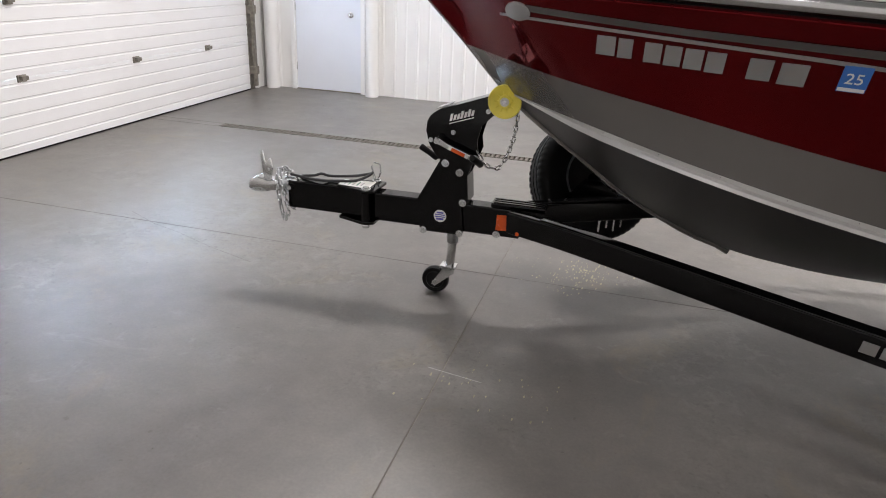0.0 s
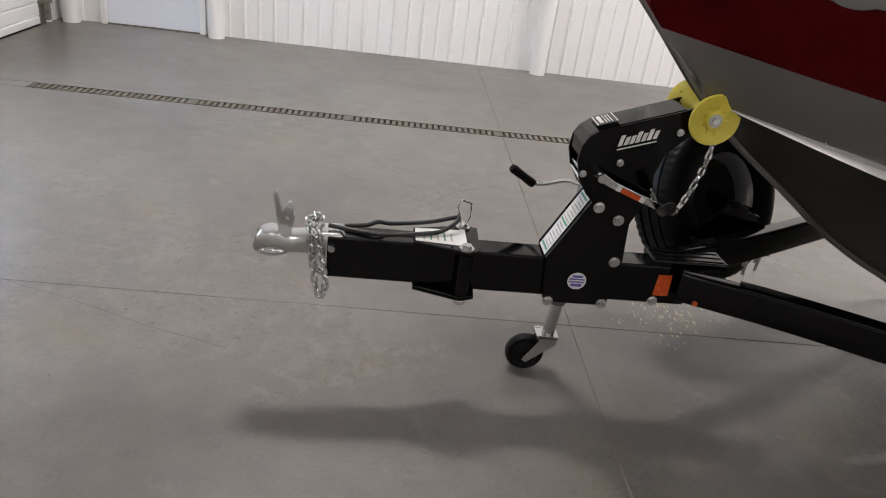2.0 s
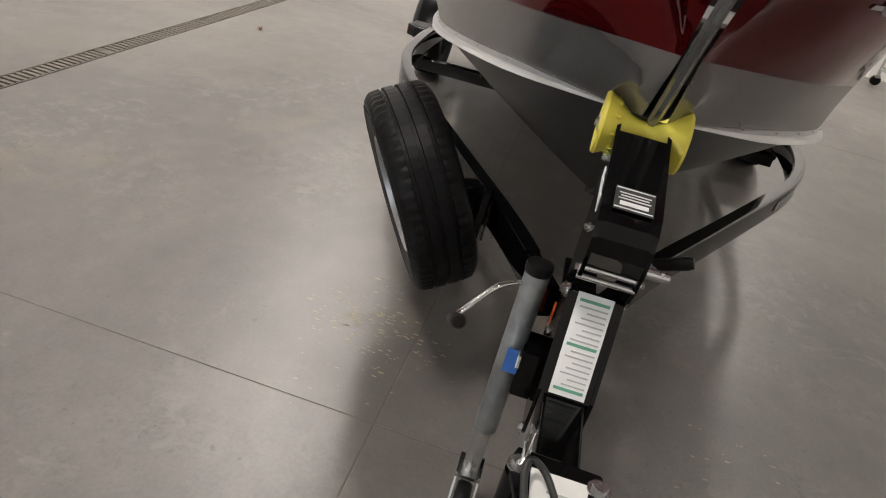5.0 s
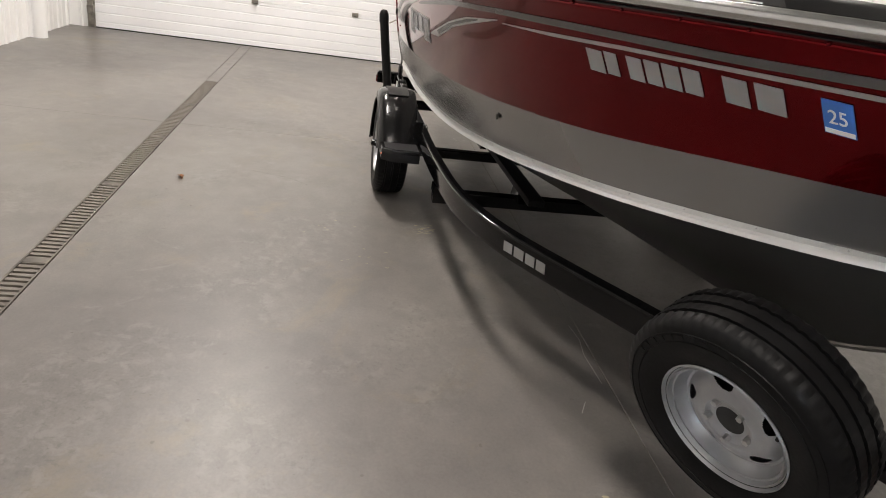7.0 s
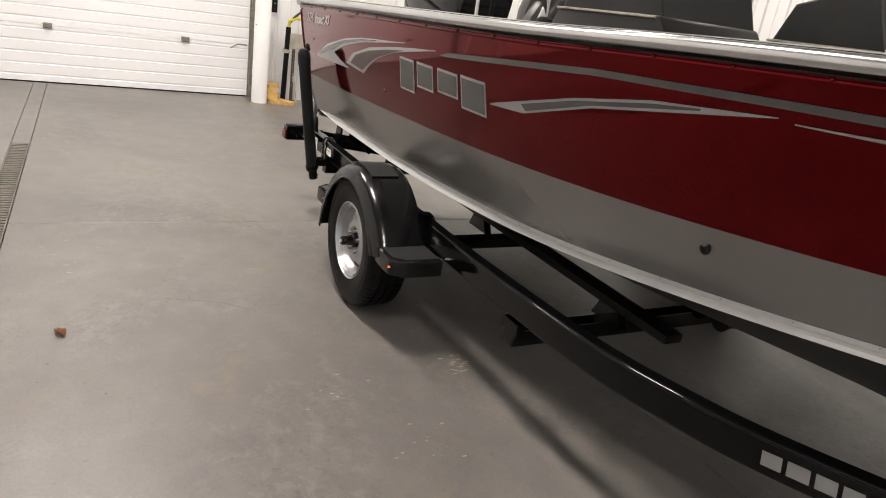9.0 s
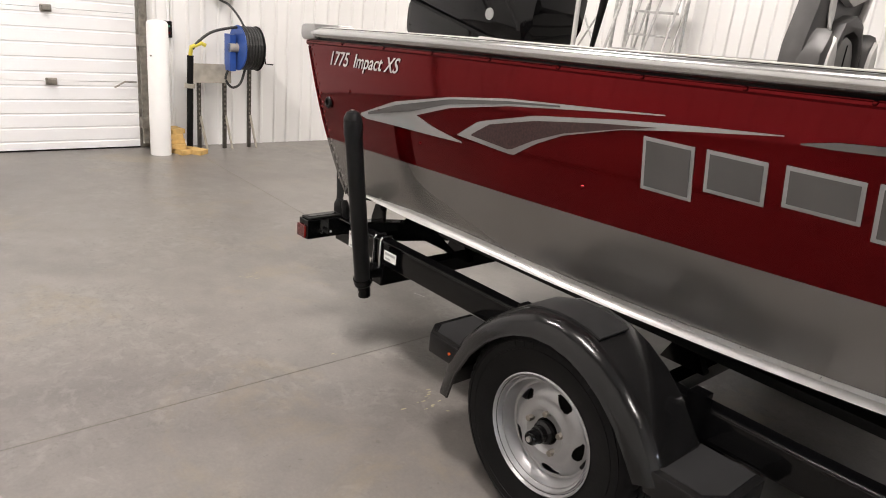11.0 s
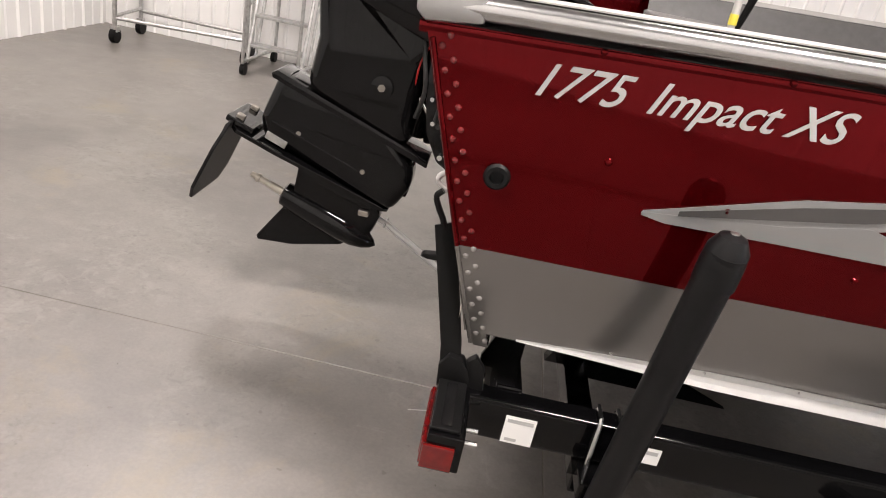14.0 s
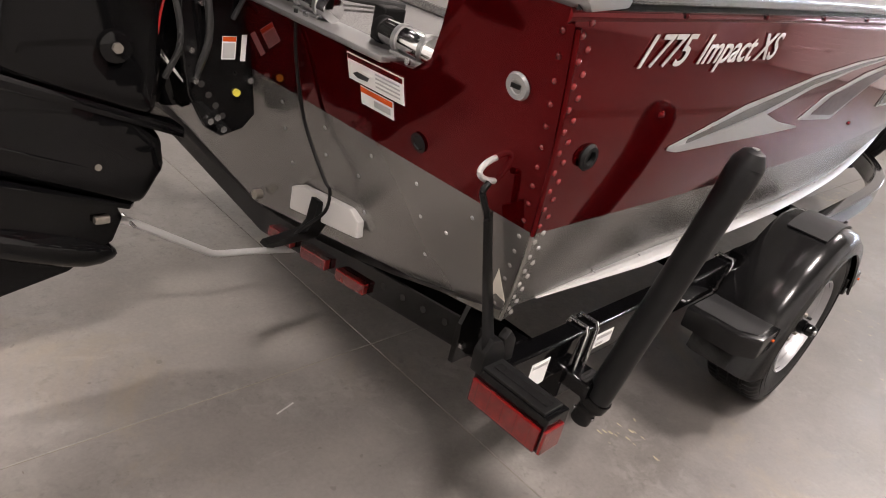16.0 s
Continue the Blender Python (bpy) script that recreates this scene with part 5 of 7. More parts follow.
part("crank_hub", bm_cyl((0.055, -0.125, 0.890), (0.055, -0.064, 0.890), 0.013, seg=14), ZINC, crank)
part("crank_grip", moved(bm_lathe([(0.0, 0.0), (0.014, 0.0), (0.017, 0.01), (0.016, 0.06), (0.018, 0.10), (0.014, 0.115), (0.0, 0.117)], 16), pose(0.266, -0.112, 0.800, 28, 0, 168)), PLASTIC, crank, "black plastic grip", True)
roller = part("bow_roller", moved(bm_lathe([(0.010, -0.118), (0.026, -0.118), (0.030, -0.100), (0.056, -0.112), (0.073, -0.118), (0.076, -0.110), (0.060, -0.075), (0.040, -0.045), (0.031, -0.02), (0.029, 0.0), (0.031, 0.02), (0.040, 0.045), (0.060, 0.075), (0.076, 0.110), (0.073, 0.118), (0.056, 0.112), (0.030, 0.100), (0.026, 0.118), (0.010, 0.118)], 40), Matrix.Translation((0.352, 0, 1.090)) @ Matrix.Diagonal((1.0, 0.86, 1.0, 1.0))), YELLOW, trailer, "yellow polyurethane keel roller", True)
for sg in (-1, 1):
    for k in range(10):
        a = 2 * math.pi * k / 10
        bm = bmesh.new()
        add_box(bm, (0.028, -0.003, 0), (0.068, 0.003, 0.010), Matrix.Translation((0.352, sg * 0.083 - (0.010 if sg > 0 else 0), 1.090)) @ pose(0, 0, 0, 90, 0, 0) @ pose(0, 0, 0, 0, 0, math.degrees(a)))
        part("roller_web", bm, YELLOW, roller)
for sg in (-1, 1):
    part("roller_axle", bm_cyl((0.352, sg * 0.086, 1.090), (0.352, sg * 0.111, 1.090), 0.011, seg=6), ZINC, roller)
    part("roller_bearing", bm_cyl((0.352, sg * 0.086, 1.090), (0.352, sg * 0.103, 1.090), 0.020), GALV, roller)
    part("roller_arm", bm_prism([(0.24, 1.060), (0.33, 1.110), (0.372, 1.100), (0.366, 1.072), (0.25, 1.02)], sg * 0.048, sg * 0.055, "xz"), BLACK, stand)
part("bow_chain", chain_bm([(0.405, -0.03, 1.035), (0.402, -0.03, 0.985), (0.395, -0.032, 0.92), (0.375, -0.035, 0.85), (0.348, -0.045, 0.79), (0.318, -0.06, 0.775), (0.27, -0.062, 0.795), (0.235, -0.06, 0.845)], 0.036, 0.0042, 0.023), ZINC, trailer, "zinc bow safety chain", True)
part("chain_shackle", bm_box((0.400, -0.036, 1.02), (0.412, -0.024, 1.075), 0.003), ZINC, trailer)

# tongue jack
jack = part("tongue_jack", bm_cyl((0.092, 0.142, 0.30), (0.104, 0.138, 0.795), 0.030, seg=24, bevel=0.004), JACK_G, trailer, "grey steel swivel tongue jack", True)
part("inner_tube", bm_cyl((0.082, 0.146, 0.15), (0.094, 0.141, 0.32), 0.023, seg=20), ZINC, jack, "", True)
part("jack_cap", bm_cyl((0.104, 0.138, 0.785), (0.105, 0.138, 0.812), 0.033, seg=24, bevel=0.006), PLASTIC, jack, "", True)
part("jack_mount", bm_box((0.055, 0.064, 0.46), (0.145, 0.115, 0.60), 0.006), BLACK, jack)
part("jack_sticker", bm_box((0.060, 0.110, 0.52), (0.062, 0.150, 0.59)), BLUE, jack)
part("pull_pin", bm_tube([(0.045, 0.12, 0.60), (0.02, 0.12, 0.602), (0.0, 0.12, 0.585)], 0.006, 8), ZINC, jack)
jc = part("jack_crank", bm_tube([(0.098, 0.16, 0.770), (0.085, 0.18, 0.772), (0.05, 0.22, 0.765), (0.0, 0.265, 0.730), (-0.03, 0.285, 0.718), (-0.055, 0.295, 0.720)], 0.0075, 10, smooth_per=5), ZINC, jack, "zinc jack crank", True)
jg = part("jack_grip", moved(bm_lathe([(0.0, 0.0), (0.015, 0.0), (0.017, 0.01), (0.015, 0.05), (0.017, 0.10), (0.013, 0.11), (0.0, 0.112)], 16), Matrix.Translation((-0.045, 0.288, 0.716)) @ Vector((-0.75, -0.15, 0.5)).to_track_quat("Y", "Z").to_matrix().to_4x4()), PLASTIC, jack, "black plastic grip", True)
jc.location.z = jg.location.z = -0.018
fork = part("caster_fork", bm_prism([(0.115, 0.158), (0.040, 0.170), (0.048, 0.146), (-0.006, 0.058), (0.012, 0.046), (0.112, 0.132)], 0.112, 0.118, "xz"), ZINC, jack, "zinc caster fork")
part("fork_plate", bm_prism([(0.115, 0.158), (0.040, 0.170), (0.048, 0.146), (-0.006, 0.058), (0.012, 0.046), (0.112, 0.132)], 0.174, 0.180, "xz"), ZINC, fork)
part("fork_top", bm_box((0.035, 0.112, 0.156), (0.118, 0.180, 0.166)), ZINC, fork)
cw = part("caster_wheel", moved(bm_lathe([(0.012, -0.022), (0.045, -0.022), (0.050, -0.016), (0.068, -0.020), (0.073, -0.012), (0.074, 0.0), (0.073, 0.012), (0.068, 0.020), (0.050, 0.016), (0.045, 0.022), (0.012, 0.022)], 32), Matrix.Translation((0.008, 0.146, 0.0745))), PLASTIC, jack, "black plastic caster wheel", True)
part("caster_axle", bm_cyl((0.008, 0.105, 0.0745), (0.008, 0.187, 0.0745), 0.010, seg=6), ZINC, cw)

# frame
ARM = [(0.415, 0.070), (0.75, 0.232), (1.2, 0.495), (1.7, 0.785), (1.95, 0.918), (2.15, 0.995), (2.4, 1.055), (2.7, 1.082), (3.2, 1.092), (3.77, 1.092), (4.6, 1.092), (5.64, 1.092)]
for sg in (1, -1):
    pts = curve_points([(x, y, 0) for x, y in ARM], 4)
    pts = [Vector((p.x, sg * p.y, 0.525 - 0.026 * min(1.0, max(0.0, (p.x - 2.2) / 1.2)))) for p in pts]
    arm = part("frame_rail", bar_path([q + Vector((0, 0, 0.005)) for q in pts], 0.052, 0.106, 0.009), BLACK, trailer, "glossy black curved frame rail", True)
    part("rail_flange", sweep(pts[2:], side_normals(pts[2:], sg), [(0.022, 0.052), (0.028, 0.054), (0.031, 0.058), (0.030, 0.062), (0.026, 0.065), (0.020, 0.066), (-0.02, 0.066), (-0.02, 0.056)]), BLACK, arm, "", True)
    part("side_reflector", bm_prism([(0.345, 0.470), (0.348, 0.547), (0.393, 0.549), (0.397, 0.472)], sg * 0.0475, sg * 0.0515, "xz"), ORANGE, trailer, "orange side reflector")
    part("side_marker", bm_cyl((0.46, sg * 0.118, 0.49), (0.46, sg * 0.124, 0.49), 0.009), ORANGE, trailer)
    d = Vector((0.883, sg * 0.470, 0))
    n = Vector((-0.470 * 1, sg * 0.883, 0))
    for i, (a, b) in enumerate(((0.0, 0.05), (0.062, 0.115), (0.128, 0.185), (0.198, 0.25))):
        o = Vector((1.735, sg * 0.806, 0)) + n * 0.0275
        bm = bmesh.new()
        vs = []
        for off in (0.0, 0.0025):
            for t, z in ((a, 0.510), (b, 0.510), (b + 0.006, 0.552), (a + 0.006, 0.552)):
                vs.append(bm.verts.new(o + d * t + n * off + Vector((0, 0, z))))
        for f in ((0, 1, 2, 3), (7, 6, 5, 4), (0, 1, 5, 4), (1, 2, 6, 5), (2, 3, 7, 6), (3, 0, 4, 7)):
            bm.faces.new([vs[k] for k in f])
        part("name_block", bm, ALU, trailer, "plain silver name block")
    # bunk, brackets
    part("bunk", bm_box((2.6, sg * 0.62 - 0.045, 0.478), (5.50, sg * 0.62 + 0.045, 0.516), 0.01), PLASTIC, trailer, "black carpeted bunk board", True)
    for x in (2.95, 4.05, 5.30):
        part("bunk_bracket", bm_prism([(x - 0.09, 0.40), (x + 0.09, 0.40), (x + 0.05, 0.478), (x - 0.05, 0.478)], sg * 0.62 - 0.02, sg * 0.62 + 0.02, "xz"), BLACK, trailer)
    part("rear_gusset", bm_prism([(4.98, 0.555), (5.36, 0.558), (5.34, 0.640), (5.26, 0.655), (5.18, 0.630)], sg * 0.93 - 0.006, sg * 0.93 + 0.006, "xz"), BLACK, trailer)
part("tongue_cover", bm_box((0.315, -0.050, 0.580), (0.575, 0.050, 0.602), 0.006), BLACK, trailer, "black ribbed cover plate")
for y in (-0.030, 0.0, 0.030):
    part("cover_rib", bm_box((0.325, y - 0.006, 0.6015), (0.565, y + 0.006, 0.605), 0.0015), BLACK, trailer)
for x, z0, z1 in ((2.95, 0.345, 0.415), (4.068, 0.285, 0.345), (5.30, 0.345, 0.415)):
    w = 1.11
    part("cross_member", bm_box((x - 0.035, -w, z0), (x + 0.035, w, z1), 0.005), BLACK, trailer)
part("rear_beam", bm_prism([(-1.07, 0.476), (0, 0.335), (1.07, 0.476), (1.07, 0.572), (0, 0.432), (-1.07, 0.572)], 5.495, 5.558, "yz", 0.006), BLACK, trailer, "black rear cross beam bent to the hull's vee")
for sg in (1, -1):
    part("beam_bracket", bm_prism([(5.50, 0.445), (5.60, 0.445), (5.60, 0.560), (5.575, 0.625), (5.50, 0.625)], sg * 0.93, sg * 0.945, "xz", 0.003), BLACK, trailer, "black plate bracket on the rear beam")
    part("bracket_bolt", bm_cyl((5.585, sg * 0.945, 0.500), (5.585, sg * 0.957, 0.500), 0.010, seg=6), ZINC, trailer)
for y in (0.62, 0.70, 0.78, 0.86):
    z = 0.335 + 0.132 * y + 0.055
    part("beam_hole", bm_cyl((5.557, y, z), (5.5595, y, z), 0.010, seg=12), DARK, trailer)
for x in (2.95, 5.30):
    for sg in (1, -1):
        part("beam_hanger", bm_box((x - 0.05, sg * 1.092 - 0.02, 0.40), (x + 0.05, sg * 1.092 + 0.02, 0.445)), BLACK, trailer)
for y in (0.14, 0.32, 0.50):
    z = 0.372 + 0.10 * y
    part("center_light", bm_prism([(y - 0.065, z - 0.026), (y + 0.065, z - 0.010), (y + 0.065, z + 0.028), (y - 0.065, z + 0.012)], 5.558, 5.580, "yz", 0.005), TAIL, trailer, "red identification light")
part("keel_roller", moved(bm_lathe([(0.01, -0.06), (0.05, -0.06), (0.04, 0.0), (0.05, 0.06), (0.01, 0.06)], 20), Matrix.Translation((2.85, 0, 0.395))), PLASTIC, trailer, "black keel roller", True)
part("spring", bm_prism([(3.62, 0.40), (3.85, 0.365), (4.068, 0.355), (4.28, 0.365), (4.52, 0.40), (4.52, 0.42), (4.28, 0.385), (4.068, 0.375), (3.85, 0.385), (3.62, 0.42)], 0.98, 1.035, "xz"), BLACK, trailer)


def wheel_unit(name, label, hubcap):
    """Trailer wheel about the y axis, its outer face at +y: tyre with grooves and shoulder blocks, slotted rim, hub."""
    w = empty(name, Matrix(), label, "wheel")
    prof = [(0.170, -0.082), (0.188, -0.092), (0.235, -0.100), (0.265, -0.101), (0.288, -0.096), (0.300, -0.086), (0.306, -0.078)]
    for y in (-0.042, 0.0, 0.042):
        prof += [(0.310, y - 0.007), (0.310, y - 0.0065), (0.302, y - 0.005), (0.302, y + 0.005), (0.310, y + 0.0065), (0.310, y + 0.007)]
    prof += [(0.306, 0.078), (0.300, 0.086), (0.288, 0.096), (0.265, 0.101), (0.235, 0.100), (0.188, 0.092), (0.170, 0.082)]
    seg = 180
    bm = bm_lathe(prof, seg, close=True)
    for v in bm.verts:
        r = math.hypot(v.co.x, v.co.z)
        k = round(math.atan2(v.co.z, v.co.x) / (2 * math.pi) * seg) % seg
        shoulder = abs(v.co.y) > 0.045
        if r > 0.297 and k % 3 == (0 if v.co.y > 0 else 1) and (shoulder or r > 0.305):
            d = 0.0042 if shoulder else 0.0015
            v.co.x *= (r - d) / r
            v.co.z *= (r - d) / r
    tyre = part("tyre", bm, RUBBER, w, "black radial trailer tyre", True)
    for rr, y in ((0.252, 0.1012), (0.276, 0.1000)):
        part("sidewall_ring", bm_lathe([(rr - 0.002, y - 0.002), (rr - 0.001, y + 0.0012), (rr + 0.001, y + 0.0012), (rr + 0.002, y - 0.002)], 72), RUBBER, tyre, "", True)
    for k in range(9):
        bm = bmesh.new()
        add_box(bm, (0.258, 0.098, -0.011), (0.272, 0.1022, 0.011), pose(0, 0, 0, 0, -(60 + k * 7.5), 0))
        part("sidewall_bar", bm, RUBBER, tyre)
    rim_prof = [(0.172, 0.072), (0.182, 0.092), (0.178, 0.095), (0.174, 0.084), (0.169, 0.082), (0.166, 0.087), (0.162, 0.072), (0.157, 0.072), (0.154, 0.060), (0.149, 0.046), (0.143, 0.036), (0.137, 0.034), (0.131, 0.040), (0.125, 0.045), (0.117, 0.050), (0.108, 0.054), (0.099, 0.057), (0.088, 0.058), (0.078, 0.064), (0.066, 0.064), (0.056, 0.056), (0.048, 0.054), (0.040, 0.054)]
    lo_ring = rim_prof.index((0.131, 0.040))
    rim_prof = rim_prof[:lo_ring] + [(0.131 - 0.003 * k, 0.040 + 0.017 * math.sin(math.pi / 2 * k / 11)) for k in range(12)] + rim_prof[lo_ring + 5:]
    rseg = 240

    def slot(i, k):
        """Cells of the disc that fall into one of five slots, wider outside and leaning."""
        u = (i - lo_ring - 1) / 8.0
        a = (k % 48) * 1.5 - 36.0 - 7.0 * u
        half = 15.5 - 7.0 * u
        edge = abs(2 * u - 1)
        return 0.0 <= u <= 1.0 and abs(a) < half * (1 - 0.28 * edge ** 4)
    rim = part("rim", bm_lathe(rim_prof, rseg, slot), RIM, w, "silver painted slotted steel rim", True)
    part("rim_barrel", bm_lathe([(0.169, -0.085), (0.155, -0.070), (0.146, 0.0), (0.146, 0.03)], 64), RIM, rim, "", True)
    part("rim_back", bm_lathe([(0.145, -0.02), (0.02, -0.02)], 48), DARK, rim)
    for k in range(5):
        a = 2 * math.pi * k / 5 + 0.3
        c = (0.060 * math.cos(a), 0.0, 0.060 * math.sin(a))
        part("lug_nut", bm_cyl((c[0], 0.054, c[2]), (c[0], 0.076, c[2]), 0.0105, 0.009, 6), TRACK if hubcap else GALV, rim)
    if hubcap:
        hub = part("hub", bm_lathe([(0.036, 0.038), (0.034, 0.072), (0.025, 0.078), (0.025, 0.096), (0.021, 0.098), (0.021, 0.124), (0.017, 0.130), (0.010, 0.130), (0.009, 0.124), (0.0, 0.124)], 24), BLACK, w, "black greasable hub with bearing cap", True)
        part("hub_plug", bm_cyl((0, 0.122, 0), (0, 0.136, 0), 0.008), GALV, hub)
    else:
        part("hub_hole", bm_cyl((0, 0.030, 0), (0, 0.0545, 0), 0.040), DARK, w)
    part("valve", bm_cyl((-0.136, 0.02, -0.02), (-0.150, 0.078, -0.022), 0.005), PLASTIC, rim)
    for ob in w.children_recursive:
        ob.data.transform(Matrix.Diagonal((1.08, 1.04, 1.08, 1.0)))
    return w


def as_part(ob, parent, m, label):
    """Makes a thing a part of another: parents it there at the pose m and drops its category."""
    ob.parent = parent
    ob.matrix_basis = m
    del ob["category"]
    tagged(ob, label)
    return ob


wheel = wheel_unit("road_wheel", "silver slotted trailer wheel with black tyre", True)
other = copy_thing(wheel, Matrix())
as_part(wheel, trailer, pose(4.095, 1.258, 0.335), "silver slotted road wheel with black tyre")
as_part(other, trailer, pose(4.095, -1.258, 0.335, 0, 0, 180), "silver slotted road wheel with black tyre")
spare = wheel_unit("spare_wheel", "silver slotted spare wheel", False)
as_part(spare, trailer, pose(0.748, 0.560, 0.602, -22, 0, 27.5) @ pose(0, 0, 0, 0, 35, 0), "silver slotted spare wheel on an upright bracket")
part("spare_mount", bm_box((0.80, 0.36, 0.46), (0.88, 0.41, 0.62), 0.01), BLACK, trailer, "black spare wheel carrier plate")
part("carrier_post", bm_cyl((0.84, 0.385, 0.61), (0.755, 0.548, 0.605), 0.035), BLACK, trailer)
part("carrier_arm", bm_prism([(0.60, 0.46), (0.95, 0.47), (0.95, 0.55), (0.80, 0.66), (0.72, 0.66), (0.60, 0.52)], 0.325, 0.345, "xz"), BLACK, trailer)
for x in (0.835, 0.905):
    y = 0.235 + (x - 0.75) * 0.58
    part("u_bolt", bm_tube([(x - 0.015, y - 0.035, 0.42), (x - 0.015, y - 0.035, 0.565), (x - 0.01, y - 0.030, 0.575), (x + 0.015, y + 0.035, 0.575), (x + 0.02, y + 0.038, 0.565), (x + 0.02, y + 0.038, 0.42)], 0.0055, 8), ZINC, trailer, "zinc U-bolt", True)


def fender(sg):
    """Moulded fender: arched shell with an outer lip, shoulder creases, and a step at each end."""
    cx, cz = 4.095, 0.310
    arc = []
    for a, r in ((-6, 0.455), (10, 0.430), (28, 0.412), (45, 0.402), (58, 0.400), (68, 0.402), (80, 0.406), (92, 0.406), (104, 0.404), (116, 0.400), (128, 0.398), (142, 0.400), (156, 0.408), (166, 0.425)):
        t = math.radians(a)
        arc.append((cx + r * math.cos(t), cz + r * math.sin(t), t))
    bm = bmesh.new()
    rings = []
    for x, z, t in arc:
        c, s_ = math.cos(t), math.sin(t)
        ring = []
        for y, d in ((1.128, -0.02), (1.128, 0.0), (1.150, 0.012), (1.320, 0.012), (1.355, 0.002), (1.374, -0.018), (1.378, -0.050), (1.384, -0.062), (1.378, -0.066), (1.370, -0.052), (1.364, -0.022), (1.346, -0.006), (1.318, 0.003), (1.150, 0.003)):
            ring.append(bm.verts.new((x + c * d, sg * y, z + s_ * d)))
        rings.append(ring)
    m = len(rings[0])
    for p, q in zip(rings, rings[1:]):
        for k in range(m):
            bm.faces.new((p[k], p[(k + 1) % m], q[(k + 1) % m], q[k]))
    bm.faces.new(rings[0])
    bm.faces.new(rings[-1][::-1])
    f = part("fender", bm, FENDER, trailer, "black moulded fender with step pads", True)
    pad = []
    bm = bmesh.new()
    for a in (70, 78, 86, 94, 102, 108):
        t = math.radians(a)
        pad.append([bm.verts.new((cx + r * math.cos(t), sg * y, cz + r * math.sin(t))) for y, r in ((1.180, 0.416), (1.180, 0.4225), (1.318, 0.4225), (1.318, 0.416))])
    for p, q in zip(pad, pad[1:]):
        for k in range(4):
            bm.faces.new((p[k], p[(k + 1) % 4], q[(k + 1) % 4], q[k]))
    bm.faces.new(pad[0])
    bm.faces.new(pad[-1][::-1])
    part("top_pad", bm, PAD, f, "grey textured top pad", True)
    for x0, x1, z in ((3.515, 3.725, 0.452), (4.465, 4.675, 0.456)):
        front = x0 < 4
        q = [(x0, 1.12), (x0, 1.30), (x0 + 0.05, 1.362), (x1, 1.362), (x1, 1.12)] if front else [(x0, 1.12), (x0, 1.362), (x1 - 0.05, 1.362), (x1, 1.30), (x1, 1.12)]
        st = part("step", bm_prism([(x, sg * y) for x, y in q], z - 0.075, z, "xy", 0.008), FENDER, f, "", True)
        part("step_tread", bm_prism([(x0 + (x1 - x0) * 0.12 + (x - x0) * 0.76, sg * (1.13 + (y - 1.12) * 0.86)) for x, y in q], z - 0.001, z + 0.003, "xy"), PAD, st, "grey textured tread pad")
        part("step_screw", bm_cyl((x0 + 0.05, sg * 1.355, z - 0.035), (x0 + 0.05, sg * 1.366, z - 0.035), 0.005), ORANGE, st, "small amber marker")
    for x in (3.74, 4.40):
        part("fender_bracket", bm_box((x - 0.025, sg * 1.118 - 0.02, 0.44), (x + 0.025, sg * 1.118 + 0.03, 0.60)), BLACK, f)
    return f


fender(1)
fender(-1)
for x, sg in ((3.768, 1), (5.27, 1), (5.315, 1), (4.43, 1)):
    y = 1.092
    part("u_bolt", bm_tube([(x, y + 0.032, 0.435), (x, y + 0.032, 0.560), (x, y + 0.026, 0.572), (x, y - 0.026, 0.572), (x, y - 0.032, 0.560), (x, y - 0.032, 0.435)], 0.0055, 8), ZINC, trailer, "zinc U-bolt", True)
post = part("guide_post", bm_tube([(5.284, 1.194, 0.36), (5.267, 1.309, 1.095)], 0.036, 24), FOAM, trailer, "tall black sleeved guide post", True)
part("post_cap", bm_tube([(5.268, 1.300, 1.03), (5.2675, 1.304, 1.07), (5.2672, 1.308, 1.10), (5.267, 1.310, 1.122), (5.267, 1.3105, 1.128)], [0.0385, 0.0385, 0.036, 0.024, 0.010], 24), FOAM, post, "", True)
part("cap_hole", bm_cyl((5.267, 1.3105, 1.1275), (5.267, 1.3105, 1.1300), 0.008), GALV, post)
part("post_tube", bm_tube([(5.291, 1.178, 0.305), (5.283, 1.200, 0.42)], 0.028, 20), BLACK, post, "", True)
part("post_pin", bm_cyl((5.29, 1.150, 0.328), (5.29, 1.214, 0.328), 0.006), ZINC, post)
part("post_clamp", bm_tube([(5.286, 1.192, 0.372), (5.284, 1.200, 0.396)], 0.041, 24), BLACK, post, "", True)
part("post_arm", bm_box((5.255, 1.10, 0.395), (5.335, 1.19, 0.440), 0.006), BLACK, post)
for x, z0, z1, w in ((5.487, 0.455, 0.53, 0.072), (5.203, 0.482, 0.526, 0.085)):
    lab = part("rail_label", bm_box((x - w / 2, 1.1185, z0), (x + w / 2, 1.1195, z1)), PAPER, trailer, "white printed serial label")
    part("label_line", bm_box((x - w * 0.42, 1.1193, z1 - 0.018), (x + w * 0.42, 1.1202, z1 - 0.008)), INK_GREY, lab)
    part("label_line", bm_box((x - w * 0.0, 1.1193, z0 + 0.006), (x + w * 0.38, 1.1202, z0 + 0.014)), INK_GREY, lab)

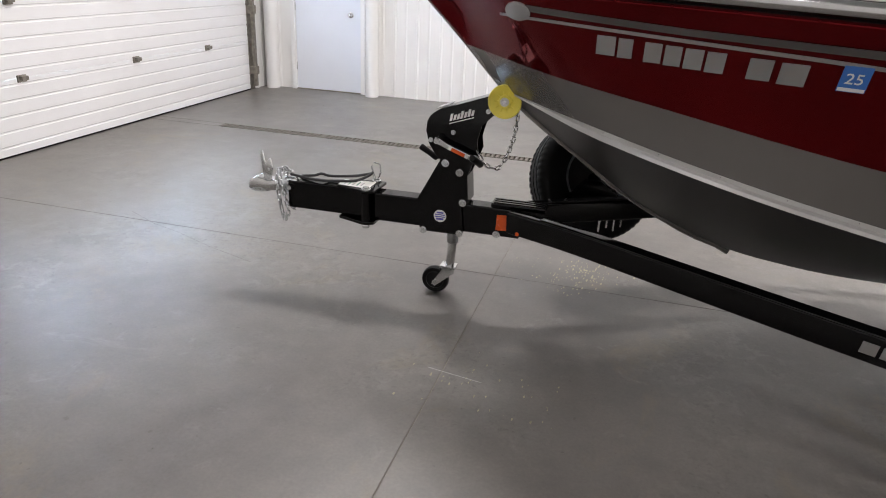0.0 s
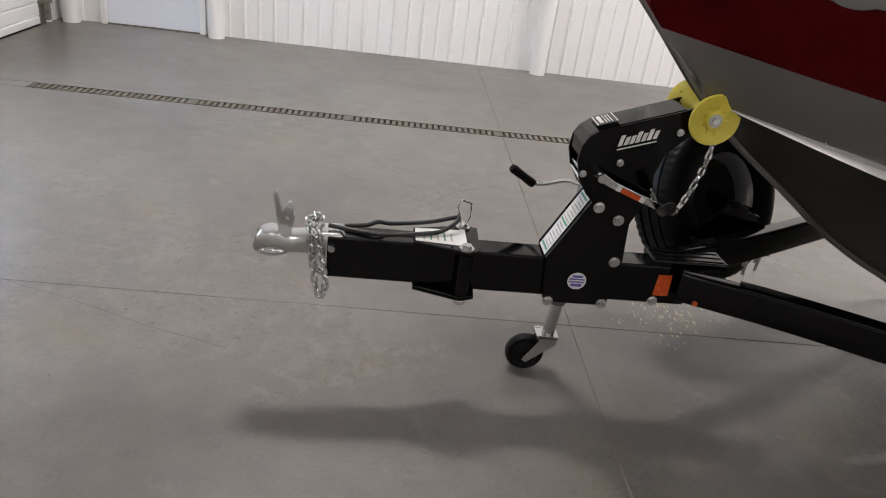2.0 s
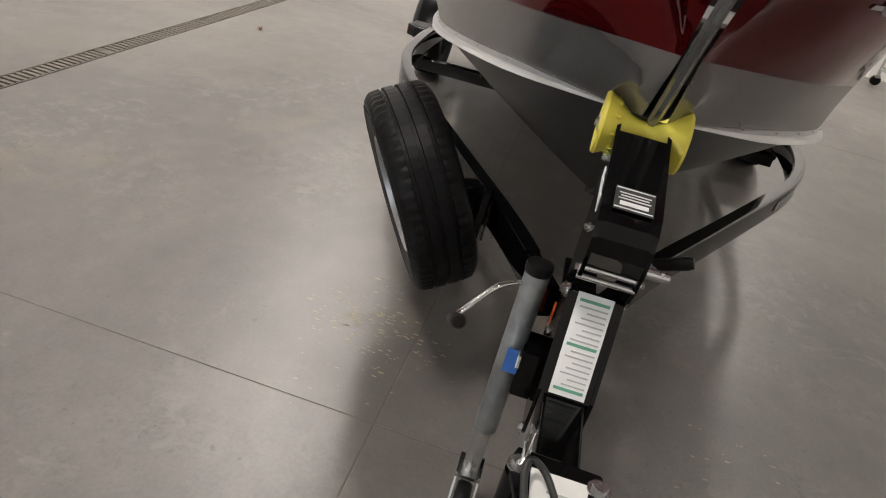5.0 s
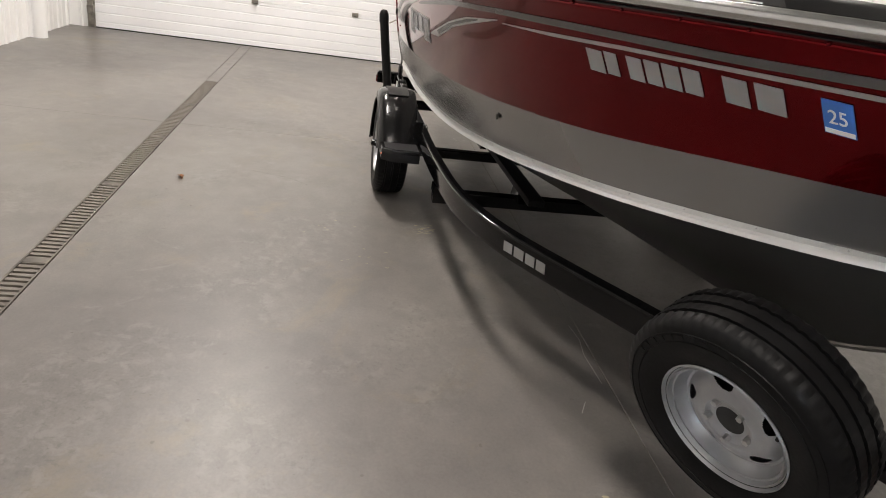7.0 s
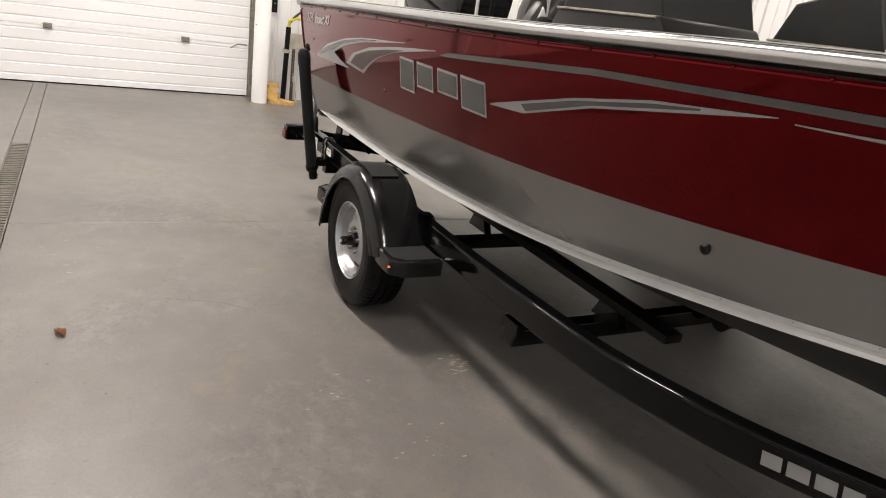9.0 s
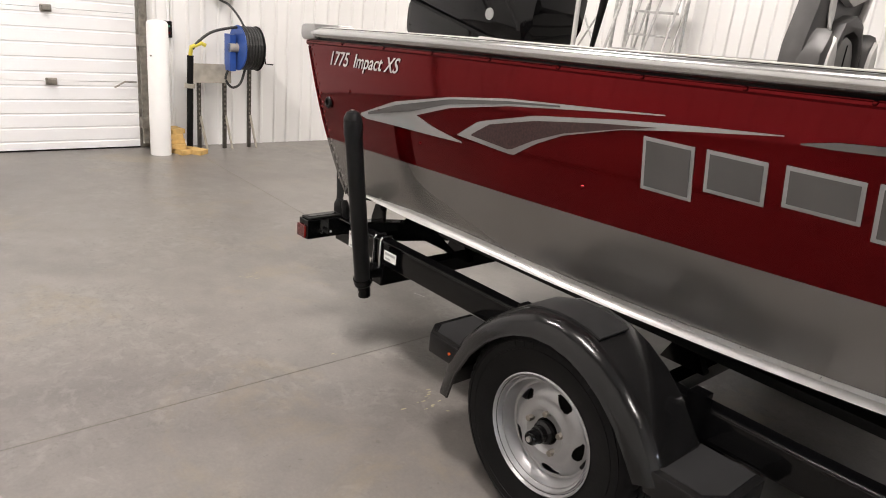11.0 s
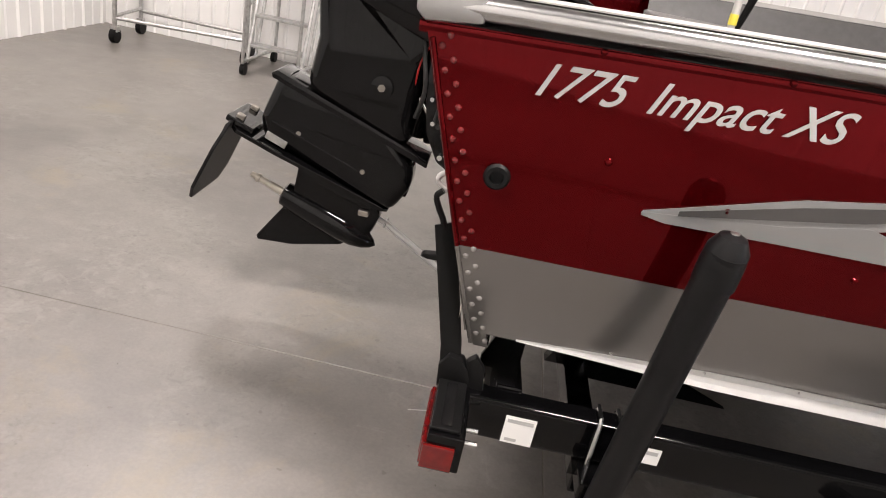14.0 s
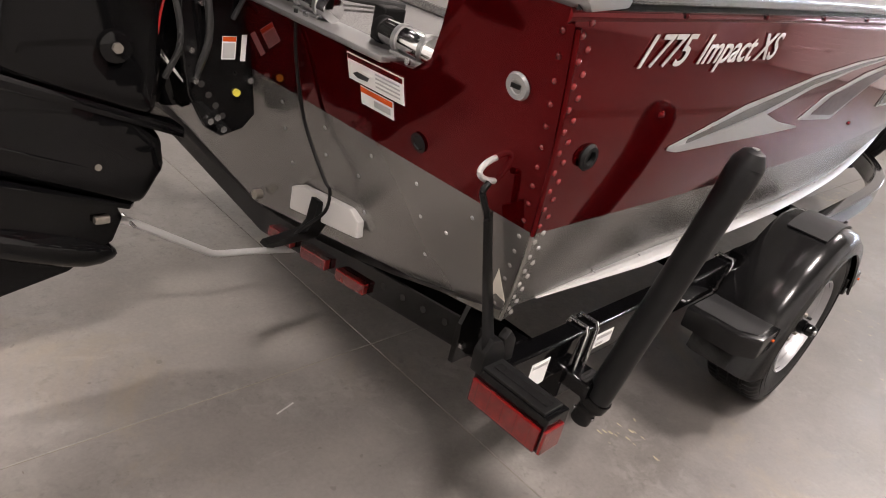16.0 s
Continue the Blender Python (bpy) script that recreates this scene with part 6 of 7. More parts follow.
# tail light, starboard
tl = part("tail_light", bm_box((5.636, 1.070, 0.448), (5.714, 1.274, 0.538), 0.004), BLACK, trailer, "black tail light box with red lenses")
part("rear_lens", bm_box((5.713, 1.074, 0.450), (5.724, 1.268, 0.512), 0.004), TAIL, tl, "red rear lens")
part("side_lens", bm_box((5.652, 1.273, 0.452), (5.720, 1.282, 0.512), 0.003), TAIL, tl, "red side lens")
for i in range(5):
    part("lens_rib", bm_box((5.7235, 1.09 + i * 0.038, 0.458), (5.7255, 1.094 + i * 0.038, 0.512)), TAIL, tl)
part("light_pad", bm_box((5.648, 1.085, 0.538), (5.712, 1.262, 0.546), 0.003), PLASTIC, tl)
part("pad_relief", bm_box((5.668, 1.10, 0.546), (5.692, 1.25, 0.5485), 0.001), FENDER, tl)
part("light_bracket", bm_box((5.60, 1.05, 0.46), (5.645, 1.10, 0.53)), BLACK, tl)
for y in (1.17, 1.215):
    part("light_stud", bm_cyl((5.605, y, 0.485), (5.642, y, 0.485), 0.006), ZINC, tl)
tl.location = (-0.022, 0.012, 0.030)
tl2 = part("tail_light", bm_box((5.640, -1.272, 0.440), (5.722, -1.072, 0.530), 0.004), TAIL, trailer, "red tail light")

# tie-down strap from the stern eye to the rail
strap = empty("tie_down_strap", BOAT, "black ratchet strap from stern eye to trailer", "strap")
part("webbing", bm_tube([(5.750, 1.050, 0.93), (5.722, 1.058, 0.82), (5.682, 1.076, 0.66), (5.668, 1.092, 0.575)], 0.024, 8, flat=0.16), PLASTIC, strap, "", True)
part("strap_hook", bm_tube([(5.768, 1.045, 1.000), (5.780, 1.045, 0.985), (5.770, 1.047, 0.96), (5.758, 1.049, 0.94), (5.750, 1.050, 0.92)], 0.007, 8, smooth_per=4), PLASTIC, strap, "", True)
part("ratchet", bm_prism([(5.625, 0.545), (5.695, 0.55), (5.70, 0.61), (5.68, 0.64), (5.645, 0.63), (5.62, 0.59)], 1.065, 1.10, "xz", 0.006), PLASTIC, strap, "", True)
part("ratchet_lever", bm_prism([(5.585, 0.55), (5.625, 0.56), (5.64, 0.63), (5.62, 0.65), (5.595, 0.62)], 1.075, 1.10, "xz", 0.008), PLASTIC, strap, "", True)

part("strap_tag", bm_prism([(1.058, 0.800), (1.096, 0.738), (1.068, 0.744), (1.050, 0.730)], 5.678, 5.6788, "yz"), BEIGE, strap, "torn cream paper tag")

# ---- outboard motor ----
TILT = 20.0
motor = empty("outboard_motor", BOAT @ pose(6.0, 0, 0.6, 0, -TILT, 0), "glossy black outboard motor tilted up on the transom", "outboard")
part("gearcase", moved(bm_lathe([(0.0, -0.06), (0.018, -0.045), (0.036, -0.015), (0.050, 0.03), (0.056, 0.09), (0.056, 0.22), (0.052, 0.29), (0.046, 0.335), (0.036, 0.342), (0.0, 0.342)], 28), pose(0, 0, -0.245, 0, 0, -90)), COWL, motor, "black gearcase torpedo", True)
part("strut", bm_prism([(-0.02, -0.20), (0.06, -0.265), (0.29, -0.265), (0.315, -0.190), (0.345, -0.075), (0.02, -0.075), (-0.02, -0.12)], -0.032, 0.032, "xz", 0.016), COWL, motor, "", True)
part("skeg", bm_prism([(0.03, -0.275), (0.28, -0.285), (0.318, -0.30), (0.358, -0.462), (0.345, -0.474), (0.22, -0.42), (0.06, -0.315)], -0.008, 0.008, "xz", 0.004), COWL, motor, "black skeg fin")
part("cavitation_plate", bm_prism([(-0.03, -0.035), (-0.01, -0.06), (0.20, -0.085), (0.42, -0.115), (0.57, -0.12), (0.60, -0.09), (0.60, 0.09), (0.57, 0.12), (0.42, 0.115), (0.20, 0.085), (-0.01, 0.06), (-0.03, 0.035)], -0.084, -0.068, "xy", 0.003), COWL, motor)
part("splash_plate", bm_prism([(-0.06, -0.04), (0.10, -0.075), (0.48, -0.085), (0.50, 0.0), (0.48, 0.085), (0.10, 0.075), (-0.06, 0.04)], 0.004, 0.016, "xy", 0.003), COWL, motor)
part("exhaust_housing", bm_prism([(-0.04, -0.068), (0.49, -0.068), (0.53, 0.0), (0.535, 0.16), (0.50, 0.185), (0.10, 0.20), (-0.02, 0.14), (-0.06, 0.06)], -0.076, 0.076, "xz", 0.045, 4), COWL, motor, "", True)
part("housing_flange", bm_prism([(-0.07, 0.155), (0.545, 0.150), (0.555, 0.165), (0.54, 0.182), (-0.06, 0.185)], -0.082, 0.082, "xz", 0.006), COWL, motor, "", True)
part("shaft_housing", bm_prism([(0.02, 0.18), (0.43, 0.18), (0.47, 0.36), (0.55, 0.52), (0.66, 0.62), (0.66, 0.66), (0.05, 0.66), (0.10, 0.46), (0.06, 0.32)], -0.105, 0.105, "xz", 0.062, 4), COWL, motor, "", True)
low = part("lower_cowl", bm_prism([(-0.20, 0.70), (-0.08, 0.60), (0.10, 0.54), (0.58, 0.54), (0.70, 0.60), (0.74, 0.72), (0.74, 0.80), (-0.22, 0.90)], -0.185, 0.185, "xz", 0.05), COWL, motor, "", True)
top = part("cowl", bm_prism([(-0.235, 0.90), (0.745, 0.78), (0.775, 0.96), (0.73, 1.20), (0.58, 1.33), (0.20, 1.37), (-0.10, 1.33), (-0.22, 1.20), (-0.255, 1.05)], -0.21, 0.21, "xz", 0.075), COWL, motor, "glossy black engine cowl", True)
part("cowl_seam", bm_prism([(-0.232, 0.893), (0.742, 0.773), (0.744, 0.787), (-0.234, 0.907)], -0.204, 0.204, "xz"), PLASTIC, motor)
for sg in (1, -1):
    q = [(0.30, 0.95), (0.44, 0.93), (0.52, 1.08), (0.38, 1.10)]
    ft = part("badge_frame", bm_tube([(x, sg * 0.211, z) for x, z in q], 0.005, 6, True), DECAL, motor, "plain silver outline badge")
    part("badge", bm_cyl((0.04, sg * 0.206, 0.985), (0.04, sg * 0.214, 0.985), 0.030), DECAL, motor, "round silver badge", True)
    part("trim_line", bm_tube([(0.10, sg * 0.090, 0.36), (0.13, sg * 0.104, 0.47), (0.12, sg * 0.104, 0.56), (0.06, sg * 0.112, 0.63)], 0.0035, 8, smooth_per=4), MAGENTA, motor, "thin red trim line", True)
    part("housing_bolt", bm_cyl((0.38, sg * 0.070, 0.02), (0.38, sg * 0.080, 0.02), 0.009), TRACK, motor)
    part("housing_bolt", bm_cyl((0.12, sg * 0.070, 0.02), (0.12, sg * 0.080, 0.02), 0.009), TRACK, motor)
    part("mount_cover", bm_cyl((0.20, sg * 0.098, 0.33), (0.20, sg * 0.118, 0.33), 0.040, seg=24, bevel=0.006), COWL, motor, "", True)
    part("mount_bolt", bm_cyl((0.20, sg * 0.116, 0.33), (0.20, sg * 0.128, 0.33), 0.013, seg=6), TRACK, motor)
    part("anode", bm_box((0.40, sg * 0.076 - 0.004, -0.058), (0.48, sg * 0.076 + 0.004, -0.030), 0.002), GALV, motor)
sh = part("prop_shaft", moved(bm_lathe([(0.016, 0.33), (0.016, 0.40), (0.013, 0.402), (0.013, 0.44), (0.017, 0.442), (0.017, 0.455), (0.010, 0.458), (0.010, 0.478), (0.0, 0.480)], 18), pose(0, 0, -0.245, 0, 0, -90)), BEIGE, motor, "bare propeller shaft, propeller removed", True)
plate = part("trolling_plate", bm_prism([(-0.10, 0.0), (-0.15, -0.10), (-0.16, -0.27), (-0.12, -0.33), (0.12, -0.33), (0.16, -0.27), (0.15, -0.10), (0.10, 0.0)], -0.006, 0.006, "yz", 0.003), PLASTIC, motor, "black fold-down trolling plate")
plate.location, plate.rotation_euler = (0.600, 0.02, -0.055), (0, radians(-2), 0)
for y in (-0.08, 0.0, 0.08):
    part("plate_rib", bm_box((0.006, y - 0.008, -0.30), (0.014, y + 0.008, -0.02), 0.003), PLASTIC, plate)
hg = part("plate_hinge", bm_box((0.52, -0.10, -0.066), (0.625, 0.10, -0.045), 0.004), COWL, motor)
for y in (-0.07, 0.07):
    part("hinge_block", bm_box((0.57, y - 0.012, -0.045), (0.60, y + 0.012, -0.028), 0.003), TRACK, hg)
# clamp bracket, upright on the transom
brk = part("clamp_bracket", bm_prism([(5.70, 0.80), (5.735, 0.76), (5.80, 0.74), (5.85, 0.77), (5.90, 0.86), (5.93, 1.02), (5.93, 1.20), (5.86, 1.24), (5.70, 1.21), (5.68, 1.17), (5.755, 1.15)], 0.105, 0.128, "xz", 0.004), COWL, motor, "black transom clamp bracket")
brk.matrix_basis = (pose(6.0, 0, 0.6, 0, -TILT, 0)).inverted()
for nm, lo_, hi_ in (("bracket_plate", -0.128, -0.105), ("bracket_web", -0.105, 0.105)):
    o = [(5.70, 0.80), (5.735, 0.76), (5.80, 0.74), (5.85, 0.77), (5.90, 0.86), (5.93, 1.02), (5.93, 1.20), (5.86, 1.24), (5.70, 1.21), (5.68, 1.17), (5.755, 1.15)] if lo_ < -0.11 else [(5.735, 0.78), (5.80, 0.78), (5.86, 0.95), (5.87, 1.15), (5.80, 1.15), (5.775, 1.10)]
    part(nm, bm_prism(o, lo_, hi_, "xz", 0.003), BLACK, brk)
part("swivel_tube", bm_cyl((5.965, 0, 0.82), (5.875, 0, 1.22), 0.050), BLACK, brk, "", True)
part("tilt_tube", bm_cyl((5.86, -0.17, 1.205), (5.86, 0.17, 1.205), 0.022), ZINC, brk)
for y in (-0.06, 0.06):
    part("trim_ram", bm_cyl((5.86, y, 0.86), (5.965, y, 0.98), 0.014), CHROME, brk, "bright trim ram", True)
lb = part("rating_label", bm_box((5.775, 0.1282, 0.955), (5.815, 0.1292, 1.015)), PAPER, brk, "small black and orange rating label")
part("label_band", bm_box((5.776, 0.1290, 1.002), (5.814, 0.1298, 1.014)), ORANGE, lb)
part("label_field", bm_box((5.778, 0.1290, 0.958), (5.812, 0.1298, 0.998)), INK_GREY, lb)
part("label_strip", bm_box((5.745, 0.1282, 0.95), (5.760, 0.1292, 1.02)), PAPER, brk)
part("grease_dot", bm_cyl((5.765, 0.128, 0.865), (5.765, 0.136, 0.865), 0.010), YELLOW, brk)
for x, z in ((5.73, 1.13), (5.73, 0.90), (5.88, 1.10), (5.82, 0.80), (5.80, 0.765), (5.84, 0.79)):
    part("bracket_bolt", bm_cyl((x, 0.128, z), (x, 0.142, z), 0.010, seg=6), ZINC, brk)
part("steering_bar", bm_cyl((5.70, 0.16, 1.165), (5.78, 0.16, 1.165), 0.016), CHROME, brk, "", True)
part("control_cable", bm_tube([(5.95, 0.10, 1.25), (5.86, 0.14, 1.27), (5.72, 0.16, 1.22), (5.55, 0.20, 1.16), (5.30, 0.22, 1.14)], 0.012, 8, smooth_per=5), HOSE, brk, "black control cables", True)
part("control_cable", bm_tube([(5.93, 0.06, 1.24), (5.84, 0.11, 1.31), (5.68, 0.12, 1.25), (5.50, 0.14, 1.16), (5.30, 0.15, 1.14)], 0.012, 8, smooth_per=5), HOSE, brk, "black control cables", True)
for pts, rad, mt in (([(5.90, 0.09, 1.26), (5.88, 0.14, 1.16), (5.86, 0.145, 1.02), (5.88, 0.12, 0.90)], 0.010, HOSE), ([(5.97, 0.07, 1.22), (5.95, 0.13, 1.12), (5.93, 0.135, 1.00), (5.95, 0.10, 0.90)], 0.008, HOSE), ([(5.84, 0.10, 1.25), (5.80, 0.15, 1.22), (5.77, 0.15, 1.14), (5.79, 0.13, 1.06)], 0.007, HOSE), ([(5.96, 0.09, 1.30), (5.93, 0.12, 1.20), (5.915, 0.12, 1.08)], 0.0045, MAGENTA)):
    part("hydraulic_hose", bm_tube(pts, rad, 8, smooth_per=5), mt, brk, "", True)
part("tilt_cylinder", bm_cyl((5.885, 0.0, 0.80), (5.945, 0.0, 1.10), 0.032, seg=20, bevel=0.004), COWL, brk, "", True)
part("cylinder_rod", bm_cyl((5.945, 0.0, 1.09), (5.97, 0.0, 1.21), 0.013), CHROME, brk, "bright tilt rod", True)
for k in range(4):
    part("bracket_hole", bm_cyl((5.80 + 0.022 * k, 0.1275, 0.80 + 0.030 * k), (5.80 + 0.022 * k, 0.1295, 0.80 + 0.030 * k), 0.009, seg=12), DARK, brk)
for x, z in ((5.905, 1.17), (5.90, 0.98), (5.885, 0.90), (5.75, 1.19)):
    part("bracket_bolt", bm_cyl((x, 0.128, z), (x, 0.138, z), 0.008, seg=6), ZINC, brk)
# transom saver between gearcase and trailer
saver = empty("transom_saver", BOAT, "galvanised motor support bar between gearcase and trailer", "support bar")
part("bar", bm_tube([(6.085, 0.02, 0.492), (6.0, 0.01, 0.455), (5.72, -0.02, 0.272), (5.695, -0.025, 0.262), (5.55, -0.02, 0.245), (5.30, -0.015, 0.205)], 0.0115, 12), ALU_W, saver, "", True)
part("fork_end", bm_box((6.065, -0.012, 0.478), (6.105, 0.05, 0.500), 0.004), TRACK, saver)
part("adjust_pin", bm_cyl((6.00, -0.03, 0.456), (6.00, 0.05, 0.456), 0.005), ZINC, saver)
part("foot", bm_box((5.27, -0.05, 0.195), (5.33, 0.05, 0.36), 0.004), BLACK, saver)

# ---- things along the walls ----
bol = empty("bollard", pose(9.51, 0.79, 0), "white painted steel bollard beside the door", "bollard")
part("pipe", moved(bm_lathe([(0.092, 0.0), (0.092, 1.175), (0.080, 1.195), (0.05, 1.205), (0.0, 1.208)], 32), pose(0, 0, 0, 90, 0, 0)), WALL, bol, "", True)
part("bollard_rivet", bm_cyl((-0.05, 0.075, 0.9), (-0.056, 0.082, 0.9), 0.008), TRACK, bol)
sw = empty("wall_switch", pose(X1 - 0.05, 0.605, 1.115), "small black door control with lit buttons", "switch")
part("box", bm_box((-0.03, -0.03, -0.075), (0.03, 0.03, 0.075), 0.006), PLASTIC, sw)
part("button", bm_cyl((-0.036, 0, 0.03), (-0.029, 0, 0.03), 0.010), INK_GREEN, sw)
part("button", bm_cyl((-0.036, 0, -0.03), (-0.029, 0, -0.03), 0.010), TAIL, sw)
part("conduit", bm_cyl((0.0, 0, 0.07), (0.0, 0, HIGH - 1.2), 0.012), DOOR_W, sw)

lumber = [((9.56, 0.62, 0.0), 20, 0.30), ((9.60, 0.60, 0.045), -15, 0.26), ((9.62, 0.64, 0.09), 8, 0.22), ((9.62, 0.63, 0.135), -6, 0.20), ((9.62, 0.63, 0.18), 12, 0.18), ((9.50, 0.50, 0.0), 38, 0.26)]
for (x, y, z), turn, ln in lumber:
    ob = empty("lumber_block", pose(x, y, z, 0, 0, turn), "short offcut of pale pine lumber, stacked", "lumber", "stacked offcuts")
    part("block", bm_box((-ln / 2, -0.065, 0.0), (ln / 2, 0.065, 0.0445), 0.003), LUMBER, ob)

reel = empty("hose_reel", Matrix(), "blue steel hose reel with black hose on stands", "hose reel")
for y in (-0.142, 0.116, 0.372):
    leg = part("leg", bm_box((9.635, y - 0.018, 0.0), (9.665, y + 0.016, 0.80), 0.003), STANDS, reel, "dull dark perforated steel stand leg")
    for k in range(12):
        part("leg_hole", bm_box((9.633, y - 0.006, 0.20 + k * 0.047), (9.636, y + 0.006, 0.222 + k * 0.047)), TRACK, leg)
    part("brace", bm_tube([(9.64, y - 0.01, 0.33), (9.58, y - 0.055, 0.0)], 0.012, 8), BEIGE, leg, "beige angle brace")
part("mount_plate", bm_box((9.615, 0.06, 0.65), (9.635, 0.44, 0.83), 0.003), BEIGE, reel, "beige mounting plate")
for y in (0.035, -0.155):
    part("reel_disc", moved(bm_lathe([(0.0, -0.006), (0.05, -0.012), (0.14, -0.004), (0.205, -0.006), (0.212, 0.0), (0.205, 0.008), (0.14, 0.004), (0.0, 0.006)], 36), Matrix.Translation((9.52, y, 1.0))), REEL if y > 0 else PLASTIC, reel, "", True)
for layer, r in enumerate((0.16, 0.19)):
    for k in range(6):
        y = 0.015 - k * 0.029
        bm = bmesh.new()
        add_tube(bm, [(9.52 + r * math.cos(t), y, 1.0 + r * math.sin(t)) for t in [2 * math.pi * i / 28 for i in range(28)]], 0.0145, 8, True)
        part("hose_turn", bm, HOSE, reel, "coiled black rubber hose", True)
part("reel_hub", bm_cyl((9.52, 0.12, 1.0), (9.52, -0.20, 1.0), 0.045), BEIGE, reel, "", True)
part("reel_cradle", bm_box((9.50, 0.06, 0.78), (9.64, 0.12, 1.12), 0.006), REEL, reel)
part("reel_handle", bm_tube([(9.52, -0.20, 1.0), (9.52, -0.235, 1.0), (9.49, -0.24, 0.86), (9.49, -0.32, 0.855)], 0.007, 8), PLASTIC, reel)
part("hose_lead", bm_tube([(9.52, 0.03, 1.19), (9.54, 0.14, 1.17), (9.58, 0.28, 1.12), (9.60, 0.40, 1.02), (9.61, 0.44, 0.96)], 0.013, 8, smooth_per=5), HOSE, reel, "", True)
part("hose_loop", bm_tube([(9.58, 0.10, 0.80), (9.56, 0.14, 0.70), (9.55, 0.08, 0.62), (9.54, 0.0, 0.66), (9.54, -0.05, 0.80)], 0.012, 8, smooth_per=5), HOSE, reel, "", True)
part("supply_hose", bm_tube([(9.70, 0.14, 1.42), (9.66, 0.06, 1.38), (9.60, -0.01, 1.28), (9.55, -0.04, 1.20)], 0.011, 8, smooth_per=5), HOSE, reel, "", True)
part("wall_box", bm_box((9.72, -0.02, 1.44), (9.82, 0.18, 1.56), 0.01), BEIGE, reel, "beige wall box")
wand = empty("spray_wand", Matrix(), "black spray wand with yellow trigger leaning on stand", "spray wand")
part("tube", bm_cyl((9.63, 0.475, 0.0), (9.63, 0.455, 0.90), 0.030), PLASTIC, wand, "", True)
part("clamp", bm_cyl((9.63, 0.465, 0.60), (9.63, 0.464, 0.64), 0.048), BEIGE, wand)
part("trigger", bm_tube([(9.63, 0.455, 0.90), (9.61, 0.45, 0.98), (9.60, 0.36, 1.02), (9.60, 0.32, 1.00)], 0.020, 8), YELLOW, wand, "yellow trigger grip", True)

# rolling stairs and scaffold at the far corner
scaf = empty("scaffold", Matrix(), "galvanised rolling scaffold frame against the wall", "scaffold")
for x, y in ((9.28, -3.62), (9.36, -4.22), (8.22, -4.22), (8.14, -3.86)):
    part("upright", bm_cyl((x, y, 0.14), (x, y, 3.0), 0.021), GALV, scaf, "", True)
    w = part("caster", bm_cyl((x - 0.025, y, 0.065), (x + 0.025, y, 0.065), 0.065), PLASTIC, scaf, "", True)
    part("caster_stem", bm_box((x - 0.03, y - 0.03, 0.10), (x + 0.03, y + 0.03, 0.15)), GALV, w)
for z in (0.24, 0.55, 1.3, 2.1):
    part("end_rail", bm_cyl((9.28, -3.62, z), (9.36, -4.22, z), 0.016), GALV, scaf)
    part("end_rail", bm_cyl((8.22, -4.22, z), (8.14, -3.86, z), 0.016), GALV, scaf)
for y0, y1, x0, x1 in ((-4.22, -4.22, 9.36, 8.22), (-3.62, -3.86, 9.28, 8.14)):
    part("side_rail", bm_cyl((x0, y0, 0.22), (x1, y1, 0.22), 0.016), GALV, scaf)
part("cross_brace", bm_cyl((9.36, -4.22, 0.6), (8.22, -4.22, 2.4), 0.012), GALV, scaf)
part("cross_brace", bm_cyl((9.36, -4.22, 2.4), (8.22, -4.22, 0.6), 0.012), GALV, scaf)
stairs = empty("rolling_stairs", Matrix(), "galvanised rolling warehouse stairs with tubular rails", "stairs")
for sx in (7.50, 8.00):
    part("stringer", bm_cyl((sx, -3.55, 0.10), (sx, -4.20, 2.2), 0.017), GALV, stairs, "", True)
    part("stringer", bm_cyl((sx, -3.75, 0.10), (sx, -4.30, 2.0), 0.014), GALV, stairs)
    part("handrail", bm_tube([(sx, -3.45, 0.10), (sx, -3.45, 0.95), (sx, -4.15, 3.0)], 0.016, 8), GALV, stairs)
    part("leg", bm_cyl((sx, -4.28, 0.10), (sx, -4.28, 2.3), 0.016), GALV, stairs)
    part("base_rail", bm_cyl((sx, -3.45, 0.12), (sx, -4.28, 0.12), 0.016), GALV, stairs)
    for y in (-3.48, -4.26):
        part("caster", bm_cyl((sx - 0.02, y, 0.05), (sx + 0.02, y, 0.05), 0.05), PLASTIC, stairs)
for k in range(8):
    z, y = 0.25 + k * 0.25, -3.62 - k * 0.074
    part("tread", bm_box((7.51, y - 0.09, z - 0.012), (7.99, y + 0.06, z + 0.012), 0.004), GALV, stairs)

# ---- small things on the floor ----
lf = empty("dry_leaf", pose(3.916, 2.731, 0.004, 0, 0, 25), "curled brown dry leaf on the concrete", "leaf")
bm = bmesh.new()
vs = [[bm.verts.new((-0.04 + 0.02 * i, (j - 1) * 0.022 * math.sin(math.pi * (i + 0.4) / 4.8), 0.012 * abs(j - 1) + 0.006 * math.sin(i * 1.3))) for j in range(3)] for i in range(5)]
for a, b in zip(vs, vs[1:]):
    for j in range(2):
        bm.faces.new((a[j], a[j + 1], b[j + 1], b[j]))
r = bmesh.ops.solidify(bm, geom=bm.faces[:], thickness=0.001)
part("blade", bm, LEAF_M, lf, "", True)


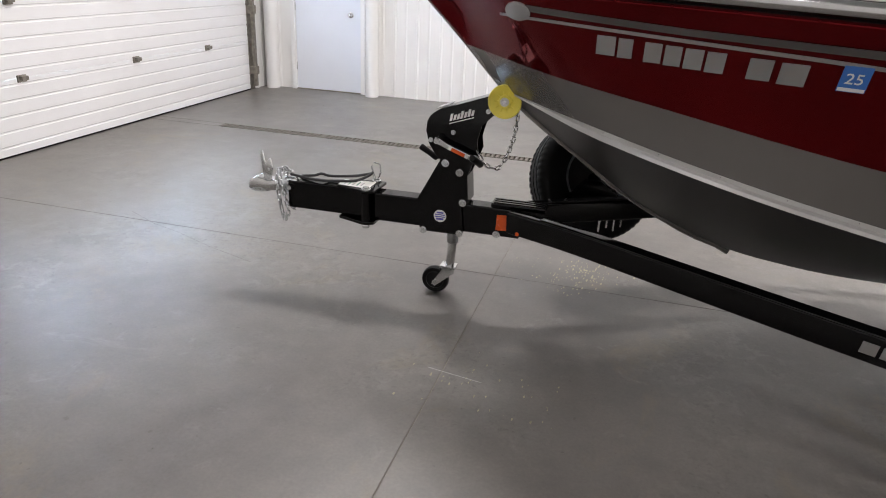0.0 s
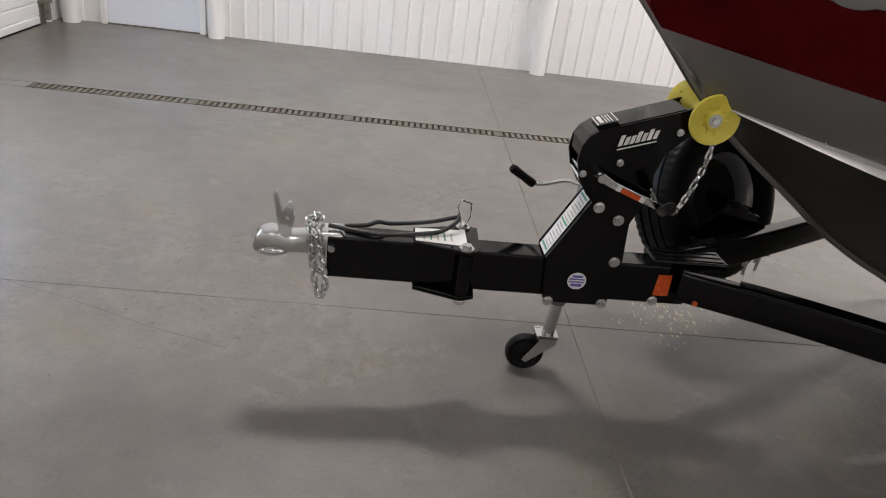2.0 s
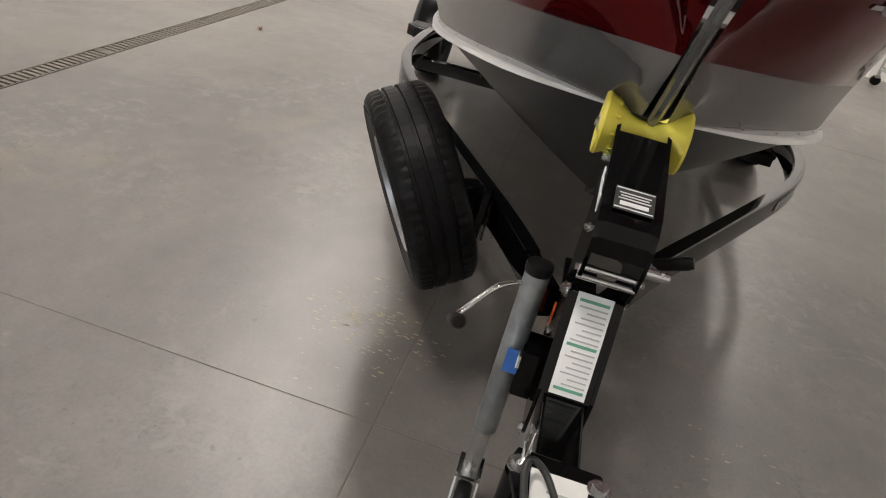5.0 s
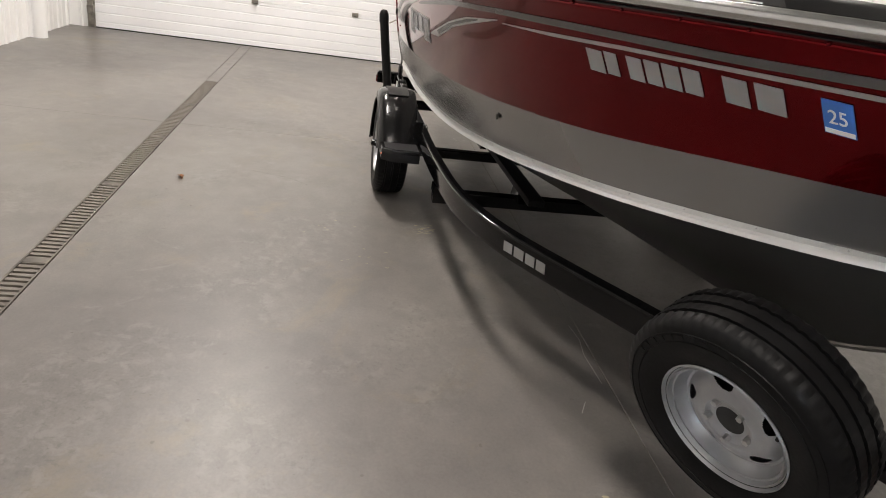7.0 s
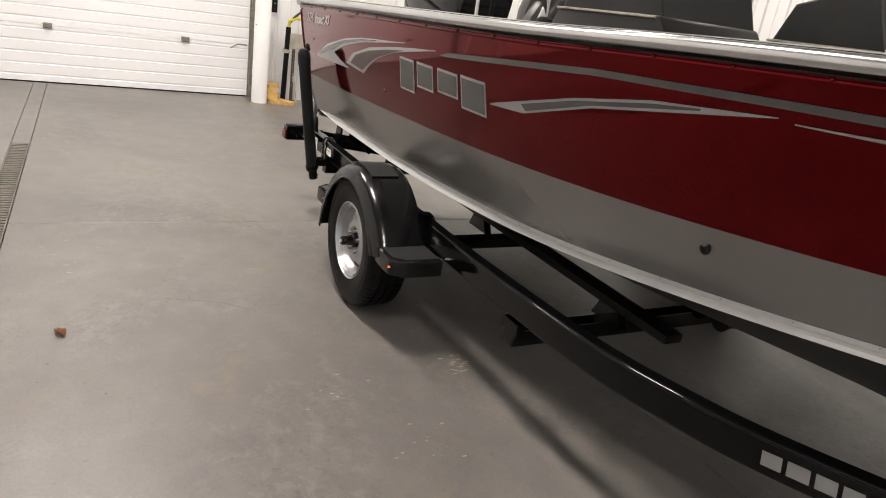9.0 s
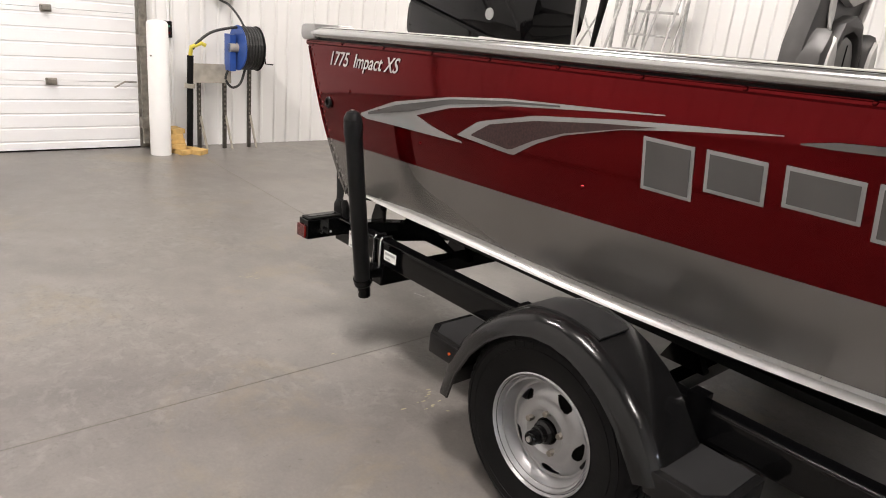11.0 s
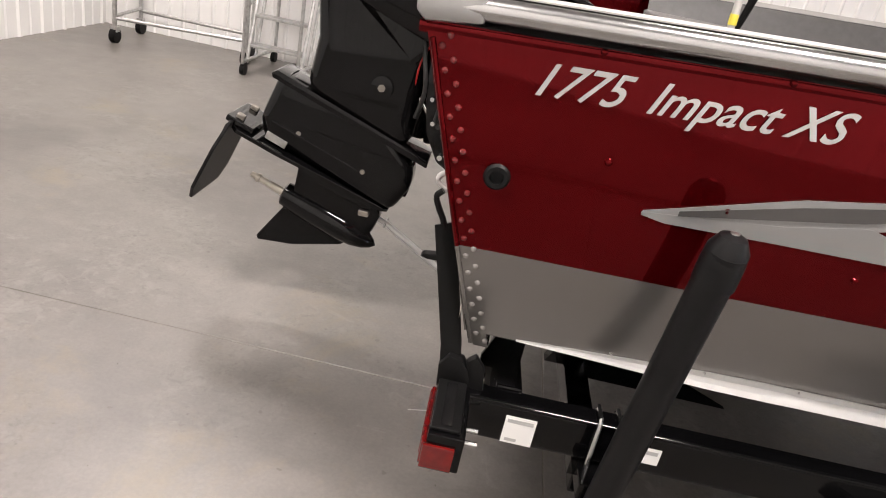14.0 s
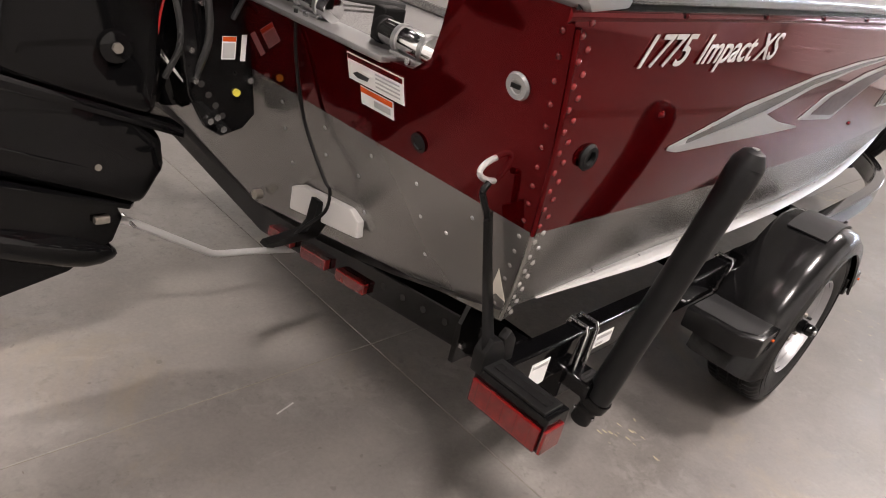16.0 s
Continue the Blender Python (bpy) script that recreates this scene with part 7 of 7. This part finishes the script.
def flakes(name, m, label, spots):
    """Flat chips on the floor, scattered round each spot."""
    bm = bmesh.new()
    rg = random.Random(11)
    for x, y, n, spread, size in spots:
        for _ in range(n):
            cx, cy, t = x + rg.gauss(0, spread), y + rg.gauss(0, spread), rg.uniform(0, 6.28)
            k = rg.randint(6, 9)
            s1 = size * rg.uniform(0.25, 1.0)
            ring = []
            for i in range(k):
                a = t + 2 * math.pi * i / k
                rr = s1 * rg.uniform(0.45, 1.0)
                ring.append(bm.verts.new((cx + rr * math.cos(a) * 0.55, cy + rr * math.sin(a) * 1.6, 0.0012)))
            bm.faces.new(ring)
    ob = new(name, mesh_of(name, bm, m))
    return tagged(ob, label, "floor marks", kind="stuff")


flakes("paint_chips", STAIN, "scattered pale yellow chips stuck to the concrete", [(4.82, 1.25, 16, 0.05, 0.013), (5.35, 1.41, 6, 0.03, 0.010), (0.76, 0.70, 110, 0.09, 0.013), (0.68, 0.46, 40, 0.09, 0.011), (0.55, 0.72, 25, 0.14, 0.009), (3.34, 1.14, 26, 0.05, 0.016), (2.85, 1.47, 14, 0.09, 0.009), (3.26, 1.75, 10, 0.07, 0.010), (4.81, 2.80, 12, 0.10, 0.012), (0.33, -0.69, 12, 0.10, 0.012), (0.64, -0.73, 16, 0.08, 0.010), (0.47, -0.58, 10, 0.10, 0.010), (6.37, 1.34, 8, 0.05, 0.012)])
flakes("floor_grit", JOINT, "dark grit and crumbs on the concrete", [(-2.6, 4.2, 14, 0.6, 0.012), (-1.0, 4.6, 10, 0.9, 0.012), (-3.2, 3.6, 6, 0.4, 0.012), (3.0, 2.2, 10, 0.9, 0.007), (6.4, 1.2, 12, 0.7, 0.006), (-1.6, -0.8, 8, 0.9, 0.006)])
bm = bmesh.new()
for pts, w in (([(2.22, 0.505), (2.08, 0.49), (1.95, 0.51), (1.72, 0.50)], 0.004), ([(1.58, 0.62), (1.50, 0.66)], 0.004), ([(5.75, 0.62), (5.68, 0.60)], 0.006), ([(0.20, -0.60), (0.45, -0.64)], 0.005)):
    for a, b in zip(pts, pts[1:]):
        a, b = Vector((*a, 0.0013)), Vector((*b, 0.0013))
        n = Vector((-(b - a).y, (b - a).x, 0)).normalized() * w / 2
        bm.faces.new([bm.verts.new(v) for v in (a - n, b - n, b + n, a + n)])
tagged(new("floor_scratches", mesh_of("floor_scratches", bm, SCUFF)), "pale scratches worn into the concrete", "floor marks", kind="stuff")
bm = bmesh.new()
for pts in ([(-2.28, 0.58), (-2.0, 0.44), (-1.75, 0.36), (-1.44, 0.23), (-1.1, 0.12)], [(4.0, 1.9), (4.12, 2.05), (4.2, 2.3)], [(-0.35, 1.6), (-0.15, 1.85), (0.1, 2.0)]):
    for a, b in zip(pts, pts[1:]):
        a, b = Vector((*a, 0.0012)), Vector((*b, 0.0012))
        n = Vector((-(b - a).y, (b - a).x, 0)).normalized() * 0.0011
        bm.faces.new([bm.verts.new(v) for v in (a - n, b - n, b + n, a + n)])
tagged(new("floor_cracks", mesh_of("floor_cracks", bm, JOINT)), "hairline cracks in the concrete", "floor marks", kind="stuff")
